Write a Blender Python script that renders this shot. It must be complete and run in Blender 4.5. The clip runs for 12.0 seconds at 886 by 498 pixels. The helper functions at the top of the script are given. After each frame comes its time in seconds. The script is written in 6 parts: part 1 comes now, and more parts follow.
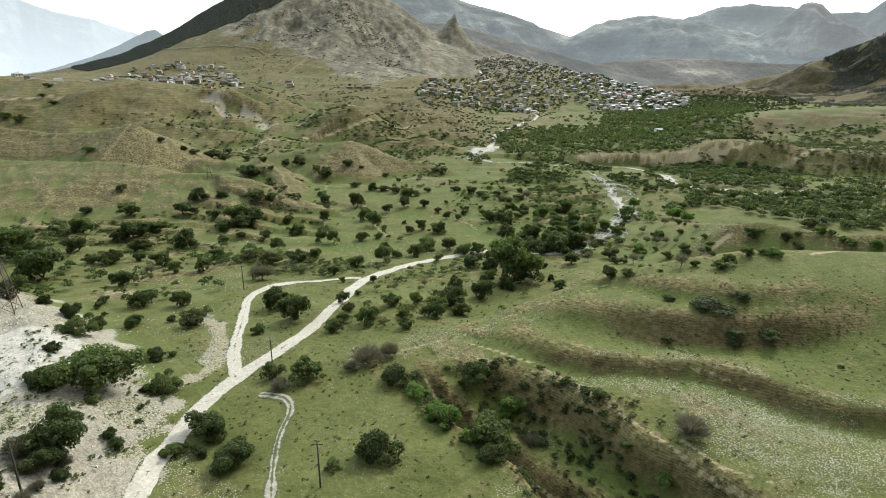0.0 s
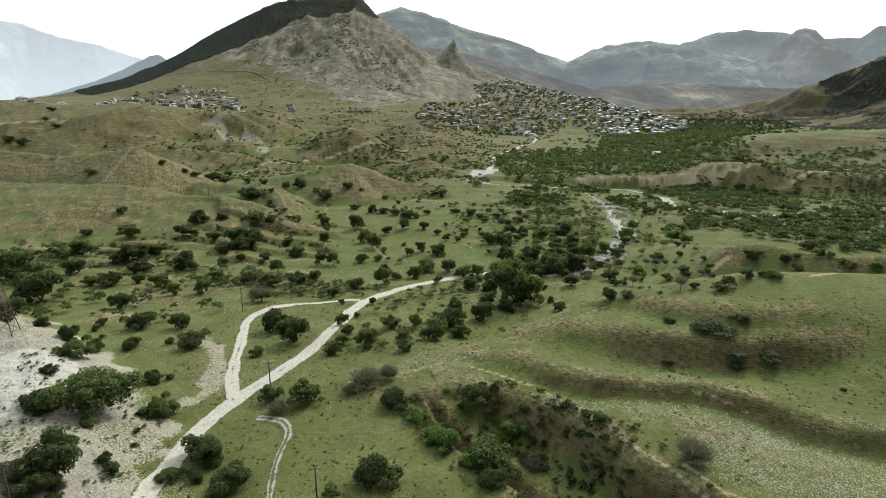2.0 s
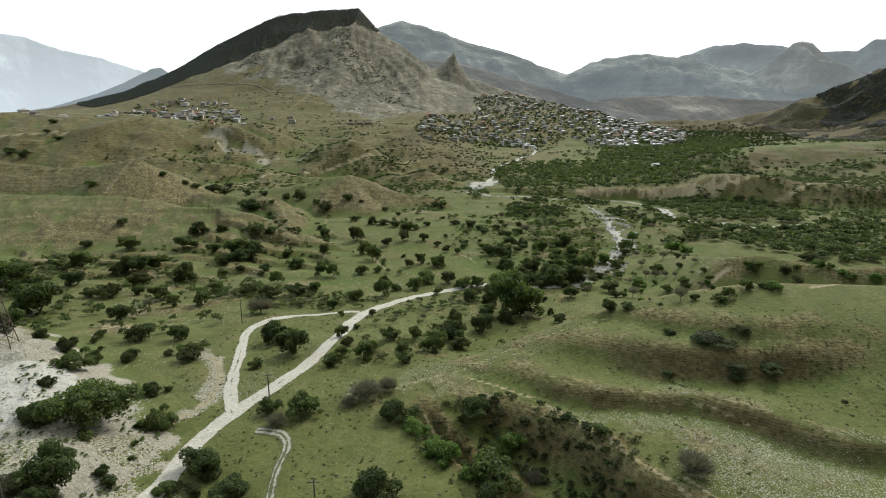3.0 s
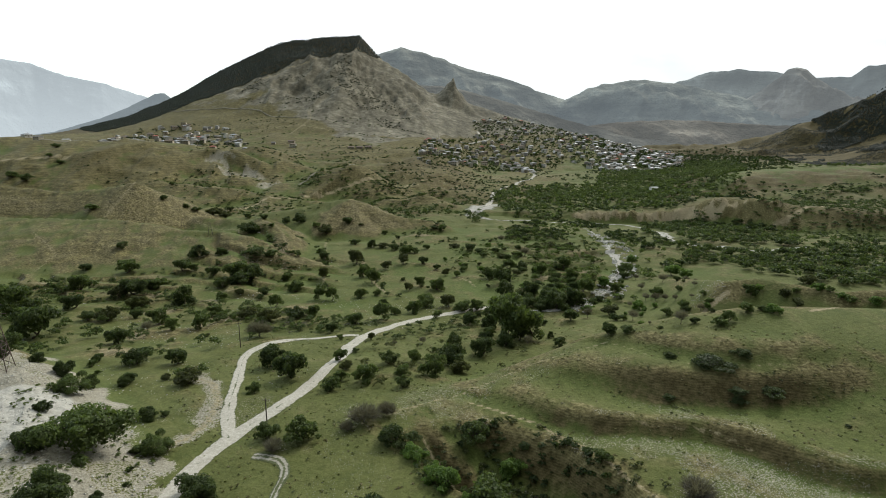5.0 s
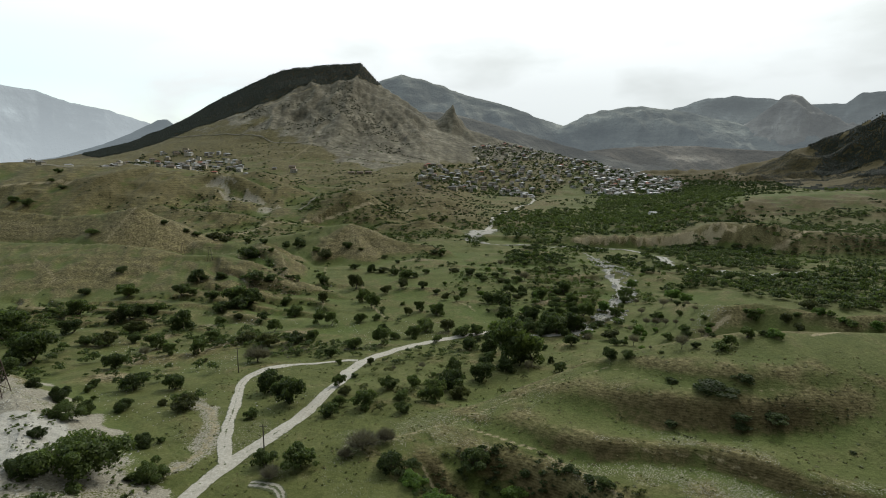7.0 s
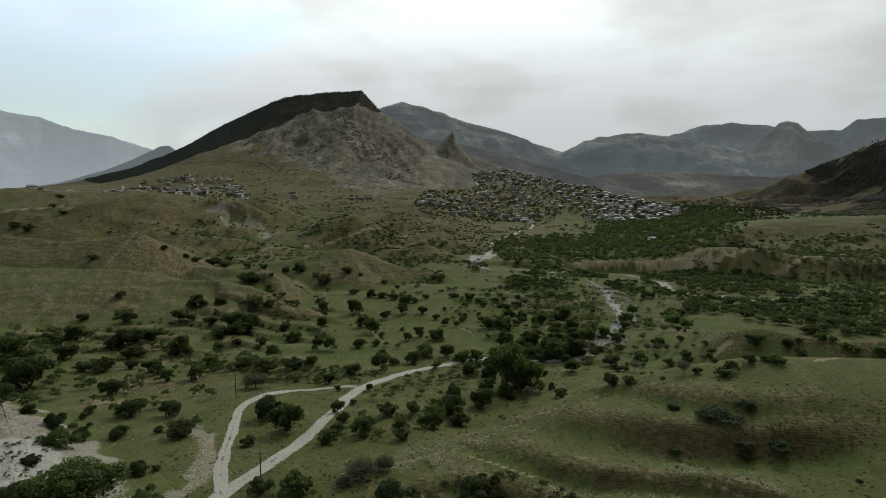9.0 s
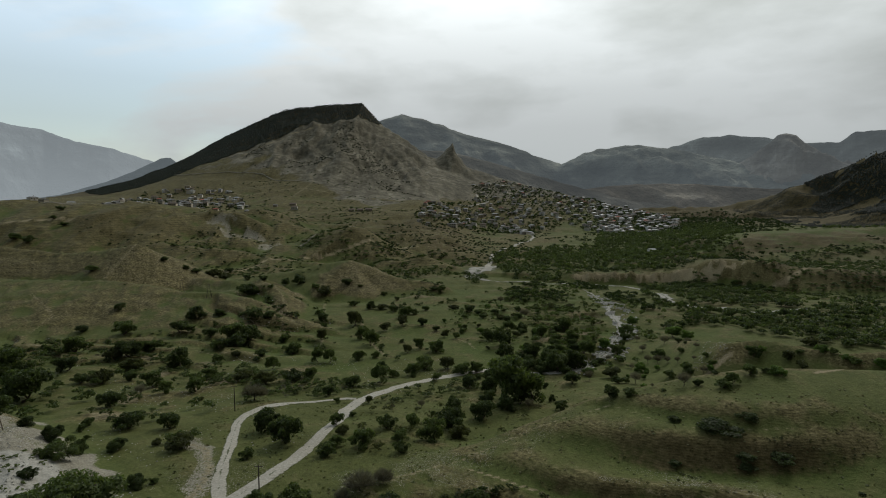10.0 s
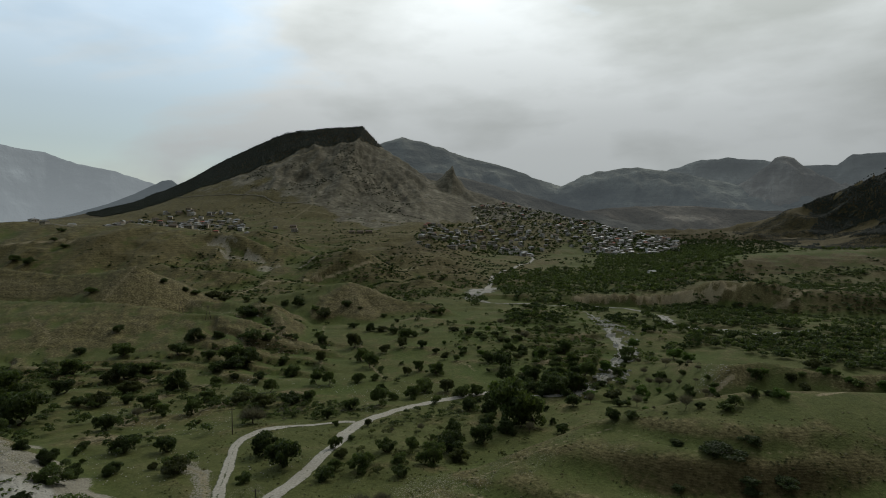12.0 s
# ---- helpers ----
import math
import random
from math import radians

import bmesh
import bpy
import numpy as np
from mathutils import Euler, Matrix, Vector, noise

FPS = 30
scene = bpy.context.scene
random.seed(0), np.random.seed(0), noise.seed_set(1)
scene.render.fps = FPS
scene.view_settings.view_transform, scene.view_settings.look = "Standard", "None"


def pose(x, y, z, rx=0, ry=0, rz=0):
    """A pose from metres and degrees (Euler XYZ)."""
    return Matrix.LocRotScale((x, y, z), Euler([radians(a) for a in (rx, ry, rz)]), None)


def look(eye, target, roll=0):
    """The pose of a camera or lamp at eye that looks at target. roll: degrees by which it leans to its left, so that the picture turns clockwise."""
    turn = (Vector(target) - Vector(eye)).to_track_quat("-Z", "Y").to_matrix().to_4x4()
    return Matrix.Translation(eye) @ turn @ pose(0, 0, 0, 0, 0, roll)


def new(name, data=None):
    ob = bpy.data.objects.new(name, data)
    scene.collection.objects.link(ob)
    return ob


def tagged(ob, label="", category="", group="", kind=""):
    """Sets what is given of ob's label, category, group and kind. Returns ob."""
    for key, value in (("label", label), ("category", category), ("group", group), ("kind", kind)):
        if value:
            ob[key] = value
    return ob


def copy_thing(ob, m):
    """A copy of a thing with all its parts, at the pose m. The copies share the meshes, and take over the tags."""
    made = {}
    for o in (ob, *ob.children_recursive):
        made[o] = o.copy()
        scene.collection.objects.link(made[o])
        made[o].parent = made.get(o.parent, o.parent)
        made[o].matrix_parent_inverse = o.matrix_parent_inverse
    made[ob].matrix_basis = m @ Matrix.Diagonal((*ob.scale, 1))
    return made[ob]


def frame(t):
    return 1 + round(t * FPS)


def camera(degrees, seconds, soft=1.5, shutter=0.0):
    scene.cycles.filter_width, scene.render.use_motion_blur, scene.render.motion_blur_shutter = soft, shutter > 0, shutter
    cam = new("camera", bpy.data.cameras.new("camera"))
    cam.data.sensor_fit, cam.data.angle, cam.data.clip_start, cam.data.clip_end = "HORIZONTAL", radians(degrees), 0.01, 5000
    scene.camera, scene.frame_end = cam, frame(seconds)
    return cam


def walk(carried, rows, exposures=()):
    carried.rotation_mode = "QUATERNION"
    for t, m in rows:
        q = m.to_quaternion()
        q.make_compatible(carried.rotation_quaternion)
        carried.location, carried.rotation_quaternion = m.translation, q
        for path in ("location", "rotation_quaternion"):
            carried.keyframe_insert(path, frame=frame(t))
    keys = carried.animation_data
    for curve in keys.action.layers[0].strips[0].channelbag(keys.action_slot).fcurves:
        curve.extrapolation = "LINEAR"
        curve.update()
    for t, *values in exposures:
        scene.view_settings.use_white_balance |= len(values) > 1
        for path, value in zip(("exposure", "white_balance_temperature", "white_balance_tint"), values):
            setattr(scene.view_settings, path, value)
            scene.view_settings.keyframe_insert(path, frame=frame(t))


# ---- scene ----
cam = camera(76.0, 12.0, soft=1.0)


def at(t, x, y, z, pitch, yaw):
    return (t, pose(x, y, 65 + z, 90 + pitch, 0, yaw))


PATH = [
    at(0.0, 0.000, 0.000, 0.000, -17.105, 0.001),
    at(1.0, 0.022, -0.066, 0.001, -16.035, -0.015),
    at(2.0, 0.044, -0.135, -0.003, -14.876, -0.038),
    at(3.0, 0.067, -0.206, -0.012, -13.702, -0.055),
    at(5.0, 0.116, -0.355, -0.045, -11.341, -0.097),
    at(6.0, 0.141, -0.434, -0.070, -10.121, -0.113),
    at(7.0, 0.168, -0.515, -0.103, -8.850, -0.120),
    at(9.0, 0.223, -0.685, -0.190, -6.298, -0.141),
    at(10.0, 0.252, -0.773, -0.247, -5.117, -0.149),
    at(11.0, 0.281, -0.864, -0.312, -3.984, -0.151),
    at(12.0, 0.312, -0.958, -0.388, -2.899, -0.149),
]
EXPOSURES = [(0.0, -0.05, 6420, 8), (3.0, -0.48, 6420, 8), (6.0, -0.85, 6420, 8), (9.0, -1.6, 6420, 8), (12.0, -2.05, 6420, 8)]
walk(cam, PATH, EXPOSURES)

# ---- world and sun ----
SUN_ELEVATION, SUN_AZIMUTH = radians(38), radians(34)  # azimuth clockwise from +y

world = bpy.data.worlds.new("overcast_sky")
scene.world = world
world.use_nodes = True
wn, wl = world.node_tree.nodes, world.node_tree.links
wn.clear()
w_out = wn.new("ShaderNodeOutputWorld")
w_bg = wn.new("ShaderNodeBackground")
w_bg.inputs["Strength"].default_value = 0.1
w_sky = wn.new("ShaderNodeTexSky")
w_sky.sky_type, w_sky.sun_disc = "NISHITA", False
w_sky.sun_elevation, w_sky.sun_rotation = SUN_ELEVATION, SUN_AZIMUTH
w_sky.altitude, w_sky.air_density, w_sky.dust_density = 1200, 1.2, 0.8
w_co = wn.new("ShaderNodeTexCoord")
w_map = wn.new("ShaderNodeMapping")
w_map.inputs["Scale"].default_value = (0.9, 0.9, 2.6)
w_noise = wn.new("ShaderNodeTexNoise")
w_noise.inputs["Scale"].default_value = 1.7
w_noise.inputs["Detail"].default_value = 7
w_noise.inputs["Roughness"].default_value = 0.52
w_noise.inputs["Distortion"].default_value = 0.35
w_ramp = wn.new("ShaderNodeValToRGB")
w_ramp.color_ramp.elements[0].position, w_ramp.color_ramp.elements[1].position = 0.46, 0.57
w_ramp.color_ramp.elements[0].color, w_ramp.color_ramp.elements[1].color = (0.5,) * 3 + (1,), (1,) * 3 + (1,)
w_noise2 = wn.new("ShaderNodeTexNoise")
w_noise2.inputs["Scale"].default_value = 3.2
w_noise2.inputs["Detail"].default_value = 7
w_ramp2 = wn.new("ShaderNodeValToRGB")
w_ramp2.color_ramp.elements[0].position, w_ramp2.color_ramp.elements[1].position = 0.64, 0.96
w_ramp2.color_ramp.elements[0].color, w_ramp2.color_ramp.elements[1].color = (14.4, 15.0, 15.1, 1), (8.6, 9.0, 8.7, 1)
w_mix = wn.new("ShaderNodeMixRGB")
wl.new(w_co.outputs["Generated"], w_map.inputs["Vector"])
wl.new(w_map.outputs["Vector"], w_noise.inputs["Vector"])
wl.new(w_map.outputs["Vector"], w_noise2.inputs["Vector"])
# thinner cloud to the west, darker cloud high in the east
w_lean, w_lean2 = wn.new("ShaderNodeVectorMath"), wn.new("ShaderNodeVectorMath")
w_lean.operation = w_lean2.operation = "DOT_PRODUCT"
w_lean.inputs[1].default_value, w_lean2.inputs[1].default_value = (0.20, 0.0, 0.10), (0.22, 0.0, 0.90)
w_add, w_add2 = wn.new("ShaderNodeMath"), wn.new("ShaderNodeMath")
for lean_, add_, noise_, ramp_ in ((w_lean, w_add, w_noise, w_ramp), (w_lean2, w_add2, w_noise2, w_ramp2)):
    wl.new(w_co.outputs["Generated"], lean_.inputs[0])
    wl.new(noise_.outputs["Fac"], add_.inputs[0])
    wl.new(lean_.outputs["Value"], add_.inputs[1])
    wl.new(add_.outputs["Value"], ramp_.inputs["Fac"])
wl.new(w_ramp.outputs["Color"], w_mix.inputs["Fac"])
w_gain = wn.new("ShaderNodeVectorMath")
w_gain.operation = "MULTIPLY"
w_gain.inputs[1].default_value = (3.5, 3.4, 3.05)
wl.new(w_sky.outputs["Color"], w_gain.inputs[0])
wl.new(w_gain.outputs["Vector"], w_mix.inputs["Color1"])
wl.new(w_ramp2.outputs["Color"], w_mix.inputs["Color2"])
# the sky is brightened ahead of the camera and dimmed behind, off the sun's bearing
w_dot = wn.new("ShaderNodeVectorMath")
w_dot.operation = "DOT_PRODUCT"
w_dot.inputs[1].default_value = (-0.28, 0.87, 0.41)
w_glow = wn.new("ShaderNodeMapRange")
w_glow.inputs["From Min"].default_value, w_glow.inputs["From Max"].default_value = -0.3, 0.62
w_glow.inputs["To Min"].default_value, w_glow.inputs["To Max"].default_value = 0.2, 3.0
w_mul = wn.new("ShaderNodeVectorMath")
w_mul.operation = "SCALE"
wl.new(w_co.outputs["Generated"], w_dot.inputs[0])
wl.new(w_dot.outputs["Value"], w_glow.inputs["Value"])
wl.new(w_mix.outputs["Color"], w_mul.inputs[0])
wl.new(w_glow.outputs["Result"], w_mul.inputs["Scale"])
# the sky's brightness is lowered towards the horizon
w_sep = wn.new("ShaderNodeSeparateXYZ")
w_low = wn.new("ShaderNodeValToRGB")
w_stops = w_low.color_ramp.elements
w_stops[0].position, w_stops[1].position = 0.05, 0.52
for place_, value_ in ((0.12, 0.43), (0.18, 0.51), (0.26, 0.70), (0.36, 1.0)):
    w_stops.new(place_).color = (value_, value_, value_, 1)
w_stops[0].color, w_stops[-1].color = (0.40, 0.404, 0.402, 1), (1.0, 1.0, 1.0, 1)
w_dim = wn.new("ShaderNodeVectorMath")
w_dim.operation = "MULTIPLY"
wl.new(w_co.outputs["Generated"], w_sep.inputs["Vector"])
wl.new(w_sep.outputs["Z"], w_low.inputs["Fac"])
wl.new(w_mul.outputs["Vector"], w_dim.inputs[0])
wl.new(w_low.outputs["Color"], w_dim.inputs[1])
wl.new(w_dim.outputs["Vector"], w_bg.inputs["Color"])
wl.new(w_bg.outputs["Background"], w_out.inputs["Surface"])

sun = new("sun", bpy.data.lights.new("sun", "SUN"))
sun.data.energy, sun.data.angle, sun.data.color = 5.0, radians(16), (1.0, 0.965, 0.90)
sun.matrix_world = look((0, 0, 500), (-500 * math.sin(SUN_AZIMUTH) * math.cos(SUN_ELEVATION), -500 * math.cos(SUN_AZIMUTH) * math.cos(SUN_ELEVATION), 500 - 500 * math.sin(SUN_ELEVATION)))

# ---- shape of the land ----


def lattice(i, j, seed):
    h = (i.astype(np.int64) * 374761393 + j.astype(np.int64) * 668265263 + seed * 974634541) & 0xFFFFFFFF
    h = ((h ^ (h >> 13)) * 1274126177) & 0xFFFFFFFF
    return ((h ^ (h >> 16)) & 0xFFFF) / 32767.5 - 1.0


def vnoise(x, y, seed=0):
    """Smooth noise from -1 to 1 on a unit lattice."""
    i, j = np.floor(x), np.floor(y)
    u, v = x - i, y - j
    u, v = u * u * u * (u * (6 * u - 15) + 10), v * v * v * (v * (6 * v - 15) + 10)
    a, b = lattice(i, j, seed), lattice(i + 1, j, seed)
    c, d = lattice(i, j + 1, seed), lattice(i + 1, j + 1, seed)
    return (a + (b - a) * u) * (1 - v) + (c + (d - c) * u) * v


def fbm(x, y, size, octaves, seed=0, rough=0.5):
    total, amp, s = 0.0, 1.0, 1.0 / size
    for k in range(octaves):
        total = total + amp * vnoise(x * s + 17.3 * k, y * s - 9.1 * k, seed + k)
        amp, s = amp * rough, s * 2.03
    return total


def ridged(x, y, size, octaves, seed=0):
    total, amp, s = 0.0, 1.0, 1.0 / size
    for k in range(octaves):
        total = total + amp * (1 - 2 * np.abs(vnoise(x * s + 5.7 * k, y * s + 3.3 * k, seed + k)))
        amp, s = amp * 0.5, s * 2.1
    return total


def ss(a, b, v):
    u = np.clip((v - a) / (b - a), 0, 1)
    return u * u * (3 - 2 * u)


def spine(x, y, pts):
    """Distance to a line of points, its side (1: left of its run), and the points' other values interpolated along it."""
    best = np.full(np.shape(x), 1e18)
    side = np.zeros(np.shape(x))
    vals = [np.zeros(np.shape(x)) for _ in pts[0][2:]]
    for p, q in zip(pts[:-1], pts[1:]):
        dx, dy = q[0] - p[0], q[1] - p[1]
        u = np.clip(((x - p[0]) * dx + (y - p[1]) * dy) / (dx * dx + dy * dy), 0, 1)
        ex, ey = x - p[0] - u * dx, y - p[1] - u * dy
        d = ex * ex + ey * ey
        near = d < best
        best = np.where(near, d, best)
        side = np.where(near, np.sign(dx * ey - dy * ex), side)
        for k, v in enumerate(vals):
            vals[k] = np.where(near, p[2 + k] + u * (q[2 + k] - p[2 + k]), v)
    return np.sqrt(best), side, vals


def smax(a, b, k):
    h = np.clip(0.5 + 0.5 * (a - b) / k, 0, 1)
    return b + (a - b) * h + k * h * (1 - h)


# Ridge lines: x, y, height of the crest, width of the flank to the left and to the right of the run.
RIGHT_HILL = [(-32, 104, 0.2, 10, 30), (-12, 122, 0.8, 12, 45), (10, 138, 2, 16, 60), (42, 150, 9, 30, 72), (70, 153, 14.5, 36, 78), (92, 154, 17, 38, 80), (135, 157, 15, 40, 85), (220, 168, 26, 60, 100), (330, 180, 45, 100, 130)]
BACK_SPUR = [(112, 290, -9, 30, 30), (117, 226, 6, 40, 34), (132, 227, 7, 40, 34), (151, 206, 6.5, 40, 30), (210, 196, 16, 50, 40)]
LEFT_HILL = [(-760, 490, 50, 150, 200), (-447, 485, 26, 80, 150), (-351, 472, 22, 70, 140), (-275, 458, 17, 60, 110), (-225, 448, 8, 50, 90), (-170, 430, 0, 40, 70), (-140, 420, -8, 30, 50)]
PLATEAU = [(-1300, 880, 66, 700, 260), (-611, 830, 60, 600, 230), (-527, 800, 51, 600, 220), (-425, 795, 55, 600, 230), (-324, 800, 41, 500, 190), (-238, 810, 27, 400, 150), (-176, 825, 16, 300, 120), (-110, 860, 6, 200, 100)]
TERRACED = [(-100, 800, 4.5, 60, 60), (-66, 800, 9, 60, 75), (-22, 795, 9.4, 60, 75), (0, 780, -2, 50, 45), (14, 760, -12, 40, 30)]
# Sharp ridges with plane sides: slope to the left and to the right of the run, rounding, then x, y and height of the crest.
SHARP_RIDGES = [
    (0.5, 0.5, 1.0, [(-243.7, 452, 27.6), (-273.4, 458, 22.2), (-314.6, 465, 20.2), (-367.5, 475, 23.9), (-446.5, 485, 25.4)]),
    (0.5, 0.55, 0.6, [(-243.7, 452, 27.6), (-244.1, 430, 17), (-244.3, 408, 6.8)]),
    (0.45, 0.5, 0.8, [(-243.7, 452, 27.6), (-218.8, 446, 14), (-191.8, 432, 2.6), (-159.9, 416, 3), (-130.2, 402, 6.6)]),
    (0.5, 0.4, 1.2, [(-130.2, 402, 6.6), (-106.2, 372, 1.5), (-96, 345, -4), (-84.3, 318, -11)]),
    (0.4, 0.2, 5.0, [(-600, 430, 12), (-424, 410, 6.5), (-358, 405, 8), (-294, 400, 6.3), (-258.7, 395, 6.7), (-214.3, 386, 6.4), (-169, 370, 2), (-139, 360, 2), (-117, 348, 1)]),
    (0.4, 0.36, 2.5, [(-178, 490, -5.5), (-146, 482, 0), (-106, 476, 7.6), (-76.2, 470, 13), (-38, 455, 0.5), (-6, 448, -3)]),
    (0.4, 0.42, 2.0, [(-76.2, 470, 13), (-67.7, 448, 5), (-59, 425, -3.5)]),
]
BACK_RIDGES = [
    (0.42, 0.42, 3.0, [(-425.6, 800, 55), (-470.5, 765, 27.6), (-487, 735, 4)]),
    (0.38, 0.42, 5.0, [(-278.3, 860, 50.7), (-229, 800, 33.6), (-208, 705, 1)]),
    (0.5, 0.5, 3.0, [(-353.6, 800, 38.2), (-319.8, 795, 44.6), (-279.6, 790, 41.6), (-248.6, 775, 33)]),
    (0.36, 0.36, 3.0, [(-153.5, 700, 20), (-107, 690, 27.4), (-84.4, 668, 12.3)]),
    (0.3, 0.35, 4.0, [(-350, 660, 6), (-300, 640, 9), (-240, 620, 4)]),
    (0.3, 0.3, 4.0, [(-60, 600, -2), (-20, 590, 0), (20, 560, -9)]),
]
TABLE_NOSES = [
    (0.2, 0.26, 12.0, [(388, 716, 18), (376, 670, 12), (366, 630, 3)]),
    (0.2, 0.26, 14.0, [(440, 730, 21), (424, 680, 15), (412, 630, 4)]),
    (0.2, 0.26, 16.0, [(520, 744, 24), (500, 690, 17), (486, 630, 5)]),
    (0.2, 0.26, 16.0, [(610, 750, 26), (590, 690, 19), (576, 630, 6)]),
]
BLUFF_FOOT = [(112, 541, 5), (150, 537, 8.5), (190, 536, 9.5), (228, 531, 8), (251, 514, 7), (275, 495, 7), (290, 480, 7), (328, 460, 7), (378, 446, 6), (640, 400, 4)]
WHITE_BANK = [(-150, 150, 12, 30, 50), (-112, 130, 10, 24, 48), (-90, 108, 9.5, 26, 48), (-76, 84, 9.5, 30, 38), (-68, 60, 10, 30, 32)]
TABLE_RIGHT = [(330, 690, 2, 90, 90), (385, 715, 18.5, 300, 100), (470, 740, 23, 300, 110), (578, 750, 25.5, 300, 120), (900, 720, 36, 300, 150)]
RIVER_BLUFF = [(118, 548, -13, 160, 7), (143, 546, -9, 200, 7), (184, 546, -8.2, 220, 8), (224, 546, -7, 240, 10), (251, 540, 1.4, 260, 26), (275, 527, 6.5, 280, 32), (290, 515, 5, 280, 36), (328, 502, 3, 280, 44), (378, 484, 0, 280, 36), (700, 430, 12, 250, 80)]
PEAK = [(-1600, 2150, 0, 400, 500), (-1250, 2080, 25, 400, 600), (-1165, 2065, 85, 500, 740), (-1110, 2060, 108, 500, 780), (-940, 2020, 180, 500, 800), (-737, 2000, 285, 600, 820), (-540, 2000, 370, 700, 850), (-400, 2000, 385, 700, 880), (-274, 2000, 392, 700, 880), (-215, 1985, 325, 600, 860), (-110, 1940, 255, 500, 820), (-45, 1905, 205, 400, 760), (60, 1900, 178, 400, 720), (210, 1860, 124, 350, 720), (380, 1810, 80, 300, 650), (545, 1760, 40, 250, 560), (700, 1700, 2, 200, 300)]
DARK_MOUNTAIN = [(900, 2200, -10, 300, 400), (1060, 2000, 6, 400, 600), (1236, 1900, 100, 600, 760), (1362, 1800, 208, 700, 840), (1700, 1650, 400, 900, 820), (2400, 1500, 560, 900, 800)]
# The ravine's grassy shelf: x, y, drop from the hill's rim, half width, width of the wall above and of the wall below, depth of the bottom under the shelf, width of the far side.
RAVINE = [(-0.1, 117.7, 0.3, 0.8, 6, 4, 0.4, 4), (3.5, 110.4, 3.5, 1.0, 10, 5, 2.2, 5), (9.2, 106, 7.0, 1.4, 11, 6, 3.5, 6), (18, 99.6, 9.5, 1.8, 11, 6, 4.2, 7), (25.7, 91.8, 9.5, 2.2, 8, 7, 4.4, 8), (31.5, 84, 9, 2.4, 6.5, 8, 4.5, 9), (38.4, 74.6, 9, 2.6, 6.5, 9, 4.5, 10), (48, 60, 7, 3, 7, 9, 4, 10)]
SCARP_TOP = [(47, 147, 0.3), (58.2, 137.8, 0.9), (66, 132, 1), (75, 128.5, 1), (84.3, 127.4, 0.8), (99.3, 129, 0.3), (125, 127, 0.2)]
SCARP_MID = [(22, 139, 0.1), (36.3, 130.8, 0.55), (50.5, 123.5, 1), (67.7, 120, 1), (82.6, 118.5, 0.9), (92.4, 119.8, 0.5), (103, 122.1, 0.3), (125, 126, 0.1)]
SCARP_LOW = [(12.1, 128.3, 0.3), (23.2, 119.4, 0.8), (34.6, 112.7, 1), (45.2, 110.3, 0.8), (56.4, 107.7, 0.9), (64, 102, 1), (69.9, 96.3, 1), (74.7, 93.7, 1), (84, 91, 1), (104, 84, 0.6)]


def crest(x, y, pts):
    """Like spine(), for a ridge that runs on in x: its distance is taken along y."""
    p = np.array(pts, float)
    cy, top, left, right = (np.interp(x, p[:, 0], p[:, i]) for i in (1, 2, 3, 4))
    over = np.maximum(np.maximum(p[0, 0] - x, x - p[-1, 0]), 0)
    return np.hypot(y - cy, over), np.where(y > cy, 1, -1), (top, left, right)


def scarp_line(x, y, pts, rise, half, reach):
    """A step in a slope: up on the left of the line's run, down on its right. Also where its face lies."""
    d, side, (amount,) = spine(x, y, pts)
    s = d * side
    return rise * amount * np.tanh(s / half) * np.exp(-((s / reach) ** 2)), amount * np.exp(-((s / (half * 1.15)) ** 4))


def flank(z, low, x, y, pts, power, k, flat=0.0, along_x=True):
    d, side, (top, left, right) = crest(x, y, pts) if along_x else spine(x, y, pts)
    w = np.where(side > 0, left, right)
    f = np.clip(1 - np.maximum(d - flat, 0) / w, 0, 1)
    if np.ndim(power) == 0 and power == 0:
        f = f * f * (3 - 2 * f)
    else:
        f = f**power
    return smax(z, low + (top - low) * f - 0.5 * k * (f <= 0), k), f


def sharp(x, y, forms):
    best = np.full(np.shape(x), -500.0)
    for left, right, soft, pts in forms:
        d, side, (top,) = spine(x, y, pts)
        best = np.maximum(best, top + 0.4 * soft - np.where(side > 0, left, right) * np.hypot(d, soft))
    return best


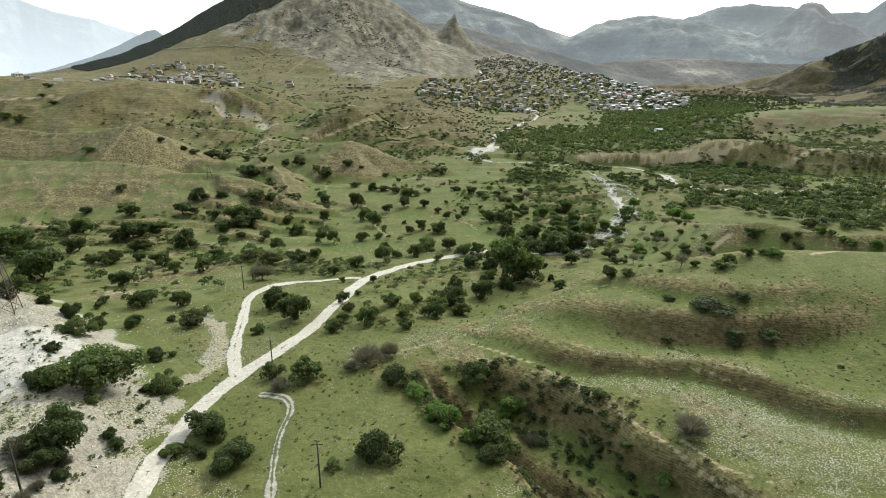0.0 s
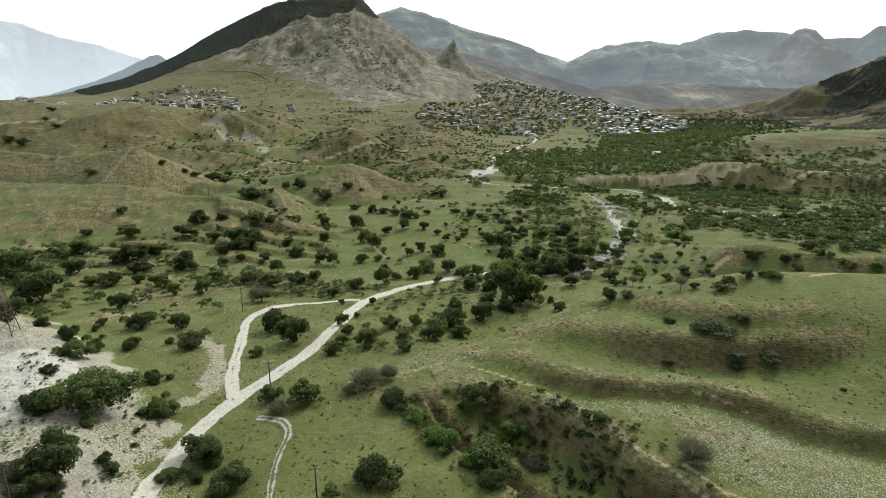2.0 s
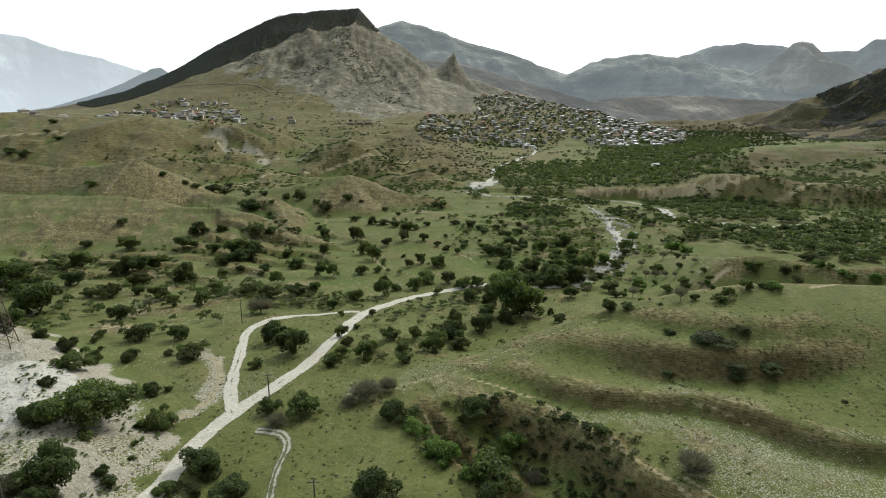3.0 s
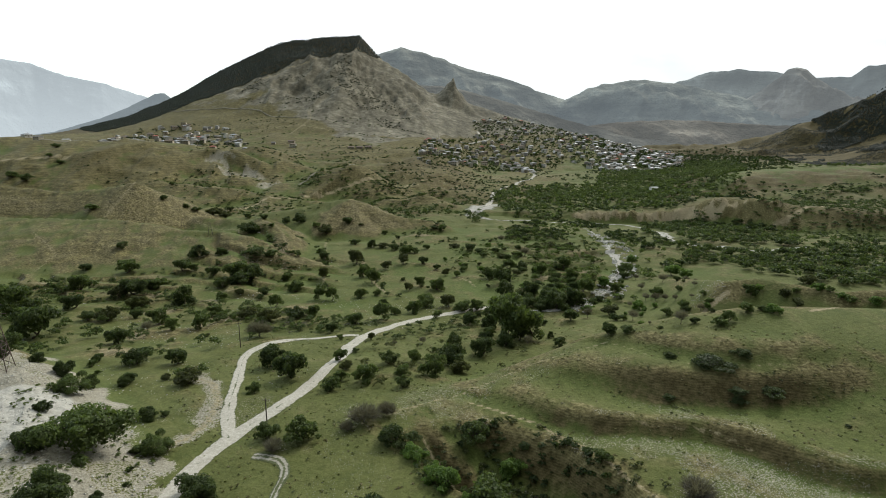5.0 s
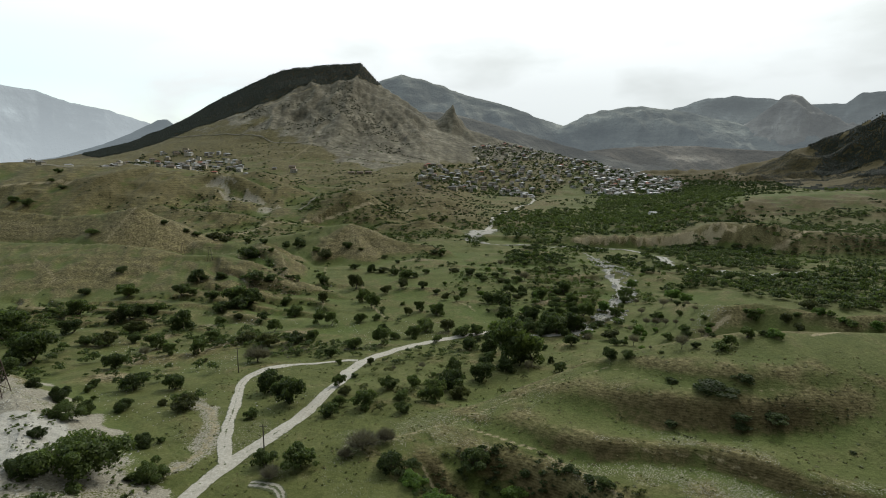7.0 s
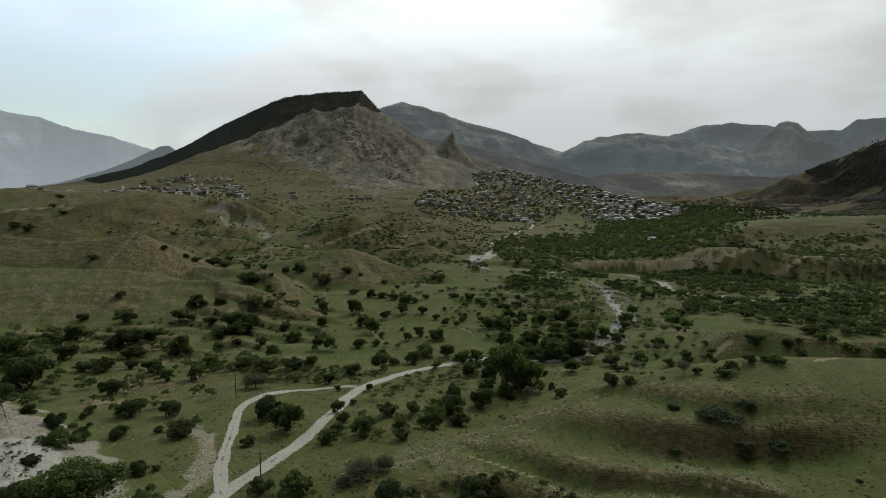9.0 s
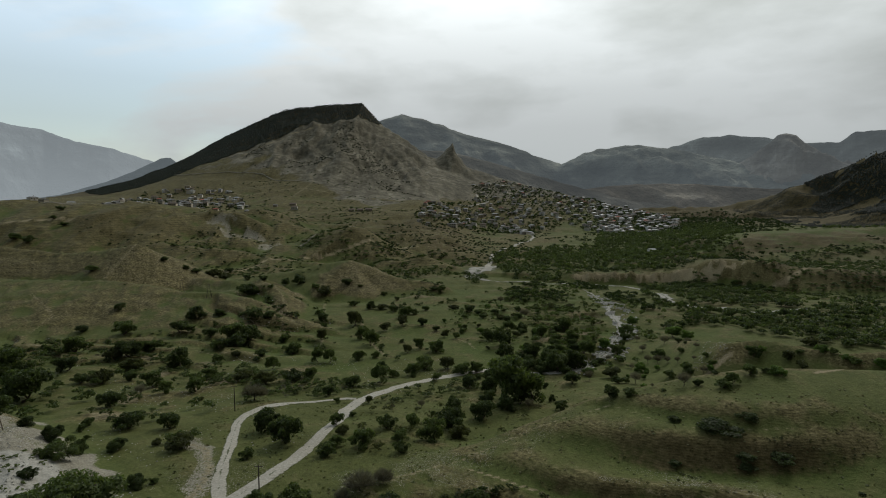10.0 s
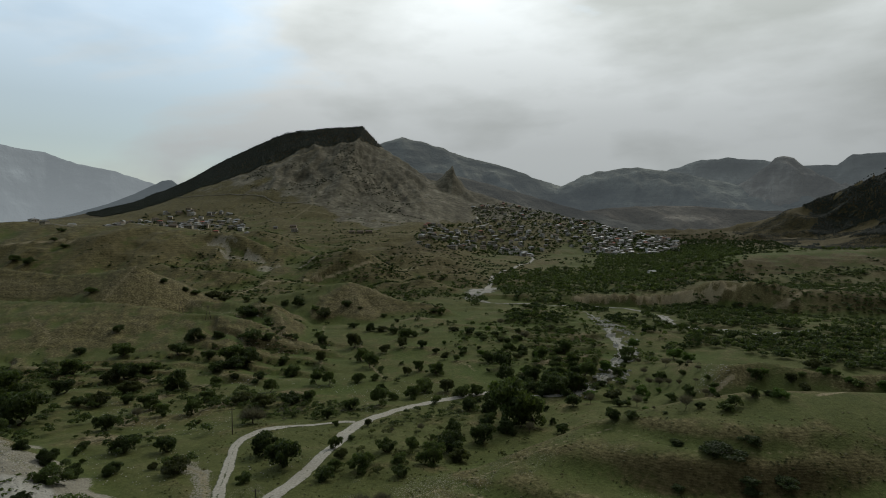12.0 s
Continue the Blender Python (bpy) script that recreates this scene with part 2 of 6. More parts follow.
def land(x, y):
    """Height of the ground, and the parts of it that take another cover."""
    x, y = np.asarray(x, float), np.asarray(y, float)
    r = np.hypot(x, y)
    ax = x / np.maximum(y, 60)
    ahead = ss(0, 120, y)
    low = -11 * ss(122, 255, y + 32 * ss(-25, 20, x) * (1 - ss(150, 260, y)) - 0.06 * x) * ahead
    low = low + 60 * np.clip((y - 640) / 560, 0, 1) * (1 - ss(-0.06, 0.10, ax))
    low = low + 6 * ss(700, 1300, y) * ss(-0.06, 0.10, ax) - 40 * ss(2200, 3400, r)
    low = low + 1.2 * fbm(x, y, 60, 3, 3) * ss(70, 160, r) + 6 * fbm(x, y, 220, 3, 9) * ss(400, 700, y) * (1 - ss(-0.02, 0.1, ax)) * (1 - ss(1500, 2200, r))
    low = low + 60 * ss(80, 500, -y) + 60 * fbm(x, y, 700, 4, 5) * ss(200, 900, -y)
    low = low + 70 * ss(350, 1300, np.abs(x) - 0.9 * np.maximum(y, 0)) * (1 + 0.5 * fbm(x, y, 500, 3, 21))
    z = low
    z, f_plat = flank(z, low, x, y, PLATEAU, 1.15, 3, 10)
    z, f_left = flank(z, low, x, y, LEFT_HILL, 2.5, 1.5)
    roof = sharp(x, y, SHARP_RIDGES)
    z0 = z
    z = smax(z, roof, 1.0)
    z = smax(z, sharp(x, y, BACK_RIDGES), 2.5)
    f_roof = ss(0.0, 6.0, roof - low) * (roof > z0 - 3)
    z, f_terr = flank(z, low, x, y, TERRACED, 1.1, 2, 6)
    z, f_bank = flank(z, low, x, y, WHITE_BANK, 0, 2, 3, False)
    fd, fside, (deep0,) = spine(x, y, BLUFF_FOOT)
    trough = deep0 * np.where(fside > 0, np.clip(1.8 - fd / 16, 0, 1), ss(0, 1, 1 - fd / 130)) * (1 - ss(700, 800, y))
    z = z - trough
    low = low - trough
    z, f_table = flank(z, low, x, y, TABLE_RIGHT, 1.2, 4, 14)
    z, f_bluff = flank(z, low, x, y, RIVER_BLUFF, 0.9, 0.8, 2)
    z = smax(z, sharp(x, y, TABLE_NOSES), 3)
    edge_y, edge_w = (np.interp(x, *np.array([(q[0], q[i]) for q in RIVER_BLUFF], float).T) for i in (1, 4))
    down = (edge_y - y) / edge_w
    cliff = ss(-0.15, 0.1, down) * (1 - ss(0.85, 1.2, down)) * ss(118, 135, x) * (1 - ss(290, 345, x))
    z = z + cliff * 3.6 * ridged(x + 0.3 * y, y * 0.6, 13, 4, 97)
    z, f_spur = flank(z, low, x, y, BACK_SPUR, 1.4, 1.0, 0, False)
    z, f_hill = flank(z, low, x, y, RIGHT_HILL, 0, 2)
    z, f_peak = flank(z, low, x, y, PEAK, np.interp(x, [-100, 220], [1.55, 1.05]), 12)
    z, f_dark = flank(z, low, x, y, DARK_MOUNTAIN, 1.2, 12)
    # runnels down the dry slopes
    worn = np.maximum(np.maximum(4 * f_plat * (1 - f_plat) * (y < 830), 0.5 * f_left * (1 - f_left)), 2.4 * f_table * (1 - f_table) * (x > 250))
    z = z + worn * (7 * ridged(x + 20 * fbm(x, y, 110, 2, 91), y * 0.35, 95, 4, 92) - 3)
    z = z + 4.0 * ridged(x, y * 0.8, 75, 4, 95) * ss(500, 600, y) * (1 - ss(900, 1200, y)) * (1 - ss(-0.02, 0.1, ax))
    cd = spine(x, y, [(-299.4, 770, 0.0), (-254.8, 735, 0.0), (-212.9, 700, 0.0)])[0]
    cut = ss(0, 1, 1 - cd / 34)
    z = z - 4.5 * cut * (1 + 0.3 * ridged(x, y, 16, 3, 96))
    # rocky tooth on the shoulder of the peak
    z = z + 56 * np.clip(1 - np.hypot((x - 34) / 52, (y - 1880) / 120), 0, 1) ** 1.2 * (1 + 0.16 * ridged(x, y, 26, 3, 39))
    # ribs and crags of the peak
    rock = ss(0.16, 0.4, f_peak) * (r < 3000) * (1 - 0.88 * ss(-80, 20, x) * (1 - ss(0.7, 0.88, f_peak)))
    z = z + rock * (15 * ridged(x + 0.25 * y + 30 * fbm(x, y, 200, 2, 33), y * 0.16, 120, 5, 31) + 6 * ridged(x - 0.2 * y + 10 * fbm(x, y, 60, 2, 38), y * 0.3, 38, 4, 37) - 6) * ss(0, 0.35, 1.02 - f_peak) * (1 - 0.8 * ss(-350, -600, x))
    z = z + ss(0.05, 0.3, f_dark) * (22 * ridged(x + 0.3 * y, y, 330, 4, 41)) * (f_dark < 0.999)
    # steps worn into the hill beside the valley
    wx, wy = x + 1.3 * fbm(x, y, 22, 2, 12), y + 1.3 * fbm(x, y, 22, 2, 13)
    s_top, b_top = scarp_line(wx, wy, SCARP_TOP, 2.0, 3.2, 11)
    s_mid, b_mid = scarp_line(wx, wy, SCARP_MID, 3.4, 3.8, 12)
    s_low, b_low = scarp_line(wx, wy, SCARP_LOW, 2.0, 2.0, 8)
    z = z + s_top + s_mid + s_low
    scarp = np.clip(0.35 * b_top + b_mid + 0.9 * b_low, 0, 1)
    # field terraces on the valley side and on the table
    zone = np.maximum(ss(0.05, 0.2, f_terr), 0.8 * ss(0.1, 0.3, f_table) * (1 - ss(0.8, 0.95, f_table)) * (x > 250))
    q2 = z / 3.6 + 0.25 * fbm(x, y, 60, 2, 15)
    e2 = q2 - np.floor(q2)
    z = z + zone * 3.6 * (ss(0.5, 1.0, e2) - e2) * 0.9
    scarp2 = zone * ss(0.45, 0.6, e2)
    # orchard steps on the valley floor
    floor_zone = ss(200, 250, y) * (1 - ss(430, 520, y)) * np.where(y < 300, ss(-0.95, -0.8, ax), ss(-0.5, -0.38, ax)) * (1 - ss(0.25, 0.35, ax))
    q3 = (y + 0.45 * x + 30 * fbm(x, y, 80, 3, 18)) / 27
    e3 = q3 - np.floor(q3)
    z = z + floor_zone * 2.8 * ss(-0.7, 0.1, fbm(x, y, 110, 2, 19)) * (ss(0.0, 0.1, e3) * (1 - e3) - 0.45)
    lip = floor_zone * ss(-0.7, 0.1, fbm(x, y, 110, 2, 19)) * (1 - ss(0.03, 0.14, np.minimum(e3, 1 - e3)))
    # washed-out gullies near the camera
    gd, gside, (drop, half, wall_up, wall_low, deep, far_side) = spine(x + 0.8 * fbm(x, y, 9, 2, 55), y + 0.8 * fbm(x, y, 9, 2, 56), RAVINE)
    gs = gd * gside
    up = ss(0, 1, (gs - half) / wall_up)
    under = ss(0, 1, (-gs - half) / wall_low)
    out = ss(0, 1, (-gs - half - wall_low - 1.5) / far_side)
    z = z - (drop * (1 - up) + deep * under) * (1 - out)
    gully = np.clip(3.2 * np.maximum(np.maximum(up * (1 - up), under * (1 - under)), 0.8 * out * (1 - out)), 0, 1) * ss(0.5, 2.0, drop) + 0.5 * under * (1 - out)
    shelf = (1 - up) * (1 - under) * ss(0.3, 1.5, drop)
    # small relief
    z = z + 0.4 * fbm(x, y, 14, 3, 51) * (1 + 1.4 * f_bank) * (1 - 0.6 * ss(0.1, 0.4, f_hill)) * (1 - ss(500, 900, r))
    z = z + (0.35 * gully + scarp * 0.07 + 0.3 * ss(0.1, 0.4, f_bank)) * ridged(x + 0.5 * y, y * 0.6, 7, 4, 61) * (r < 300)
    z = z + 1.8 * fbm(x, y, 45, 3, 71) * ss(250, 500, r) * (1 - 0.75 * f_roof) + f_roof * 0.6 * ridged(x + 0.4 * y, y * 0.5, 11, 3, 73)
    return dict(z=z, plat=f_plat, hill=f_hill, bank=f_bank, left=f_left, roof=f_roof, cut=cut, e2=e2, tz=zone, trough=trough, terr=f_terr, table=f_table, bluff=f_bluff, spur=f_spur, peak=f_peak, dark=f_dark, scarp=scarp, scarp2=scarp2, lip=lip, gully=np.clip(gully, 0, 1), shelf=shelf, rock=rock, cliff=cliff)


def ground_z(x, y):
    return land(x, y)["z"]


# ---- end of the land's shape ----
# ---- materials ----


def mat(name, rough=0.9):
    m = bpy.data.materials.new(name)
    m.use_nodes = True
    nt = m.node_tree
    b = nt.nodes["Principled BSDF"]
    b.inputs["Roughness"].default_value = rough
    b.inputs["Specular IOR Level"].default_value = 0.25
    return m, nt.nodes, nt.links, b


def noise_node(n, l, scale, detail=4, vec=None, rough=0.55):
    t = n.new("ShaderNodeTexNoise")
    t.inputs["Scale"].default_value, t.inputs["Detail"].default_value, t.inputs["Roughness"].default_value = scale, detail, rough
    if vec:
        l.new(vec, t.inputs["Vector"])
    return t.outputs["Fac"]


def ramp_node(n, l, fac, stops):
    r = n.new("ShaderNodeValToRGB")
    while len(r.color_ramp.elements) < len(stops):
        r.color_ramp.elements.new(0.5)
    for e, (p, c) in zip(r.color_ramp.elements, stops):
        e.position = p
        e.color = (*c, 1) if isinstance(c, tuple) else (c, c, c, 1)
    l.new(fac, r.inputs["Fac"])
    return r.outputs["Color"]


def mix_node(n, l, fac, a, b, kind="MIX"):
    m = n.new("ShaderNodeMixRGB")
    m.blend_type = kind
    for socket, v in zip(m.inputs, (fac, a, b)):
        if isinstance(v, (int, float)):
            socket.default_value = v if socket.name == "Fac" else (v, v, v, 1)
        elif isinstance(v, tuple):
            socket.default_value = (*v, 1)
        else:
            l.new(v, socket)
    return m.outputs["Color"]


def math_node(n, l, op, a, b=0.0, clamp=False):
    m = n.new("ShaderNodeMath")
    m.operation, m.use_clamp = op, clamp
    for socket, v in zip(m.inputs, (a, b)):
        if isinstance(v, (int, float)):
            socket.default_value = v
        else:
            l.new(v, socket)
    return m.outputs["Value"]


def bump_node(n, l, height, b, strength, distance):
    u = n.new("ShaderNodeBump")
    u.inputs["Strength"].default_value, u.inputs["Distance"].default_value = strength, distance
    l.new(height, u.inputs["Height"])
    l.new(u.outputs["Normal"], b.inputs["Normal"])


def plain(name, color, var=0.25, scale=1.0, rough=0.9, island=False):
    """A surface of one colour with two scales of mottling, differing from object to object."""
    m, n, l, b = mat(name, rough)
    co = n.new("ShaderNodeTexCoord").outputs["Object"]
    a = noise_node(n, l, scale, 5, co)
    c = noise_node(n, l, scale * 9, 3, co)
    f = math_node(n, l, "ADD", math_node(n, l, "MULTIPLY", a, 0.65), math_node(n, l, "MULTIPLY", c, 0.35))
    col = ramp_node(n, l, f, [(0.3, tuple(v * (1 - var) for v in color)), (0.7, tuple(min(1, v * (1 + var)) for v in color))])
    rnd = n.new("ShaderNodeNewGeometry").outputs["Random Per Island"] if island else n.new("ShaderNodeObjectInfo").outputs["Random"]
    k = ramp_node(n, l, rnd, [(0.0, 0.8), (1.0, 1.2)])
    col = mix_node(n, l, 1.0, col, k, "MULTIPLY")
    l.new(col, b.inputs["Base Color"])
    bump_node(n, l, c, b, 0.4, 0.05 / max(scale, 0.2))
    return m


def leaf_material(name, dark, light):
    m, n, l, b = mat(name, 0.65)
    b.inputs["Specular IOR Level"].default_value = 0.2
    isl = n.new("ShaderNodeNewGeometry").outputs["Random Per Island"]
    rnd = n.new("ShaderNodeObjectInfo").outputs["Random"]
    f = math_node(n, l, "ADD", math_node(n, l, "MULTIPLY", isl, 0.6), math_node(n, l, "MULTIPLY", rnd, 0.4))
    col = ramp_node(n, l, f, [(0.1, dark), (0.9, light)])
    l.new(col, b.inputs["Base Color"])
    tr = n.new("ShaderNodeBsdfTranslucent")
    l.new(mix_node(n, l, 1.0, col, (1.5, 1.6, 0.9), "MULTIPLY"), tr.inputs["Color"])
    mx = n.new("ShaderNodeMixShader")
    mx.inputs["Fac"].default_value = 0.42
    l.new(b.outputs["BSDF"], mx.inputs[1])
    l.new(tr.outputs["BSDF"], mx.inputs[2])
    l.new(mx.outputs["Shader"], n["Material Output"].inputs["Surface"])
    return m


def ground_material():
    m, n, l, b = mat("ground_cover", 0.95)
    b.inputs["Specular IOR Level"].default_value = 0.1
    co = n.new("ShaderNodeTexCoord").outputs["Object"]
    zone = n.new("ShaderNodeAttribute")
    zone.attribute_name = "zone"
    sep = n.new("ShaderNodeSeparateColor")
    l.new(zone.outputs["Color"], sep.inputs["Color"])
    stone, dry, rock = sep.outputs["Red"], sep.outputs["Green"], sep.outputs["Blue"]
    lush = zone.outputs["Alpha"]
    marks = n.new("ShaderNodeAttribute")
    marks.attribute_name = "marks"
    sep2 = n.new("ShaderNodeSeparateColor")
    l.new(marks.outputs["Color"], sep2.inputs["Color"])
    earth, trail, upland = sep2.outputs["Red"], sep2.outputs["Green"], sep2.outputs["Blue"]
    n_big = noise_node(n, l, 0.012, 5, co)
    n_mid = noise_node(n, l, 0.11, 5, co)
    n_small = noise_node(n, l, 0.9, 5, co, 0.65)
    n_fine = noise_node(n, l, 2.6, 6, co, 0.75)
    grass = ramp_node(n, l, math_node(n, l, "ADD", math_node(n, l, "MULTIPLY", n_mid, 0.5), math_node(n, l, "MULTIPLY", n_small, 0.5)), [(0.3, (0.050, 0.059, 0.017)), (0.5, (0.080, 0.087, 0.027)), (0.72, (0.122, 0.122, 0.048))])
    fresh = ramp_node(n, l, n_small, [(0.3, (0.048, 0.068, 0.016)), (0.7, (0.086, 0.108, 0.029))])
    grass = mix_node(n, l, lush, grass, fresh)
    dryc = ramp_node(n, l, n_small, [(0.28, (0.060, 0.051, 0.019)), (0.5, (0.107, 0.092, 0.039)), (0.75, (0.165, 0.144, 0.074))])
    # cattle steps: thin level treads along the dry slopes
    xyz = n.new("ShaderNodeSeparateXYZ")
    l.new(co, xyz.inputs["Vector"])
    tread = math_node(n, l, "SINE", math_node(n, l, "ADD", math_node(n, l, "MULTIPLY", xyz.outputs["Z"], 15.0), math_node(n, l, "MULTIPLY", n_mid, 26.0)))
    tread = math_node(n, l, "ADD", math_node(n, l, "MULTIPLY", tread, 0.09), n_small)
    dryc = mix_node(n, l, 1.0, dryc, ramp_node(n, l, tread, [(0.25, 0.6), (0.5, 1.0), (0.75, 1.35)]), "MULTIPLY")
    # larger level steps and sheep paths on the far slopes
    step = math_node(n, l, "SINE", math_node(n, l, "ADD", math_node(n, l, "MULTIPLY", xyz.outputs["Z"], 2.4), math_node(n, l, "MULTIPLY", noise_node(n, l, 0.025, 3, co), 22.0)))
    step = math_node(n, l, "ADD", math_node(n, l, "MULTIPLY", step, 0.05), noise_node(n, l, 0.16, 7, co, 0.72))
    dryc = mix_node(n, l, upland, dryc, mix_node(n, l, 1.0, dryc, ramp_node(n, l, step, [(0.32, 0.56), (0.5, 0.90), (0.68, 1.38)]), "MULTIPLY"))
    fd = math_node(n, l, "ADD", dry, math_node(n, l, "MULTIPLY", math_node(n, l, "SUBTRACT", n_mid, 0.5), 1.5))
    fd = math_node(n, l, "ADD", fd, math_node(n, l, "MULTIPLY", math_node(n, l, "SUBTRACT", n_big, 0.5), 1.4))
    fd = ramp_node(n, l, fd, [(0.3, 0.0), (0.72, 1.0)])
    col = mix_node(n, l, fd, grass, dryc)
    earthc = ramp_node(n, l, math_node(n, l, "ADD", math_node(n, l, "MULTIPLY", n_small, 0.6), math_node(n, l, "MULTIPLY", n_mid, 0.4)), [(0.3, (0.038, 0.031, 0.012)), (0.5, (0.072, 0.058, 0.025)), (0.72, (0.120, 0.098, 0.048))])
    earthc = mix_node(n, l, 1.0, earthc, ramp_node(n, l, tread, [(0.25, 0.7), (0.5, 1.0), (0.75, 1.3)]), "MULTIPLY")
    fe = math_node(n, l, "ADD", earth, math_node(n, l, "MULTIPLY", math_node(n, l, "SUBTRACT", n_small, 0.5), 0.7))
    fe = math_node(n, l, "MULTIPLY", ramp_node(n, l, fe, [(0.22, 0.0), (0.62, 1.0)]), ramp_node(n, l, earth, [(0.02, 0.0), (0.15, 1.0)]))
    col = mix_node(n, l, fe, col, earthc)
    rockc = ramp_node(n, l, math_node(n, l, "ADD", math_node(n, l, "MULTIPLY", n_big, 0.3), math_node(n, l, "MULTIPLY", noise_node(n, l, 0.06, 8, co, 0.7), 0.7)), [(0.36, (0.060, 0.056, 0.039)), (0.5, (0.118, 0.106, 0.074)), (0.64, (0.225, 0.206, 0.155))])
    fall = n.new("ShaderNodeMapping")
    fall.inputs["Scale"].default_value = (0.045, 0.007, 0.006)
    l.new(co, fall.inputs["Vector"])
    rockc = mix_node(n, l, 1.0, rockc, ramp_node(n, l, noise_node(n, l, 1.0, 6, fall.outputs["Vector"], 0.65), [(0.32, 0.68), (0.5, 1.0), (0.68, 1.3)]), "MULTIPLY")
    fr = math_node(n, l, "ADD", rock, math_node(n, l, "MULTIPLY", math_node(n, l, "SUBTRACT", noise_node(n, l, 0.03, 6, co), 0.5), 1.3))
    fr = math_node(n, l, "MULTIPLY", ramp_node(n, l, fr, [(0.3, 0.0), (0.6, 1.0)]), ramp_node(n, l, rock, [(0.02, 0.0), (0.2, 1.0)]))
    col = mix_node(n, l, fr, col, rockc)
    # pale stones and gravel: whole where the mask is full, scattered where it is thin
    vor = n.new("ShaderNodeTexVoronoi")
    vor.inputs["Scale"].default_value = 2.6
    l.new(co, vor.inputs["Vector"])
    vor2 = n.new("ShaderNodeTexVoronoi")
    vor2.inputs["Scale"].default_value = 0.45
    l.new(co, vor2.inputs["Vector"])
    speck = math_node(n, l, "ADD", math_node(n, l, "MULTIPLY", vor.outputs["Distance"], 0.55), math_node(n, l, "MULTIPLY", n_mid, 0.25))
    speck = math_node(n, l, "SUBTRACT", math_node(n, l, "ADD", math_node(n, l, "MULTIPLY", stone, 0.85), 0.06), speck)
    fs = ramp_node(n, l, speck, [(0.0, 0.0), (0.07, 1.0)])
    fs = math_node(n, l, "MULTIPLY", fs, ramp_node(n, l, stone, [(0.01, 0.0), (0.08, 1.0)]))
    stonec = ramp_node(n, l, n_fine, [(0.25, (0.14, 0.130, 0.102)), (0.5, (0.25, 0.23, 0.18)), (0.75, (0.36, 0.338, 0.28))])
    stonec = mix_node(n, l, ramp_node(n, l, n_small, [(0.35, 0.5), (0.6, 0.0)]), stonec, (0.15, 0.135, 0.095))
    stonec = mix_node(n, l, ramp_node(n, l, stone, [(0.86, 0.0), (0.97, 0.85)]), stonec, ramp_node(n, l, n_small, [(0.3, (0.27, 0.256, 0.22)), (0.7, (0.38, 0.365, 0.32))]))
    col = mix_node(n, l, fs, col, stonec)
    ft = math_node(n, l, "ADD", trail, math_node(n, l, "MULTIPLY", math_node(n, l, "SUBTRACT", n_small, 0.5), 1.2))
    ft = math_node(n, l, "MULTIPLY", ramp_node(n, l, ft, [(0.3, 0.0), (0.6, 1.0)]), ramp_node(n, l, trail, [(0.05, 0.0), (0.3, 1.0)]))
    col = mix_node(n, l, ft, col, ramp_node(n, l, n_fine, [(0.3, (0.16, 0.132, 0.075)), (0.7, (0.30, 0.252, 0.155))]))
    tone = ramp_node(n, l, n_fine, [(0.25, 0.72), (0.5, 1.0), (0.75, 1.3)])
    col = mix_node(n, l, 1.0, col, tone, "MULTIPLY")
    n_patch = noise_node(n, l, 0.38, 7, co, 0.78)
    col = mix_node(n, l, 1.0, col, ramp_node(n, l, n_patch, [(0.3, 0.84), (0.5, 1.0), (0.7, 1.18)]), "MULTIPLY")
    l.new(col, b.inputs["Base Color"])
    h = math_node(n, l, "ADD", math_node(n, l, "MULTIPLY", n_small, 0.7), math_node(n, l, "MULTIPLY", n_fine, 0.3))
    h = math_node(n, l, "ADD", h, math_node(n, l, "MULTIPLY", math_node(n, l, "MULTIPLY", tread, dry), 0.45))
    bump_node(n, l, h, b, 0.8, 0.5)
    return m


def track_material(name, pale, earth, weeds):
    """Gravel worn pale in two wheel tracks; weeds break in from the middle and the edges."""
    m, n, l, b = mat(name, 0.95)
    b.inputs["Specular IOR Level"].default_value = 0.1
    co = n.new("ShaderNodeTexCoord").outputs["Object"]
    zone = n.new("ShaderNodeAttribute")
    zone.attribute_name = "zone"
    sep = n.new("ShaderNodeSeparateColor")
    l.new(zone.outputs["Color"], sep.inputs["Color"])
    across = sep.outputs["Red"]
    n1, n2, n3 = noise_node(n, l, 0.25, 5, co), noise_node(n, l, 1.6, 5, co, 0.65), noise_node(n, l, 7.0, 3, co, 0.7)
    f = math_node(n, l, "ADD", math_node(n, l, "MULTIPLY", n2, 0.6), math_node(n, l, "MULTIPLY", n3, 0.4))
    col = ramp_node(n, l, f, [(0.32, earth), (0.5, tuple(0.5 * (a + c) for a, c in zip(pale, earth))), (0.62, pale)])
    grass = ramp_node(n, l, n2, [(0.3, (0.045, 0.056, 0.022)), (0.7, (0.095, 0.100, 0.050))])
    edge = math_node(n, l, "SUBTRACT", across, 0.45)
    edge = math_node(n, l, "ABSOLUTE", edge)
    w = math_node(n, l, "ADD", math_node(n, l, "MULTIPLY", edge, 1.1), math_node(n, l, "MULTIPLY", math_node(n, l, "SUBTRACT", f, 0.5), -1.3))
    w = math_node(n, l, "ADD", w, math_node(n, l, "MULTIPLY", math_node(n, l, "SUBTRACT", n1, 0.5), 1.2))
    w = ramp_node(n, l, w, [(weeds, 0.0), (min(weeds + 0.16, 1.0), 1.0)])
    col = mix_node(n, l, w, col, grass)
    l.new(col, b.inputs["Base Color"])
    bump_node(n, l, f, b, 0.6, 0.15)
    return m


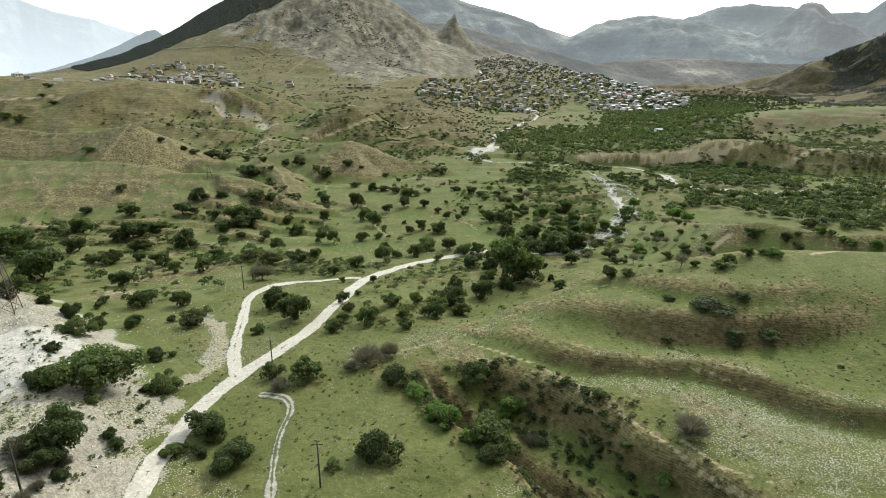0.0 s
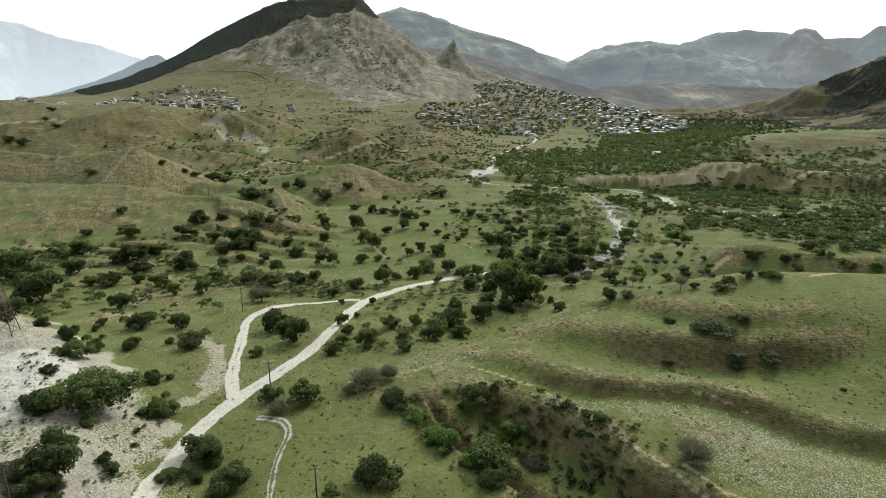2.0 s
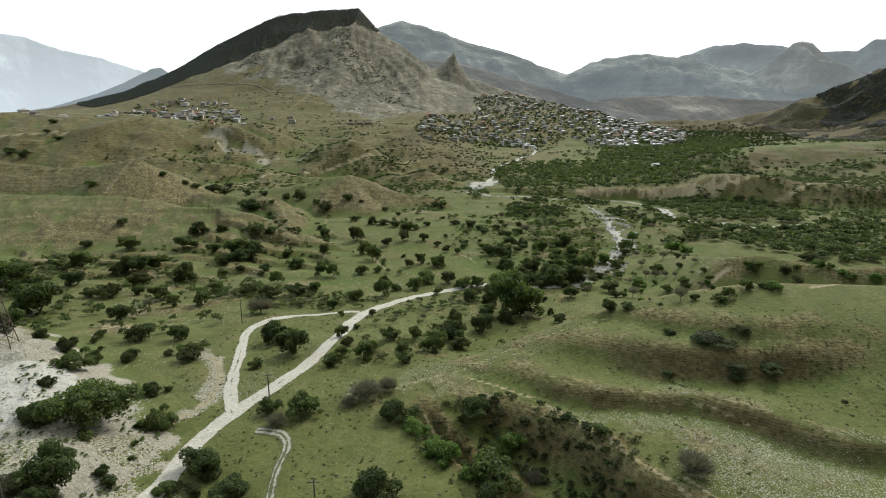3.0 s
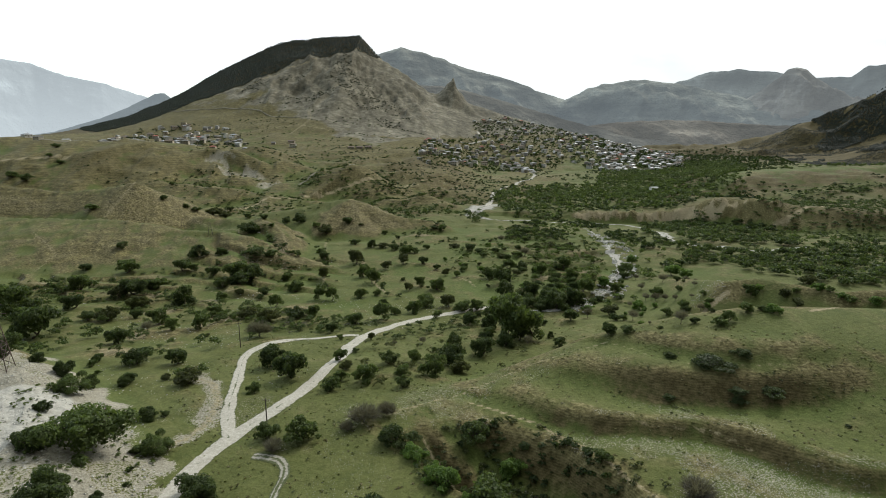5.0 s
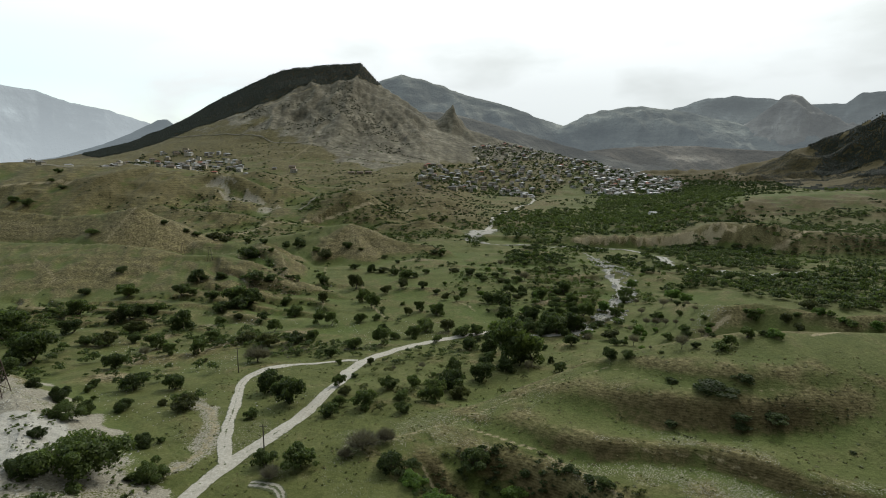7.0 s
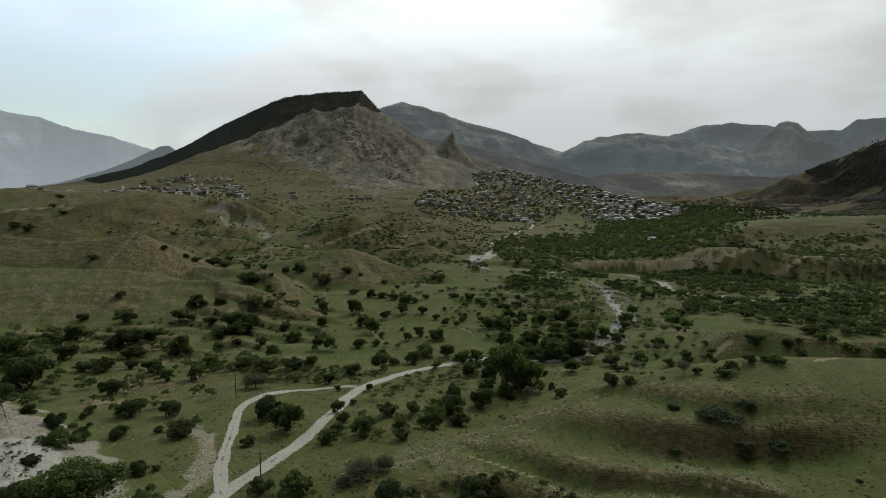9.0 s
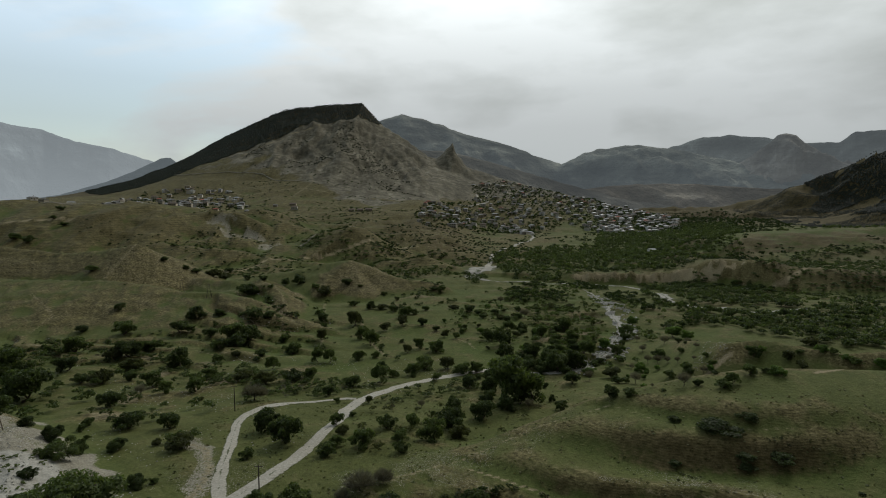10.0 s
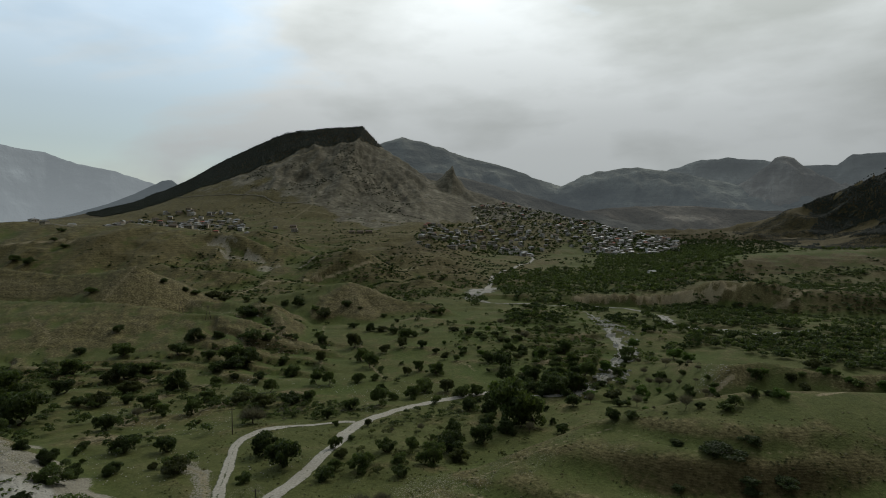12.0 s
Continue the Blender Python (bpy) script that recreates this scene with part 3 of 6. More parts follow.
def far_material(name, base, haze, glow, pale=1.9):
    """Distant slopes; the haze of kilometres of air is added as emission, most near the valley floor."""
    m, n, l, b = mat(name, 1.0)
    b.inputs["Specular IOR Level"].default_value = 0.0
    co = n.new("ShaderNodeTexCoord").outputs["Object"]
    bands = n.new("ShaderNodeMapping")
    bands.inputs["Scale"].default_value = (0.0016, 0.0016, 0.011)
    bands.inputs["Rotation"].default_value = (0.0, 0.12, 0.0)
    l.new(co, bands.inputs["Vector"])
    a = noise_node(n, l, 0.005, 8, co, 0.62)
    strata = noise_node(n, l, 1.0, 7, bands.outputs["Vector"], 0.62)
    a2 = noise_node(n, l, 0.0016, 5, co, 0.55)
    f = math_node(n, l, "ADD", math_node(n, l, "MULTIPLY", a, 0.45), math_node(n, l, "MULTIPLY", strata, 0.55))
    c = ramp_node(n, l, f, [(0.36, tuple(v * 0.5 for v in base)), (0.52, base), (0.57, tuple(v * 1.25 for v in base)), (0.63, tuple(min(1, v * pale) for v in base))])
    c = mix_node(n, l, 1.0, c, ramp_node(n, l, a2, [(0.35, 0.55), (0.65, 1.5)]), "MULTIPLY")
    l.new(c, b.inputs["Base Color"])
    # emission imitates the haze and weakens with height
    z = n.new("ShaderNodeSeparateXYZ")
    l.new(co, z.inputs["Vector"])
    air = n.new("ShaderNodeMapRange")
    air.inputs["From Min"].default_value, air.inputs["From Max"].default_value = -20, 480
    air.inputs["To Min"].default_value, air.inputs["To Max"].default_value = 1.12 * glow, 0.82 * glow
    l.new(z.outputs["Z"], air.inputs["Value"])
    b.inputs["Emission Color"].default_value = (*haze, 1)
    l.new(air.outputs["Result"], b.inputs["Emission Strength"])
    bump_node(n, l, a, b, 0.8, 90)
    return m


GROUND = ground_material()
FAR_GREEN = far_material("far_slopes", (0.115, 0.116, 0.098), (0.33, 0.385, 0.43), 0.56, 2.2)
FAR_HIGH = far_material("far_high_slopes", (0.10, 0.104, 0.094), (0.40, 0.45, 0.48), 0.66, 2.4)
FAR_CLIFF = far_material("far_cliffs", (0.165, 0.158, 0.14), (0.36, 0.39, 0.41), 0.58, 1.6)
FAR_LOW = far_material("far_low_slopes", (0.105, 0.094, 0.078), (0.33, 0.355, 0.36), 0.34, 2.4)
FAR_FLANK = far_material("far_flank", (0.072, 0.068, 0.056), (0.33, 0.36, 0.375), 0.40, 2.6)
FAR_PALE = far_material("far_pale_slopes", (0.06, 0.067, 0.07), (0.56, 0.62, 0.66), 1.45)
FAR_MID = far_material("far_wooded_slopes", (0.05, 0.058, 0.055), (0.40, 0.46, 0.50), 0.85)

# ---- the ground, one sheet to the horizon ----


def sheet(name, xs, ys, zs, material, colors=None, marks=None):
    """A mesh from rows and columns of points."""
    rows, cols = xs.shape
    me = bpy.data.meshes.new(name)
    v = np.stack([xs, ys, zs], -1).reshape(-1, 3)
    idx = np.arange(rows * cols).reshape(rows, cols)
    quads = np.stack([idx[:-1, :-1], idx[:-1, 1:], idx[1:, 1:], idx[1:, :-1]], -1).reshape(-1, 4)
    me.vertices.add(len(v))
    me.vertices.foreach_set("co", v.ravel())
    me.loops.add(quads.size)
    me.loops.foreach_set("vertex_index", quads.ravel().astype(np.int32))
    me.polygons.add(len(quads))
    me.polygons.foreach_set("loop_start", np.arange(0, quads.size, 4, dtype=np.int32))
    me.polygons.foreach_set("use_smooth", np.ones(len(quads), bool))
    if colors is not None:
        at_ = me.color_attributes.new("zone", "FLOAT_COLOR", "POINT")
        at_.data.foreach_set("color", colors.reshape(-1, 4).astype(np.float32).ravel())
    if marks is not None:
        at_ = me.color_attributes.new("marks", "FLOAT_COLOR", "POINT")
        at_.data.foreach_set("color", marks.reshape(-1, 4).astype(np.float32).ravel())
    me.materials.append(material)
    me.update()
    me.validate()
    return new(name, me)


VERGE = [(-46, 62), (-48.9, 80.8), (-48.4, 98), (-45.8, 111.2), (-39.2, 125.3), (-34.4, 141.2), (-31.3, 158.6), (-28.1, 183.8), (-18.1, 204.5), (8.8, 234.3)]
WASH = [(-69, 146), (-60, 139), (-54.5, 128), (-53, 118), (-54, 111), (-57, 106)]
TRAILS = [
    (0.3, 0.5, [(-22.5, 112.3), (-11.2, 120.7), (-3.3, 126.5), (6.6, 132.3), (17.5, 139.5), (33.2, 143.5), (45, 147)]),
    (0.22, 0.75, [(6.4, 126.9), (21.5, 116.7), (31.3, 104.2), (34.8, 94.7), (41.6, 84.5), (48.8, 73.8)]),
    (0.4, 0.4, [(29, 123), (39.7, 113.2), (56.7, 108.9), (63, 102)]),
    (0.3, 0.4, [(45, 147), (58, 130.3), (72.7, 126.5), (85.6, 125.4)]),
    (0.25, 0.7, [(-4, 113), (1, 105.5), (7, 98.8), (15.5, 92.2), (22.5, 84.8), (28, 77.5), (34, 69)]),
    (0.3, 0.8, [(43, 88), (47, 80), (53, 76)]),
    (1.6, 0.8, [(-207, 541), (-187, 600), (-140, 631), (-111, 651), (-82, 677)]),
    (2.5, 0.8, [(-457, 707), (-500, 709), (-560, 695)]),
    (1.4, 0.8, [(262, 480), (300, 486), (359, 524), (446, 570)]),
    (0.6, 0.42, [(-254, 387), (-265, 363), (-227, 327), (-226, 305)]),
    (0.6, 0.45, [(-195, 431), (-141, 387), (-120, 350)]),
    (1.6, 0.8, [(-180, 735), (-150, 720), (-130, 740), (-90, 730), (-40, 745)]),
    (0.6, 0.5, [(-243.7, 452), (-244.1, 430), (-244.3, 408)]),
    (0.6, 0.42, [(-130, 402), (-106, 372), (-96, 345), (-84, 318)]),
    (0.6, 0.4, [(-76, 470), (-68, 448), (-59, 425)]),
    (1.6, 0.48, WASH),
    (1.2, 0.9, [(116, 221), (111, 219), (104, 215)]),
    (0.9, 0.8, [(104, 153), (113, 157), (125, 166)]),
    (2.0, 0.5, [(-520, 1330), (-430, 1290), (-330, 1330), (-250, 1290)]),
    (1.0, 0.55, [(-52, 350), (-42, 310), (-36, 288), (-27, 262)]),
    (0.8, 0.45, [(-84, 405), (-70, 330), (-58, 268)]),
    (0.6, 0.5, [(-118, 268), (-100, 262), (-80, 266)]),
    (0.8, 0.5, [(8, 296), (14, 289), (17, 280)]),
    (5.0, 0.6, [(-566, 1664), (-515, 1710), (-460, 1757), (-384, 1806)]),
    (2.0, 0.45, [(-330, 1260), (-310, 1380), (-330, 1440)]),
]


# Bare washed banks and a straw-yellow field: x, y, half length, half width
BARE_BANKS = [(-105.5, 172.6, 9, 7), (-109, 193, 9, 8), (-136, 256, 9, 6), (-200, 284, 14, 7), (-106, 250, 10, 7), (-86, 217, 9, 6), (-60, 234, 10, 5), (-120, 232, 12, 5), (-17, 416, 22, 9), (-92, 206, 7, 4)]
STRAW_FIELD = [(58, 291, 10, 10), (79, 311, 9, 12), (70, 300, 9, 9)]


def ellipses(x, y, rows):
    best = np.zeros(np.shape(x))
    for cx, cy, a, b in rows:
        best = np.maximum(best, ss(0.0, 0.6, 1 - np.hypot((x - cx) / a, (y - cy) / b) + 0.35 * fbm(x, y, 7, 3, 89)))
    return best


def cover(x, y, g):
    """Stone, dry earth, rock and lush grass for points of the ground."""
    r = np.hypot(x, y)
    ax = x / np.maximum(y, 60)
    big, mid = fbm(x, y, 70, 3, 81), fbm(x, y, 18, 3, 83)
    # greener in hollows, drier on humps and steep faces
    e = np.clip(r * 0.035, 2.5, 40)
    zx0, zx1, zy0, zy1 = ground_z(x - e, y), ground_z(x + e, y), ground_z(x, y - e), ground_z(x, y + e)
    hump = (g["z"] - (zx0 + zx1 + zy0 + zy1) / 4) / e
    steep = np.hypot(zx1 - zx0, zy1 - zy0) / (2 * e)
    # stone
    fine = fbm(x, y, 5, 3, 87)
    stone = np.clip(0.50 + 0.24 * mid + 0.22 * fine, 0.12, 0.8) * ss(0.05, 0.4, g["bank"] + 0.25 * mid) * ss(0.0, 0.12, g["bank"])
    # bare rubble from the bank's foot up to the road
    side_x = np.interp(y, [60, 75, 84, 92, 101, 104, 116, 128, 140], [-46, -48, -49.5, -49, -49, -58, -66, -76, -92])
    stone = np.maximum(stone, np.clip(0.68 + 0.16 * mid + 0.22 * fine, 0.50, 0.84) * ss(0.5, 5.0, side_x - x + 3 * fine) * (y < 142) * (y > 20) * (x > -220))
    stone = np.maximum(stone, ss(0.0, 0.25, 1 - np.hypot((x + 90) / 17, (y - 100) / 27) + 0.10 * mid))
    verge = spine(x, y, [(*q_, 0.0) for q_ in VERGE])[0]
    stone = stone * (1 - 0.8 * g["scarp"])
    stone = np.maximum(stone, 0.34 * np.exp(-((verge / 4.2) ** 2)) * (0.8 + 0.5 * fine))
    stone = np.maximum(stone, 0.36 * (1 - 0.85 * g["scarp"]) * ss(0.05, 0.6, 1 - np.hypot((x - 68) / 42, (y - 89) / 19)))
    stone = np.maximum(stone, 0.32 * ss(-0.5, 0.4, mid + 0.5 * fine) * (1 - ss(120, 190, r)) * (1 - ss(70, 95, x) * ss(95, 105, y)) * (g["gully"] < 0.2) * (g["scarp"] < 0.4))
    stone = np.maximum(stone, 0.36 * g["lip"] * ss(-0.6, 0.2, fine))
    stone = np.maximum(stone, 0.12 * ss(0.1, 0.6, mid) * (y > 150) * (y < 420) * (ax > -0.9) * (ax < 0.6))
    stone = np.maximum(stone, 0.55 * ss(0.15, 0.6, g["cut"]) * ss(-0.7, 0.3, mid + 0.4 * fine))
    bare = ellipses(x, y, BARE_BANKS)
    straw = ellipses(x, y, STRAW_FIELD)
    stone = np.maximum(stone, 0.40 * ss(-0.6, 0.2, mid + 0.4 * fine) * ss(-36, -24, x) * (1 - ss(-4, 6, x)) * (1 - ss(118, 132, y)) * (g["gully"] < 0.1))
    wash = spine(x, y, [(*q_, 0.0) for q_ in WASH])[0]
    stone = np.maximum(stone, 0.55 * ss(0.0, 0.6, 1 - wash / 4.5 + 0.4 * fine))
    stone = np.maximum(stone, 0.30 * bare)
    cliff = g["cliff"]
    stone = np.maximum(stone, 0.3 * cliff * ss(-0.2, 0.6, mid + 0.6 * fine))
    # dry: gullies, scarps, slopes that face south-east
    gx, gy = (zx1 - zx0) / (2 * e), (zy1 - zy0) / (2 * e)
    se_slope = -0.7 * gx + 0.7 * gy
    upland = ss(430, 560, y) * (1 - ss(-0.02, 0.10, ax)) * (1 - 0.6 * g["tz"] * (x < 100))
    dry = 0.16 + 0.45 * bare + 0.5 * straw + 0.12 * ss(150, 200, y) * (y < 480) + 0.24 * g["gully"] + 0.14 * g["scarp"] + 0.06 * ss(0.05, 0.3, g["hill"]) * ss(-20, 40, x)
    dry = dry + 0.16 * ss(190, 320, y) * (1 - ss(-0.45, -0.3, ax)) + 0.35 * g["scarp2"] + 0.30 * upland + 0.4 * g["cut"] + 0.28 * ss(820, 1000, y) * (ax < 0.02) + 0.46 * ss(600, 700, y) * (ax > -0.1) * (1 - ss(0.17, 0.26, ax)) + 0.6 * cliff
    dry = dry + 0.16 * ss(0.1, 0.4, g["bluff"]) + 0.05 * ss(0.1, 0.4, g["table"])
    dry = dry + 0.34 * ss(0.02, 0.2, g["peak"])
    dry = dry + np.clip(3.5 * hump, -0.35, 0.35) + 0.18 * fine * (r < 250) + 0.10 * mid
    dry = dry + (0.22 * ss(0.10, 0.34, se_slope) - 0.30 * ss(0.05, 0.3, -se_slope)) * ss(180, 260, r) + 0.3 * ss(0.3, 0.6, steep) * (r < 200)
    crest_green = ss(0.5, 0.85, g["left"]) * (1 - g["roof"])
    face = g["roof"] * ss(0.08, 0.25, se_slope)
    nw_face = g["roof"] * ss(0.0, 0.2, -se_slope + 0.12)
    dry = dry + 0.22 * ss(0.03, 0.3, g["left"]) + 0.7 * face - 0.65 * nw_face - 0.5 * crest_green + 0.12 * g["roof"]
    dry = dry * (1 - 0.8 * ss(0.0, 0.06, g["dark"]))
    # scree and bare rock reach down to this line below the peak
    foot_y = np.interp(x, [-811, -530, -402, -300, -220, -152, -92, -15, 72, 187, 315, 600], [1757, 1566, 1478, 1390, 1240, 1190, 1170, 1290, 1470, 1560, 1640, 1800])
    scree = ss(-50, 70, y - foot_y + 60 * big) * (y > 1100) * (y < 2500) * (x < 640) * (x > -1300)
    rock = np.maximum(ss(0.02, 0.40, g["peak"]) * 0.3, 0.82 * scree) 
    # needle litter under the pines
    pine_y = np.interp(x, [-850, -785, -746, -681, -592, -518, -452, -390, -290, -240, -205], [1430, 1516, 1563, 1629, 1698, 1729, 1803, 1841, 1880, 1915, 1975])
    litter = ss(-4, 8, y - pine_y) * (x < -203) * (x > -1300) * (y < 2200)
    litter = np.maximum(litter, 0.9 * ss(0.62, 0.70, ax + 0.04 * big) * ss(0.0, 0.05, g["dark"]))
    rock = rock * (1 - litter)
    dry = dry * (1 - litter)
    lush = ss(-0.4, 0.5, big) * ss(190, 260, y) * (1 - ss(380, 480, y)) * ss(-0.45, -0.3, ax) * 0.8
    lush = lush + 0.2 * (g["hill"] > 0.02) * (1 - g["scarp"]) * ss(0.0, 0.6, big + 0.3) * ss(20, 60, x)
    lush = lush + 0.9 * ss(0.0, 0.03, g["dark"]) + 0.25 * g["shelf"] + 0.5 * crest_green + np.clip(-5 * hump, 0, 0.5) + 0.6 * ss(0.1, 0.4, g["table"]) * (x > 250)
    # besides bare earth, darkens the plateau flank and eastern slopes to imitate shade
    earth = 0.66 * g["gully"] + 0.56 * g["scarp"] * (1 + 0.4 * fine) + 0.62 * g["lip"] * ss(-1.0, 0.0, mid) + 0.42 * ss(0.0, 0.03, g["dark"]) + 0.45 * ss(1250, 1450, y) * ss(0.2, 0.35, ax)
    earth = earth + 0.4 * ss(0.1, 0.4, g["bluff"]) * (x > 235) * (g["table"] < 0.05) + 0.25 * g["scarp2"] + (0.36 - 0.25 * ss(0.85, 0.97, g["table"])) * ss(0.05, 0.3, g["table"]) * (x > 250) - 0.3 * cliff + 0.34 * ss(0.1, 0.5, g["plat"]) * (1 - ss(0.9, 1.0, g["plat"])) * (1 - g["cut"]) * ss(-0.3, 0.5, big + 0.4)
    earth = earth + litter + 0.30 * ss(600, 700, y) * (1 - ss(1250, 1400, y)) * ss(-0.1, 0.0, ax) * (1 - ss(0.17, 0.26, ax)) * ss(-0.3, 0.4, mid + big)
    trail = np.zeros(np.shape(x))
    for half, amount, line in TRAILS:
        reach = np.maximum(half, 0.0045 * r)
        trail = np.maximum(trail, amount * np.exp(-((spine(x, y, [(*q_, 0.0) for q_ in line])[0] / reach) ** 2)))
    trail = np.maximum(trail, np.maximum(np.maximum(0.42 * bare, 0.5 * straw), 0.34 * face))
    trail = np.maximum(trail, 0.55 * g["tz"] * (1 - ss(0.0, 0.12, np.abs(g["e2"] - 0.47))) * (x < 100))
    trail = np.maximum(trail, 0.7 * cliff * ss(-0.2, 0.5, mid + 0.6 * fine))
    upmask = np.maximum(upland, np.maximum(g["roof"], np.maximum(ss(0.02, 0.2, g["peak"]), ss(0.1, 0.4, g["left"]))))
    zone = np.stack([np.clip(stone, 0, 1), np.clip(dry, 0, 1), np.clip(rock, 0, 1), np.clip(lush, 0, 1)], -1)
    return zone, np.stack([np.clip(earth, 0, 1), np.clip(trail, 0, 1), np.clip(upmask, 0, 1), np.ones(np.shape(x))], -1)


def build_ground():
    fine = np.arange(-47, 47.01, 0.125)
    coarse = np.linspace(47, 313, 90)[1:]
    az = np.radians(np.concatenate([fine, coarse]))
    rad = np.concatenate([[0.0, 8, 16, 24, 32, 40, 48], np.geomspace(55, 4900, 540)])
    rr, aa = np.meshgrid(rad, az, indexing="ij")
    x, y = rr * np.sin(aa), rr * np.cos(aa)
    g = land(x, y)
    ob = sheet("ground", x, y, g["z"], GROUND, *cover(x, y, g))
    return tagged(ob, "rolling grassland with stony banks, terraces and bare rock", "ground", kind="structure")


build_ground()


def far_ridge(name, crest, deep, material, label, seed, rough=1.0):
    """A distant range: crest points as x, y, height; slopes fall to both sides."""
    p = np.array(crest, float)
    s = np.linspace(0, len(p) - 1, 220)
    k = np.arange(len(p))
    cx, cy, cz = (np.interp(s, k, p[:, i]) for i in range(3))
    u = np.linspace(-1, 1, 61)
    run = np.hypot(cx, cy)
    ox, oy = cx / run, cy / run
    uu, cc = np.meshgrid(u, np.arange(len(s)), indexing="ij")
    x, y = cx[cc] + uu * deep * ox[cc], cy[cc] + uu * deep * oy[cc]
    f = 1 - np.abs(uu) ** 0.9
    z = -60 + (cz[cc] + 60) * f + rough * (70 * ridged(x + 0.35 * y, y, 560, 5, seed) * (0.15 + np.abs(uu) * (1 - np.abs(uu)) * 4) + 5 * fbm(x, y, 70, 3, seed + 7))
    ob = sheet(name, x, y, z, material)
    return tagged(ob, label, "mountain range", kind="structure")


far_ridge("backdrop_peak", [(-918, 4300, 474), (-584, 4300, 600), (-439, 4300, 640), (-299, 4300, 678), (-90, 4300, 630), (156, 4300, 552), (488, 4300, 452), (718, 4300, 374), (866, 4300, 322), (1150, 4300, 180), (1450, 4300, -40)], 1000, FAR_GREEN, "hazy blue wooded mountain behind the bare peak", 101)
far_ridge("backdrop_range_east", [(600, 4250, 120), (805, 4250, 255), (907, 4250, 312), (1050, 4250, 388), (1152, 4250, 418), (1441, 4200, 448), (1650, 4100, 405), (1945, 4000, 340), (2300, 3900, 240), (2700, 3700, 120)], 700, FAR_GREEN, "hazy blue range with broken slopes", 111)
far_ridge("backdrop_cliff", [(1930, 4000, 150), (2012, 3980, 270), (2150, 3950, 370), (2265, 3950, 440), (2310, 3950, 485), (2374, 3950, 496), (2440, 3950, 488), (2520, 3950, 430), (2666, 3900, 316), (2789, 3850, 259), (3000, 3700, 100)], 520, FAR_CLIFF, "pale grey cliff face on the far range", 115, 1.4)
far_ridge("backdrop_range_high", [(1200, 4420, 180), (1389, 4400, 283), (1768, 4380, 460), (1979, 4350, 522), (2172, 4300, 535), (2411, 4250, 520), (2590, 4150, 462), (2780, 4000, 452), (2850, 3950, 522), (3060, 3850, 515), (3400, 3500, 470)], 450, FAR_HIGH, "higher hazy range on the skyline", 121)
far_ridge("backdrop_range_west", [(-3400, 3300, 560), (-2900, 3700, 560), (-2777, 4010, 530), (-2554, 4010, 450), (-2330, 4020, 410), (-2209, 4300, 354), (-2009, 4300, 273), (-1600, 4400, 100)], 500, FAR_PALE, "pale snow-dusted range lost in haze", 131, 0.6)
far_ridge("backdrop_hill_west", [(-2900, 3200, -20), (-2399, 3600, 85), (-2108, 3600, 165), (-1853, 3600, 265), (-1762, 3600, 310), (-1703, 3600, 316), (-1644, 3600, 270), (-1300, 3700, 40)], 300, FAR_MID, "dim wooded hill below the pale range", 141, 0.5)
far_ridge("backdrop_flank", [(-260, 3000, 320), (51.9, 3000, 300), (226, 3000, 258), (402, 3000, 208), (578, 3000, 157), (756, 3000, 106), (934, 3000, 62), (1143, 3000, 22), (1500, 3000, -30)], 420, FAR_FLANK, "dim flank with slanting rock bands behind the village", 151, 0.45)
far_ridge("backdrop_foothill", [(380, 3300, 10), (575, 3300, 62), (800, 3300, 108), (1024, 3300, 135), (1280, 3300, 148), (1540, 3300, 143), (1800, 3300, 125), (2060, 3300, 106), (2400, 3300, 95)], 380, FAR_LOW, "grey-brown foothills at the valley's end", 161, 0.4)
# ---- more materials ----
LEAF_DARK = leaf_material("dark_leaves", (0.030, 0.043, 0.016), (0.078, 0.102, 0.038))
LEAF_THICKET = leaf_material("thicket_leaves", (0.017, 0.027, 0.010), (0.046, 0.066, 0.021))
LEAF_MID = leaf_material("green_leaves", (0.046, 0.064, 0.021), (0.108, 0.140, 0.049))
LEAF_FRESH = leaf_material("fresh_leaves", (0.050, 0.085, 0.018), (0.110, 0.170, 0.042))
LEAF_OLIVE = leaf_material("olive_leaves", (0.040, 0.047, 0.019), (0.090, 0.098, 0.042))
NEEDLES = leaf_material("pine_needles", (0.012, 0.018, 0.010), (0.022, 0.031, 0.016))
TWIGS = leaf_material("bare_twigs", (0.055, 0.048, 0.042), (0.130, 0.118, 0.105))
BARK = plain("bark", (0.085, 0.068, 0.052), 0.35, 3.0)
GRAVEL = track_material("road_gravel", (0.42, 0.395, 0.34), (0.235, 0.215, 0.17), 0.52)
FARM_TRACK = track_material("farm_track", (0.42, 0.395, 0.34), (0.235, 0.215, 0.17), 0.42)
FAINT_TRACK = track_material("faint_track", (0.32, 0.30, 0.255), (0.16, 0.145, 0.11), 0.14)
RIVER_STONE = track_material("river_stones", (0.40, 0.385, 0.345), (0.17, 0.155, 0.125), 0.36)
WORN_TRACK = track_material("worn_track", (0.22, 0.20, 0.155), (0.12, 0.105, 0.075), 0.42)
STRAW = leaf_material("dry_grass", (0.085, 0.078, 0.036), (0.20, 0.18, 0.095))
GRASS_BLADES = leaf_material("grass_blades", (0.055, 0.066, 0.020), (0.115, 0.122, 0.046))
STONE = plain("pale_stone", (0.34, 0.325, 0.285), 0.25, 1.5, island=True)
CONCRETE = plain("weathered_concrete", (0.30, 0.29, 0.27), 0.2, 2.0)
WOOD_POLE = plain("tarred_wood", (0.07, 0.058, 0.047), 0.3, 3.0)
STEEL = plain("rusty_steel", (0.085, 0.062, 0.050), 0.35, 2.0, 0.7)
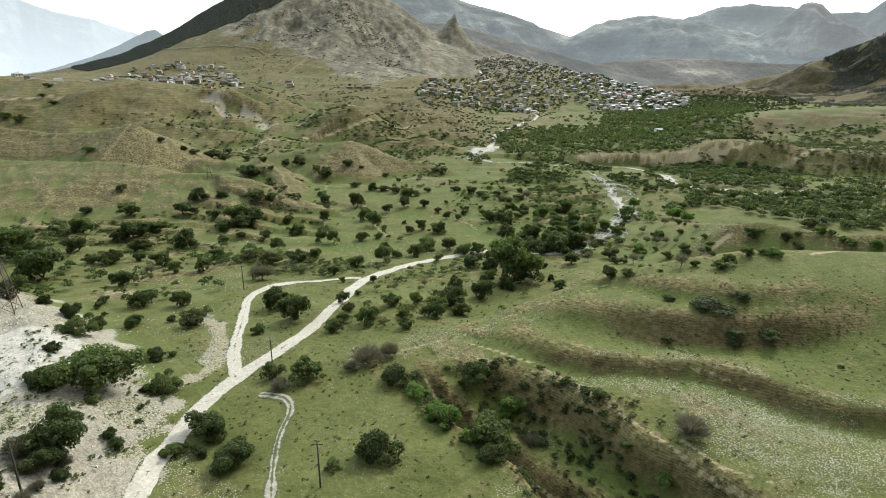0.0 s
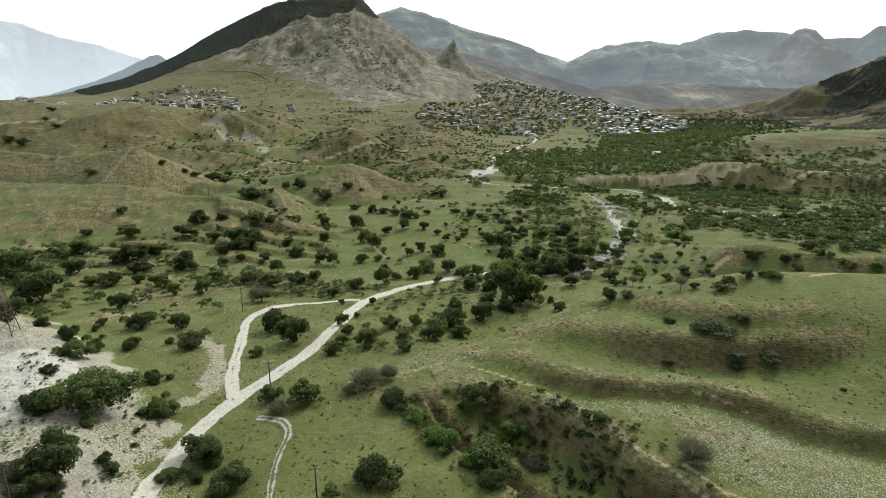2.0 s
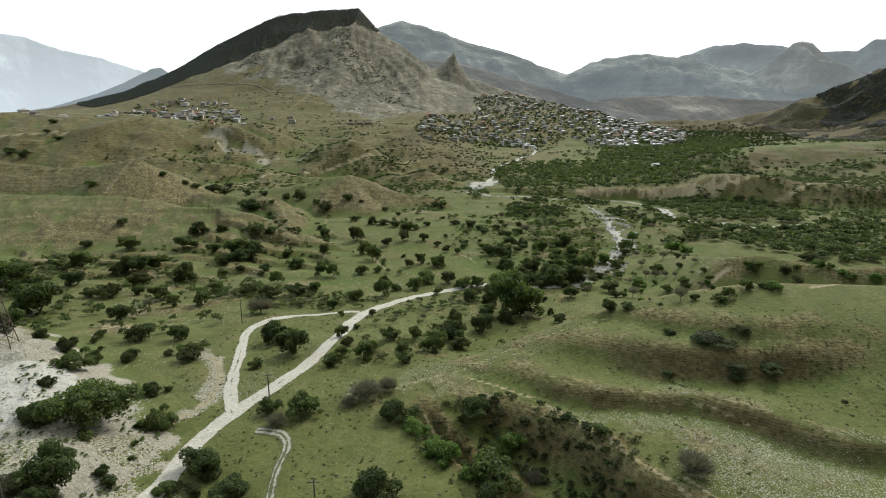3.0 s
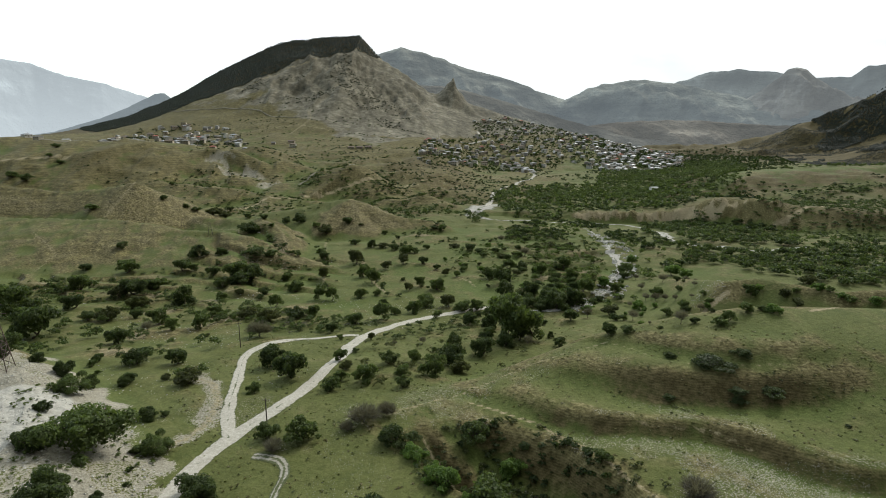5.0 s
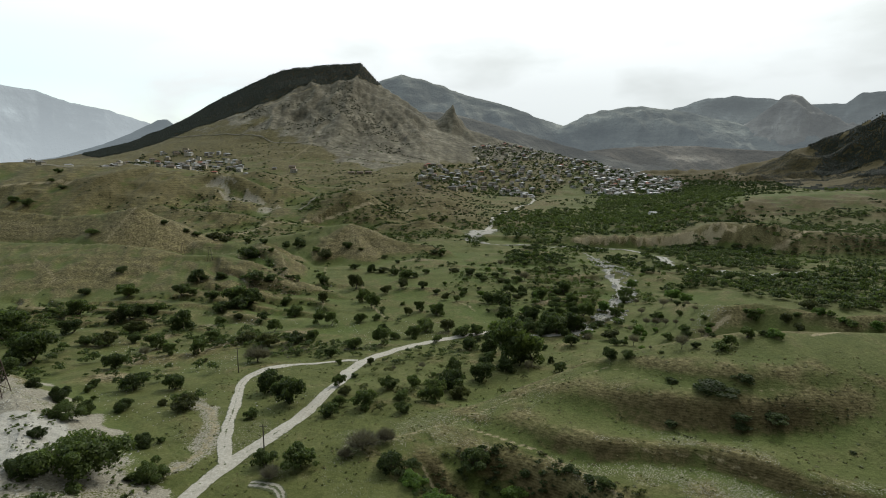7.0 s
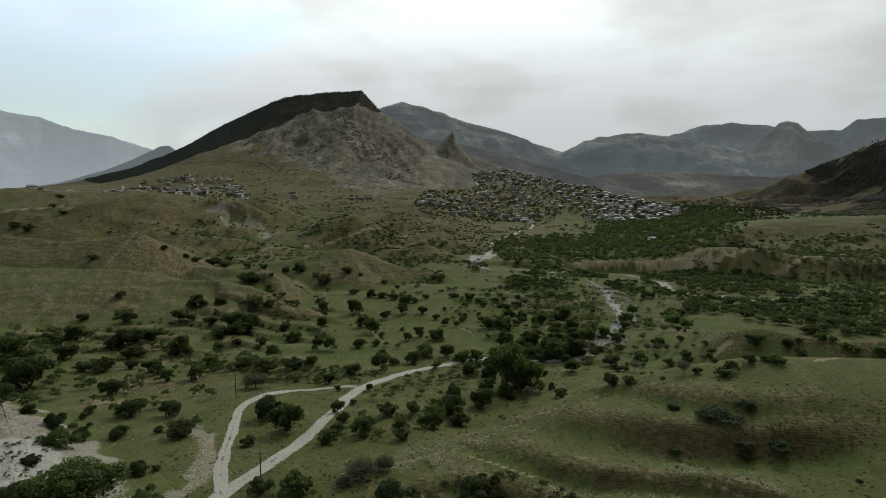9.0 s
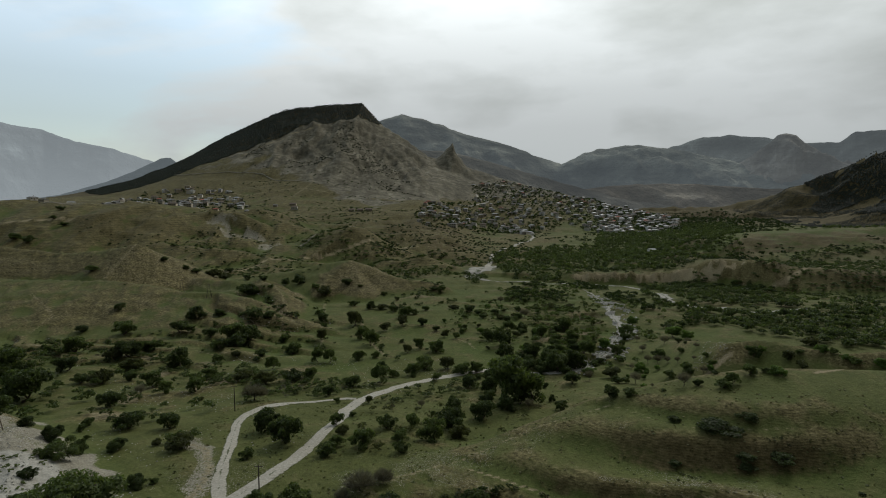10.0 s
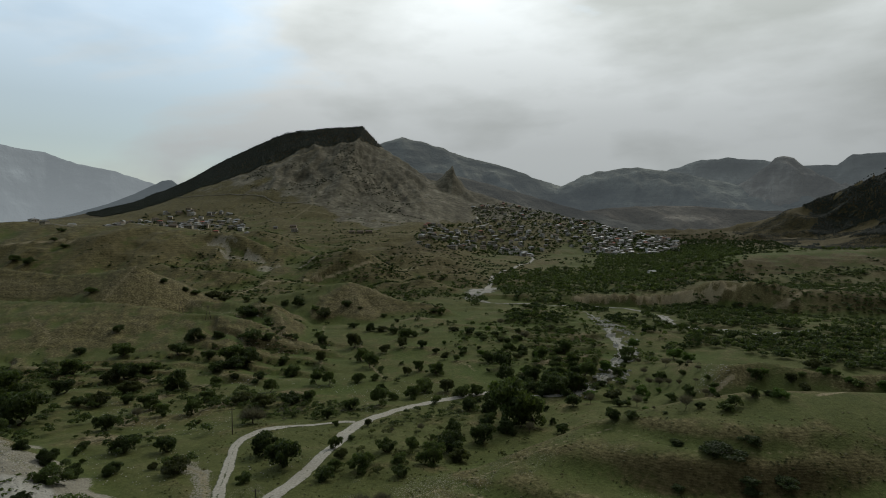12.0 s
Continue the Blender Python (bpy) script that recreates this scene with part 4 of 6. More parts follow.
GLASS_DARK = plain("window_glass", (0.03, 0.035, 0.04), 0.1, 1.0, 0.15)
DOOR_BROWN = plain("painted_door", (0.12, 0.075, 0.05), 0.2, 2.0, 0.6)
WALLS = [plain("plaster_pale", (0.68, 0.65, 0.59), 0.15, 0.6), plain("stone_wall", (0.42, 0.38, 0.31), 0.25, 0.8), plain("plaster_cream", (0.46, 0.40, 0.31), 0.15, 0.6), plain("block_grey", (0.38, 0.362, 0.335), 0.2, 0.8)]
ROOFS = [plain("roof_zinc", (0.22, 0.222, 0.225), 0.15, 0.5, 0.5), plain("roof_slate", (0.12, 0.117, 0.11), 0.2, 0.6), plain("roof_red", (0.26, 0.085, 0.06), 0.2, 0.6), plain("roof_white", (0.32, 0.32, 0.31), 0.1, 0.5), plain("roof_brown", (0.13, 0.10, 0.08), 0.2, 0.6)]

# ---- small builders ----


def mesh_from(name, verts, faces, material, smooth=False):
    me = bpy.data.meshes.new(name)
    me.from_pydata([tuple(v) for v in verts], [], [tuple(f) for f in faces])
    me.materials.append(material)
    if smooth:
        me.polygons.foreach_set("use_smooth", np.ones(len(me.polygons), bool))
    me.update()
    return me


def quad_mesh(name, quads, material):
    """A mesh from an array of quads, n x 4 x 3."""
    n = len(quads)
    me = bpy.data.meshes.new(name)
    me.vertices.add(n * 4)
    me.vertices.foreach_set("co", quads.astype(np.float32).ravel())
    me.loops.add(n * 4)
    me.loops.foreach_set("vertex_index", np.arange(n * 4, dtype=np.int32))
    me.polygons.add(n)
    me.polygons.foreach_set("loop_start", np.arange(0, n * 4, 4, dtype=np.int32))
    me.materials.append(material)
    me.update()
    me.validate()
    return me


def part(name, data, parent, label=""):
    ob = new(name, data)
    ob.parent = parent
    return tagged(ob, label)


def thing(name, label, category, group=""):
    ob = new(name)
    ob.empty_display_size = 0.2
    return tagged(ob, label, category, group)


def tube(path, radii, sides=6):
    """Vertices and faces of a tapered tube along a path."""
    verts, faces = [], []
    path = [Vector(p) for p in path]
    for k, p in enumerate(path):
        d = (path[min(k + 1, len(path) - 1)] - path[max(k - 1, 0)]).normalized()
        u = d.orthogonal().normalized()
        w = d.cross(u)
        for i in range(sides):
            a = 2 * math.pi * i / sides
            verts.append(p + (u * math.cos(a) + w * math.sin(a)) * radii[k])
    for k in range(len(path) - 1):
        for i in range(sides):
            j = (i + 1) % sides
            faces.append((k * sides + i, k * sides + j, (k + 1) * sides + j, (k + 1) * sides + i))
    faces.append(tuple(range((len(path) - 1) * sides, len(path) * sides)))
    return verts, faces


def joined(pieces):
    verts, faces = [], []
    for v, f in pieces:
        o = len(verts)
        verts += list(v)
        faces += [tuple(i + o for i in g) for g in f]
    return verts, faces


def box(cx, cy, cz, sx, sy, sz):
    v = [(cx + sx * a / 2, cy + sy * b / 2, cz + sz * c / 2) for a in (-1, 1) for b in (-1, 1) for c in (-1, 1)]
    return v, [(0, 1, 3, 2), (4, 6, 7, 5), (0, 4, 5, 1), (2, 3, 7, 6), (0, 2, 6, 4), (1, 5, 7, 3)]


def cards(rng, points, normals, size, stretch=1.0, droop=0.0):
    """Leaf clumps: bent quads at points, facing loosely along the normals."""
    n = len(points)
    nn = normals + rng.normal(0, 0.55, (n, 3))
    nn /= np.linalg.norm(nn, axis=1, keepdims=True)
    u = np.cross(nn, rng.normal(0, 1, (n, 3)))
    u /= np.linalg.norm(u, axis=1, keepdims=True)
    v = np.cross(nn, u)
    s = size * rng.uniform(0.6, 1.35, (n, 1))
    a, b = u * s, v * s * stretch
    bend = nn * s * 0.35
    jit = lambda: rng.uniform(0.75, 1.15, (n, 1))
    return np.stack([points - a * jit() - bend, points + b * jit() * 0.8, points + a * jit() - bend, points - b * jit() * 0.8], 1)


def lobed(rng, n, lobes, low=-0.25):
    """Points on the outer parts of a crown made of several lobes (x, y, z, radius), with outward normals."""
    pick = rng.choice(len(lobes), n, p=np.array([q[3] ** 2 for q in lobes]) / sum(q[3] ** 2 for q in lobes))
    q = np.array(lobes)[pick]
    d = rng.normal(0, 1, (n, 3))
    d /= np.linalg.norm(d, axis=1, keepdims=True)
    d[:, 2] = np.where(d[:, 2] < low, -d[:, 2] * 0.6, d[:, 2])
    r = q[:, 3:4] * rng.uniform(0.55, 1.04, (n, 1)) ** 0.6
    return q[:, :3] + d * r * (1, 1, 0.8), d


# ---- roads, tracks and river beds, laid on the ground ----


def smooth_line(pts, step=2.0):
    p = np.array(pts, float)
    out = []
    for i in range(len(p) - 1):
        a, b, c, d = p[max(i - 1, 0)], p[i], p[i + 1], p[min(i + 2, len(p) - 1)]
        n = max(2, int(np.hypot(*(c - b)[:2]) / step))
        for u in np.linspace(0, 1, n, endpoint=False):
            out.append(0.5 * (2 * b + (c - a) * u + (2 * a - 5 * b + 4 * c - d) * u * u + (3 * b - a - 3 * c + d) * u**3))
    out.append(p[-1])
    return np.array(out)


def ribbon(name, pts, width, lift, material, label, category, seed=0, step=1.2, cols=9, ragged=0.22):
    """A strip that follows the ground, with ragged edges."""
    c = smooth_line(pts, step)
    t = np.gradient(c[:, :2], axis=0)
    t /= np.linalg.norm(t, axis=1, keepdims=True)
    nx, ny = -t[:, 1], t[:, 0]
    w = width * (c[:, 2] if c.shape[1] > 2 else 1.0) / 2
    s = np.arange(len(c)) * step
    edge_l = w * (1 + ragged * fbm(s, s * 0, 4.0, 3, seed + 1) + ragged * fbm(s, s * 0, 17, 2, seed + 2))
    edge_r = w * (1 + ragged * fbm(s, s * 0 + 50, 4.0, 3, seed + 3) + ragged * fbm(s, s * 0 + 50, 17, 2, seed + 4))
    u = np.linspace(-1, 1, cols)
    off = np.where(u[None, :] < 0, u[None, :] * edge_l[:, None], u[None, :] * edge_r[:, None])
    x, y = c[:, :1] + nx[:, None] * off, c[:, 1:2] + ny[:, None] * off
    z = ground_z(x, y) + lift - 0.5 * lift * np.abs(u[None, :]) ** 3
    across = np.abs(u)[None, :] + 0 * x
    ob = sheet(name, x, y, z, material, np.stack([across, across, across, across], -1))
    return tagged(ob, label, category, kind="structure")


MAIN_ROAD = [(-46, 62), (-47, 71), (-48.9, 80.8), (-48.6, 86), (-48.4, 98), (-45.8, 111.2), (-39.2, 125.3), (-34.4, 141.2), (-31.3, 158.6), (-28.1, 183.8), (-18.1, 204.5), (-5.6, 223), (8.8, 234.3), (24.3, 242.6)]
BRANCH_ROAD = [(-45.8, 111.2), (-50.5, 124), (-53.7, 137.5), (-57.6, 152), (-60.2, 163), (-60.0, 171), (-55, 179), (-48, 184.5), (-36.5, 187.2), (-29, 188.5)]
FOOT_TRACK = [(-38, 103.5), (-34.5, 103), (-31.8, 101.5), (-30.2, 97.5), (-30.0, 88), (-28.5, 80), (-26, 70)]
STREAM = [(24, 243, 0.7), (52, 236, 0.8), (70, 252, 0.9), (88, 284, 1.0), (100, 312, 0.9), (106, 340, 1.1), (112, 380, 0.8), (117, 430, 0.6), (118, 462, 0.5)]
RIVER = [(128, 532, 0.3), (148, 528, 0.4), (172, 521, 0.6), (180, 508, 0.7), (177, 470, 0.8), (172, 430, 1.0), (165, 408, 0.9), (174, 384, 0.6), (191, 371, 0.6), (212, 366, 0.5), (248, 380, 0.4)]
RIVER_UPPER = [(128, 532, 0.5), (80, 505, 0.4), (45, 500, 0.5), (30, 530, 1.0), (36, 565, 1.6), (48, 600, 1.6), (60, 636, 0.8)]
VILLAGE_ROAD = [(45, 590), (62, 690), (75, 760), (96, 820), (125, 900), (151, 963), (170, 1040), (172, 1110)]
ribbon("road", MAIN_ROAD, 4.0, 0.13, GRAVEL, "pale rutted gravel road through the meadow", "road", 11, ragged=0.12, step=0.7, cols=13)
ribbon("branch_road", BRANCH_ROAD, 3.2, 0.15, FARM_TRACK, "pale farm track with a grassy middle", "road", 21, ragged=0.14, step=0.7, cols=13)
ribbon("foot_track", FOOT_TRACK, 1.7, 0.10, FAINT_TRACK, "faint stony wheel tracks in grass", "track", 31, ragged=0.4, step=0.6, cols=11)
ribbon("stream_bed", STREAM, 4.6, 0.3, RIVER_STONE, "pale boulder-strewn stream bed", "river bed", 41, ragged=0.7)
ribbon("river_bed", RIVER, 9.0, 0.4, RIVER_STONE, "pale gravel river bed below the bluff", "river bed", 51, ragged=0.4)
ribbon("river_bed_upper", RIVER_UPPER, 12.0, 0.5, RIVER_STONE, "pale gravel river bed among trees", "river bed", 61, ragged=0.4)
ribbon("village_road", VILLAGE_ROAD, 6.0, 0.6, GRAVEL, "pale road climbing to the village", "road", 71, step=3, ragged=0.15)
ribbon("upper_road", [(-168, 669), (-136, 749), (-110, 800), (-104, 842)], 4.0, 0.6, WORN_TRACK, "pale track along the terraced slope", "road", 76, step=3)
ribbon("quarry_track", [(-100, 775), (-112, 815), (-124, 845), (-140, 870)], 8.0, 0.6, GRAVEL, "pale graded ramp beside the shed", "road", 78, step=3)
ribbon("mountain_track", [(-764, 1602), (-681, 1551), (-495, 1492), (-387, 1411), (-317, 1405)], 4.5, 1.2, WORN_TRACK, "pale track across the foot of the peak", "road", 81, step=5)
ribbon("street", [(-29, 1156), (-12, 1260), (-6, 1340), (-9, 1433)], 3.0, 1.0, WORN_TRACK, "pale village street", "road", 86, step=4)
ribbon("street", [(95, 1539), (100, 1496), (120, 1469), (80, 1412), (40, 1390)], 7.0, 1.0, GRAVEL, "pale village street", "road", 91, step=4)
ribbon("plateau_track", [(-560, 800), (-500, 806), (-430, 800), (-400, 830), (-380, 880)], 6.0, 0.8, WORN_TRACK, "pale track along the plateau's edge", "road", 93, step=4)

# ---- trees and shrubs, each a thing ----


def trunk_mesh(name, rng, height, radius, limbs, spread, lean=0.1):
    """A trunk that forks into limbs; sizes for a crown one metre wide."""
    top = Vector((rng.uniform(-lean, lean), rng.uniform(-lean, lean), height))
    pieces = [tube([(0, 0, -0.04), (0, 0, 0.02), top * 0.5 + Vector((rng.uniform(-0.03, 0.03), 0, 0)), top], [radius * 1.5, radius * 1.1, radius * 0.9, radius * 0.7], 7)]
    for k in range(limbs):
        a = 2 * math.pi * (k + rng.uniform(0, 0.6)) / limbs
        end = top + Vector((math.cos(a) * spread, math.sin(a) * spread, spread * rng.uniform(0.5, 1.3)))
        mid = top.lerp(end, 0.5) + Vector((0, 0, 0.05))
        pieces.append(tube([top * 0.93, mid, end], [radius * 0.6, radius * 0.4, radius * 0.15], 5))
    return mesh_from(name, *joined(pieces), BARK, True)


def tree_template(seed, leaf, count=900, size=0.055, tall=1.0, label="", open_crown=False):
    rng = np.random.default_rng(seed)
    t = thing("tree", label, "tree")
    h = 0.09 * tall
    part("trunk", trunk_mesh("trunk", rng, h, 0.028, 4, 0.22), t)
    lobes = [(0, 0, h + 0.30 * tall, 0.31)]
    for k in range(10 if open_crown else 16):
        a, rr = rng.uniform(0, 2 * math.pi), rng.uniform(0.14, 0.36)
        lobes.append((math.cos(a) * rr, math.sin(a) * rr, h + tall * rng.uniform(0.02, 0.50) - 0.1 * rr, rng.uniform(0.08, 0.19)))
    p, d = lobed(rng, count, lobes, -0.75)
    part("crown", quad_mesh("crown", cards(rng, p, d, size), leaf), t)
    return t


def shrub_template(seed, leaf, count=900, size=0.05, label=""):
    rng = np.random.default_rng(seed)
    t = thing("shrub", label, "shrub")
    stems = [tube([(0, 0, -0.05), (math.cos(a) * 0.1, math.sin(a) * 0.1, 0.15), (math.cos(a) * 0.26, math.sin(a) * 0.26, 0.32)], [0.018, 0.014, 0.006], 5) for a in np.linspace(0, 6.0, 6)]
    part("stem", mesh_from("stem", *joined(stems), BARK, True), t)
    lobes = [(0, 0, 0.22, 0.29)]
    for k in range(18):
        a, rr = rng.uniform(0, 2 * math.pi), rng.uniform(0.12, 0.42)
        lobes.append((math.cos(a) * rr, math.sin(a) * rr, rng.uniform(0.06, 0.42) - 0.35 * rr + 0.08, rng.uniform(0.07, 0.17)))
    p, d = lobed(rng, count, lobes, -0.6)
    p[:, 2] = np.maximum(p[:, 2], 0.01)
    part("foliage", quad_mesh("foliage", cards(rng, p, d, size), leaf), t)
    return t


def bare_template(seed, tall, count, label, name="bare_tree", category="tree"):
    rng = np.random.default_rng(seed)
    t = thing(name, label, category)
    part("trunk", trunk_mesh("trunk", rng, 0.22 * tall, 0.022, 6, 0.26, 0.06), t)
    p, d = lobed(rng, count, [(0, 0, 0.5 * tall, 0.36), (0.18, 0.1, 0.42 * tall, 0.24), (-0.2, -0.05, 0.45 * tall, 0.24), (0.02, -0.2, 0.40 * tall, 0.22)])
    axis = d + rng.normal(0, 0.3, d.shape) + (0, 0, 0.5)
    axis /= np.linalg.norm(axis, axis=1, keepdims=True)
    side = np.cross(axis, rng.normal(0, 1, d.shape))
    side /= np.linalg.norm(side, axis=1, keepdims=True)
    ln = rng.uniform(0.08, 0.2, (count, 1))
    w = 0.006 * rng.uniform(0.6, 1.4, (count, 1))
    part("twig_crown", quad_mesh("twig_crown", np.stack([p - axis * ln - side * w, p - axis * ln + side * w, p + axis * ln + side * w * 0.4, p + axis * ln - side * w * 0.4], 1), TWIGS), t)
    return t


def plant(rows, makers, rng, group, rise=(0.9, 1.15), sink=0.0):
    """Copies of the templates at x, y with crowns d metres wide."""
    a = np.array(rows, float)
    zs = ground_z(a[:, 0], a[:, 1])
    for (x, y, d), z in zip(rows, zs):
        t = makers[int(rng.integers(len(makers)))]
        s = d * rng.uniform(1.0, 1.2)
        m = Matrix.Translation((x, y, float(z) - sink)) @ Matrix.Rotation(rng.uniform(0, 6.28), 4, "Z") @ Matrix.Diagonal((s, s * rng.uniform(0.85, 1.1), s * rng.uniform(*rise), 1))
        tagged(copy_thing(t, m), group=group)


def drop_template(t):
    for o in [*t.children_recursive, t]:
        bpy.data.objects.remove(o)


BANK_SHRUBS = [(-74.5, 93.4, 5.8), (-68.3, 99.7, 13.1), (-61.9, 77.3, 10.2), (-58.2, 103.9, 5.6), (-43.3, 90.2, 7.0), (-46.9, 84.3, 3.9), (-36.2, 81.7, 7.1), (-42.5, 84.3, 3.1), (-82.7, 108.5, 3.8), (-87.8, 124.2, 6.2), (-96.1, 135.2, 5.5), (-83.5, 140.0, 5.4), (-63.9, 120.9, 2.1), (-66.9, 118.8, 4.4), (-68.3, 120.4, 2.6), (-57.6, 83.9, 2.5), (-56.2, 90.6, 1.0), (-57.9, 95.0, 1.3), (-55.4, 82.4, 2.8), (-60.8, 102.3, 2.1), (-60.6, 72.6, 5.0), (-64.7, 74.5, 4.3)]
WEST_TREES = [(-145.3, 191.5, 16.2), (-177.8, 225.4, 16.5), (-157.8, 233.7, 9.3), (-191.3, 249.8, 8.3), (-115.8, 245.6, 12.8), (-92.4, 222.0, 6.5), (-89.9, 202.0, 7.7), (-99.8, 200.4, 5.9), (-110.3, 211.0, 7.8), (-126.0, 223.7, 5.2), (-110.2, 183.1, 7.8), (-103.5, 160.7, 3.4), (-77.9, 157.4, 7.1), (-88.9, 134.1, 4.9), (-141.6, 267.0, 8.3), (-144.2, 256.3, 10.6), (-102.3, 155.9, 3.0), (-105.8, 139.9, 4.2), (-114.2, 140.5, 7.5)]
WEST_SHRUBS = [(-134.0, 241.3, 12.1), (-149.1, 253.1, 10.5), (-174.2, 264.1, 16.4), (-141.8, 217.2, 6.8), (-134.5, 218.2, 10.3), (-90.6, 158.9, 9.3), (-66.5, 139.1, 8.3), (-170.4, 225.5, 10.6), (-83.8, 192.1, 2.4), (-74.2, 142.6, 2.8), (-96.0, 148.1, 2.2), (-186.3, 263.9, 7.1), (-102.2, 253.5, 6.8), (-96.1, 259.0, 5.4), (-82.9, 255.5, 5.8)]
MEADOW_TREES = [(-98.0, 285.9, 11.8), (-105.0, 284.8, 14.7), (-82.0, 291.3, 7.2), (-62.2, 290.6, 6.6), (-71.5, 336.5, 7.5), (-55.2, 247.1, 6.4), (-49.6, 247.1, 6.4), (-50.6, 327.3, 10.0), (-42.0, 295.8, 7.6), (-35.8, 282.0, 8.1), (-31.6, 314.3, 6.4), (-22.6, 323.7, 6.6), (-22.1, 343.2, 8.7), (-11.0, 324.0, 6.0), (-10.9, 277.0, 5.7), (-16.2, 269.3, 4.5), (-2.7, 314.4, 4.8), (2.1, 303.1, 5.0), (3.0, 241.5, 7.5), (-1.9, 222.1, 4.2), (-39.6, 194.5, 4.5), (-23.2, 214.4, 8.1), (-71.8, 235.2, 7.4), (-34.5, 182.8, 2.3), (-24.0, 184.0, 3.1), (-49.3, 154.4, 7.9), (-40.9, 144.4, 9.6), (-30.1, 157.9, 4.7)]
ROAD_SHRUBS = [(-71.4, 267.4, 8.3), (-25.9, 241.3, 5.0), (-37.7, 253.5, 6.6), (-20.4, 290.0, 3.6), (-2.3, 271.0, 11.2), (-7.1, 242.4, 10.1), (-11.7, 231.9, 8.7), (-33.4, 207.8, 7.6), (-52.4, 221.4, 6.9), (-58.5, 216.4, 9.1), (-67.5, 212.3, 10.0), (-77.7, 216.2, 7.9), (-30.3, 257.8, 4.8), (-26.9, 149.4, 4.0), (-27.1, 168.7, 2.7), (-27.3, 142.3, 4.6), (-20.2, 141.0, 7.6), (-15.4, 154.1, 5.9), (-10.7, 145.2, 5.5), (2.9, 160.9, 8.6), (-2.1, 147.7, 8.7), (-10.1, 136.8, 4.4), (-28.5, 136.3, 5.9), (5.3, 154.6, 6.6), (-47.7, 134.0, 4.4), (-37.3, 111.1, 5.9), (-29.6, 110.0, 8.0), (-53.2, 223.2, 4.7), (-19.9, 229.0, 6.2), (9.0, 234.8, 9.8), (15.3, 236.9, 7.4)]
STREAM_TREES = [(-8.1, 156.1, 5.0), (-2.4, 171.2, 2.2), (4.2, 181.9, 5.8), (13.1, 172.0, 8.2), (21.4, 180.6, 6.7), (23.7, 191.7, 17.2), (31.8, 192.1, 12.2), (18.7, 205.3, 8.6), (50.0, 237.5, 13.6), (58.1, 240.5, 11.3), (47.7, 245.2, 11.7), (51.6, 217.0, 6.8), (39.7, 180.8, 4.2), (39.0, 192.4, 2.8), (46.7, 150.4, 4.4), (70.4, 317.0, 8.1), (67.7, 290.2, 6.0), (54.0, 297.6, 7.6), (60.3, 290.2, 6.0), (42.1, 259.2, 9.4), (30.4, 262.6, 8.2), (39.8, 243.5, 6.3), (37.4, 312.4, 8.0), (45.3, 312.1, 6.4), (51.5, 306.5, 4.4), (24.7, 293.7, 6.6), (31.0, 281.5, 10.2), (67.8, 259.9, 9.2)]
HILLSIDE_TREES = [(85.4, 236.1, 6.2), (99.1, 250.5, 5.2), (91.1, 219.6, 5.1), (98.2, 220.7, 5.8), (69.3, 147.7, 3.1), (101.2, 301.6, 8.7), (125.1, 299.3, 9.8), (130.9, 294.7, 7.6), (112.6, 327.1, 8.4), (80.9, 273.2, 8.5), (84.3, 265.6, 6.9), (85.2, 151.9, 4.8), (124.3, 219.2, 6.4), (128.5, 221.1, 3.7), (134.6, 213.6, 5.5), (136.1, 207.7, 4.8), (107.8, 225.2, 3.3), (107.3, 218.5, 3.6), (138.9, 214.0, 3.3), (71.3, 229.8, 7.9), (97.5, 294.5, 6.1), (78.2, 147.2, 4.3)]
HILLSIDE_SHRUBS = [(69.2, 215.0, 6.3), (51.3, 148.8, 3.8), (74.9, 145.0, 5.3), (91.9, 149.9, 6.0), (151.6, 201.9, 6.3), (159.0, 199.2, 7.3), (149.8, 204.1, 4.2), (77.6, 155.8, 2.3), (116.3, 309.1, 4.4), (59.9, 147.4, 1.5), (41.6, 156.3, 0.8), (73.2, 254.6, 5.3), (145.6, 211.1, 5.2), (182.2, 273.1, 8.4), (148.1, 208.2, 3.9), (90.1, 152.2, 3.2), (62.7, 234.0, 6.4), (69.2, 249.2, 5.7)]
BARE_TREES = [(-108.2, 198.2, 4.6), (-6.5, 183.9, 3.1), (29.2, 181.4, 3.8), (60.1, 223.4, 4.7), (75.8, 214.5, 4.9), (58.5, 151.8, 1.3), (92.6, 247.6, 4.1), (95.1, 242.9, 4.5), (65.9, 148.7, 4.1), (96.3, 264.8, 4.4), (104.5, 228.0, 2.4), (110.4, 239.3, 3.0), (42.1, 397.1, 5.6), (51.8, 346.6, 7.1), (100.0, 233.6, 3.4), (103.0, 216.0, 3.2), (-15.7, 178.0, 1.9)]
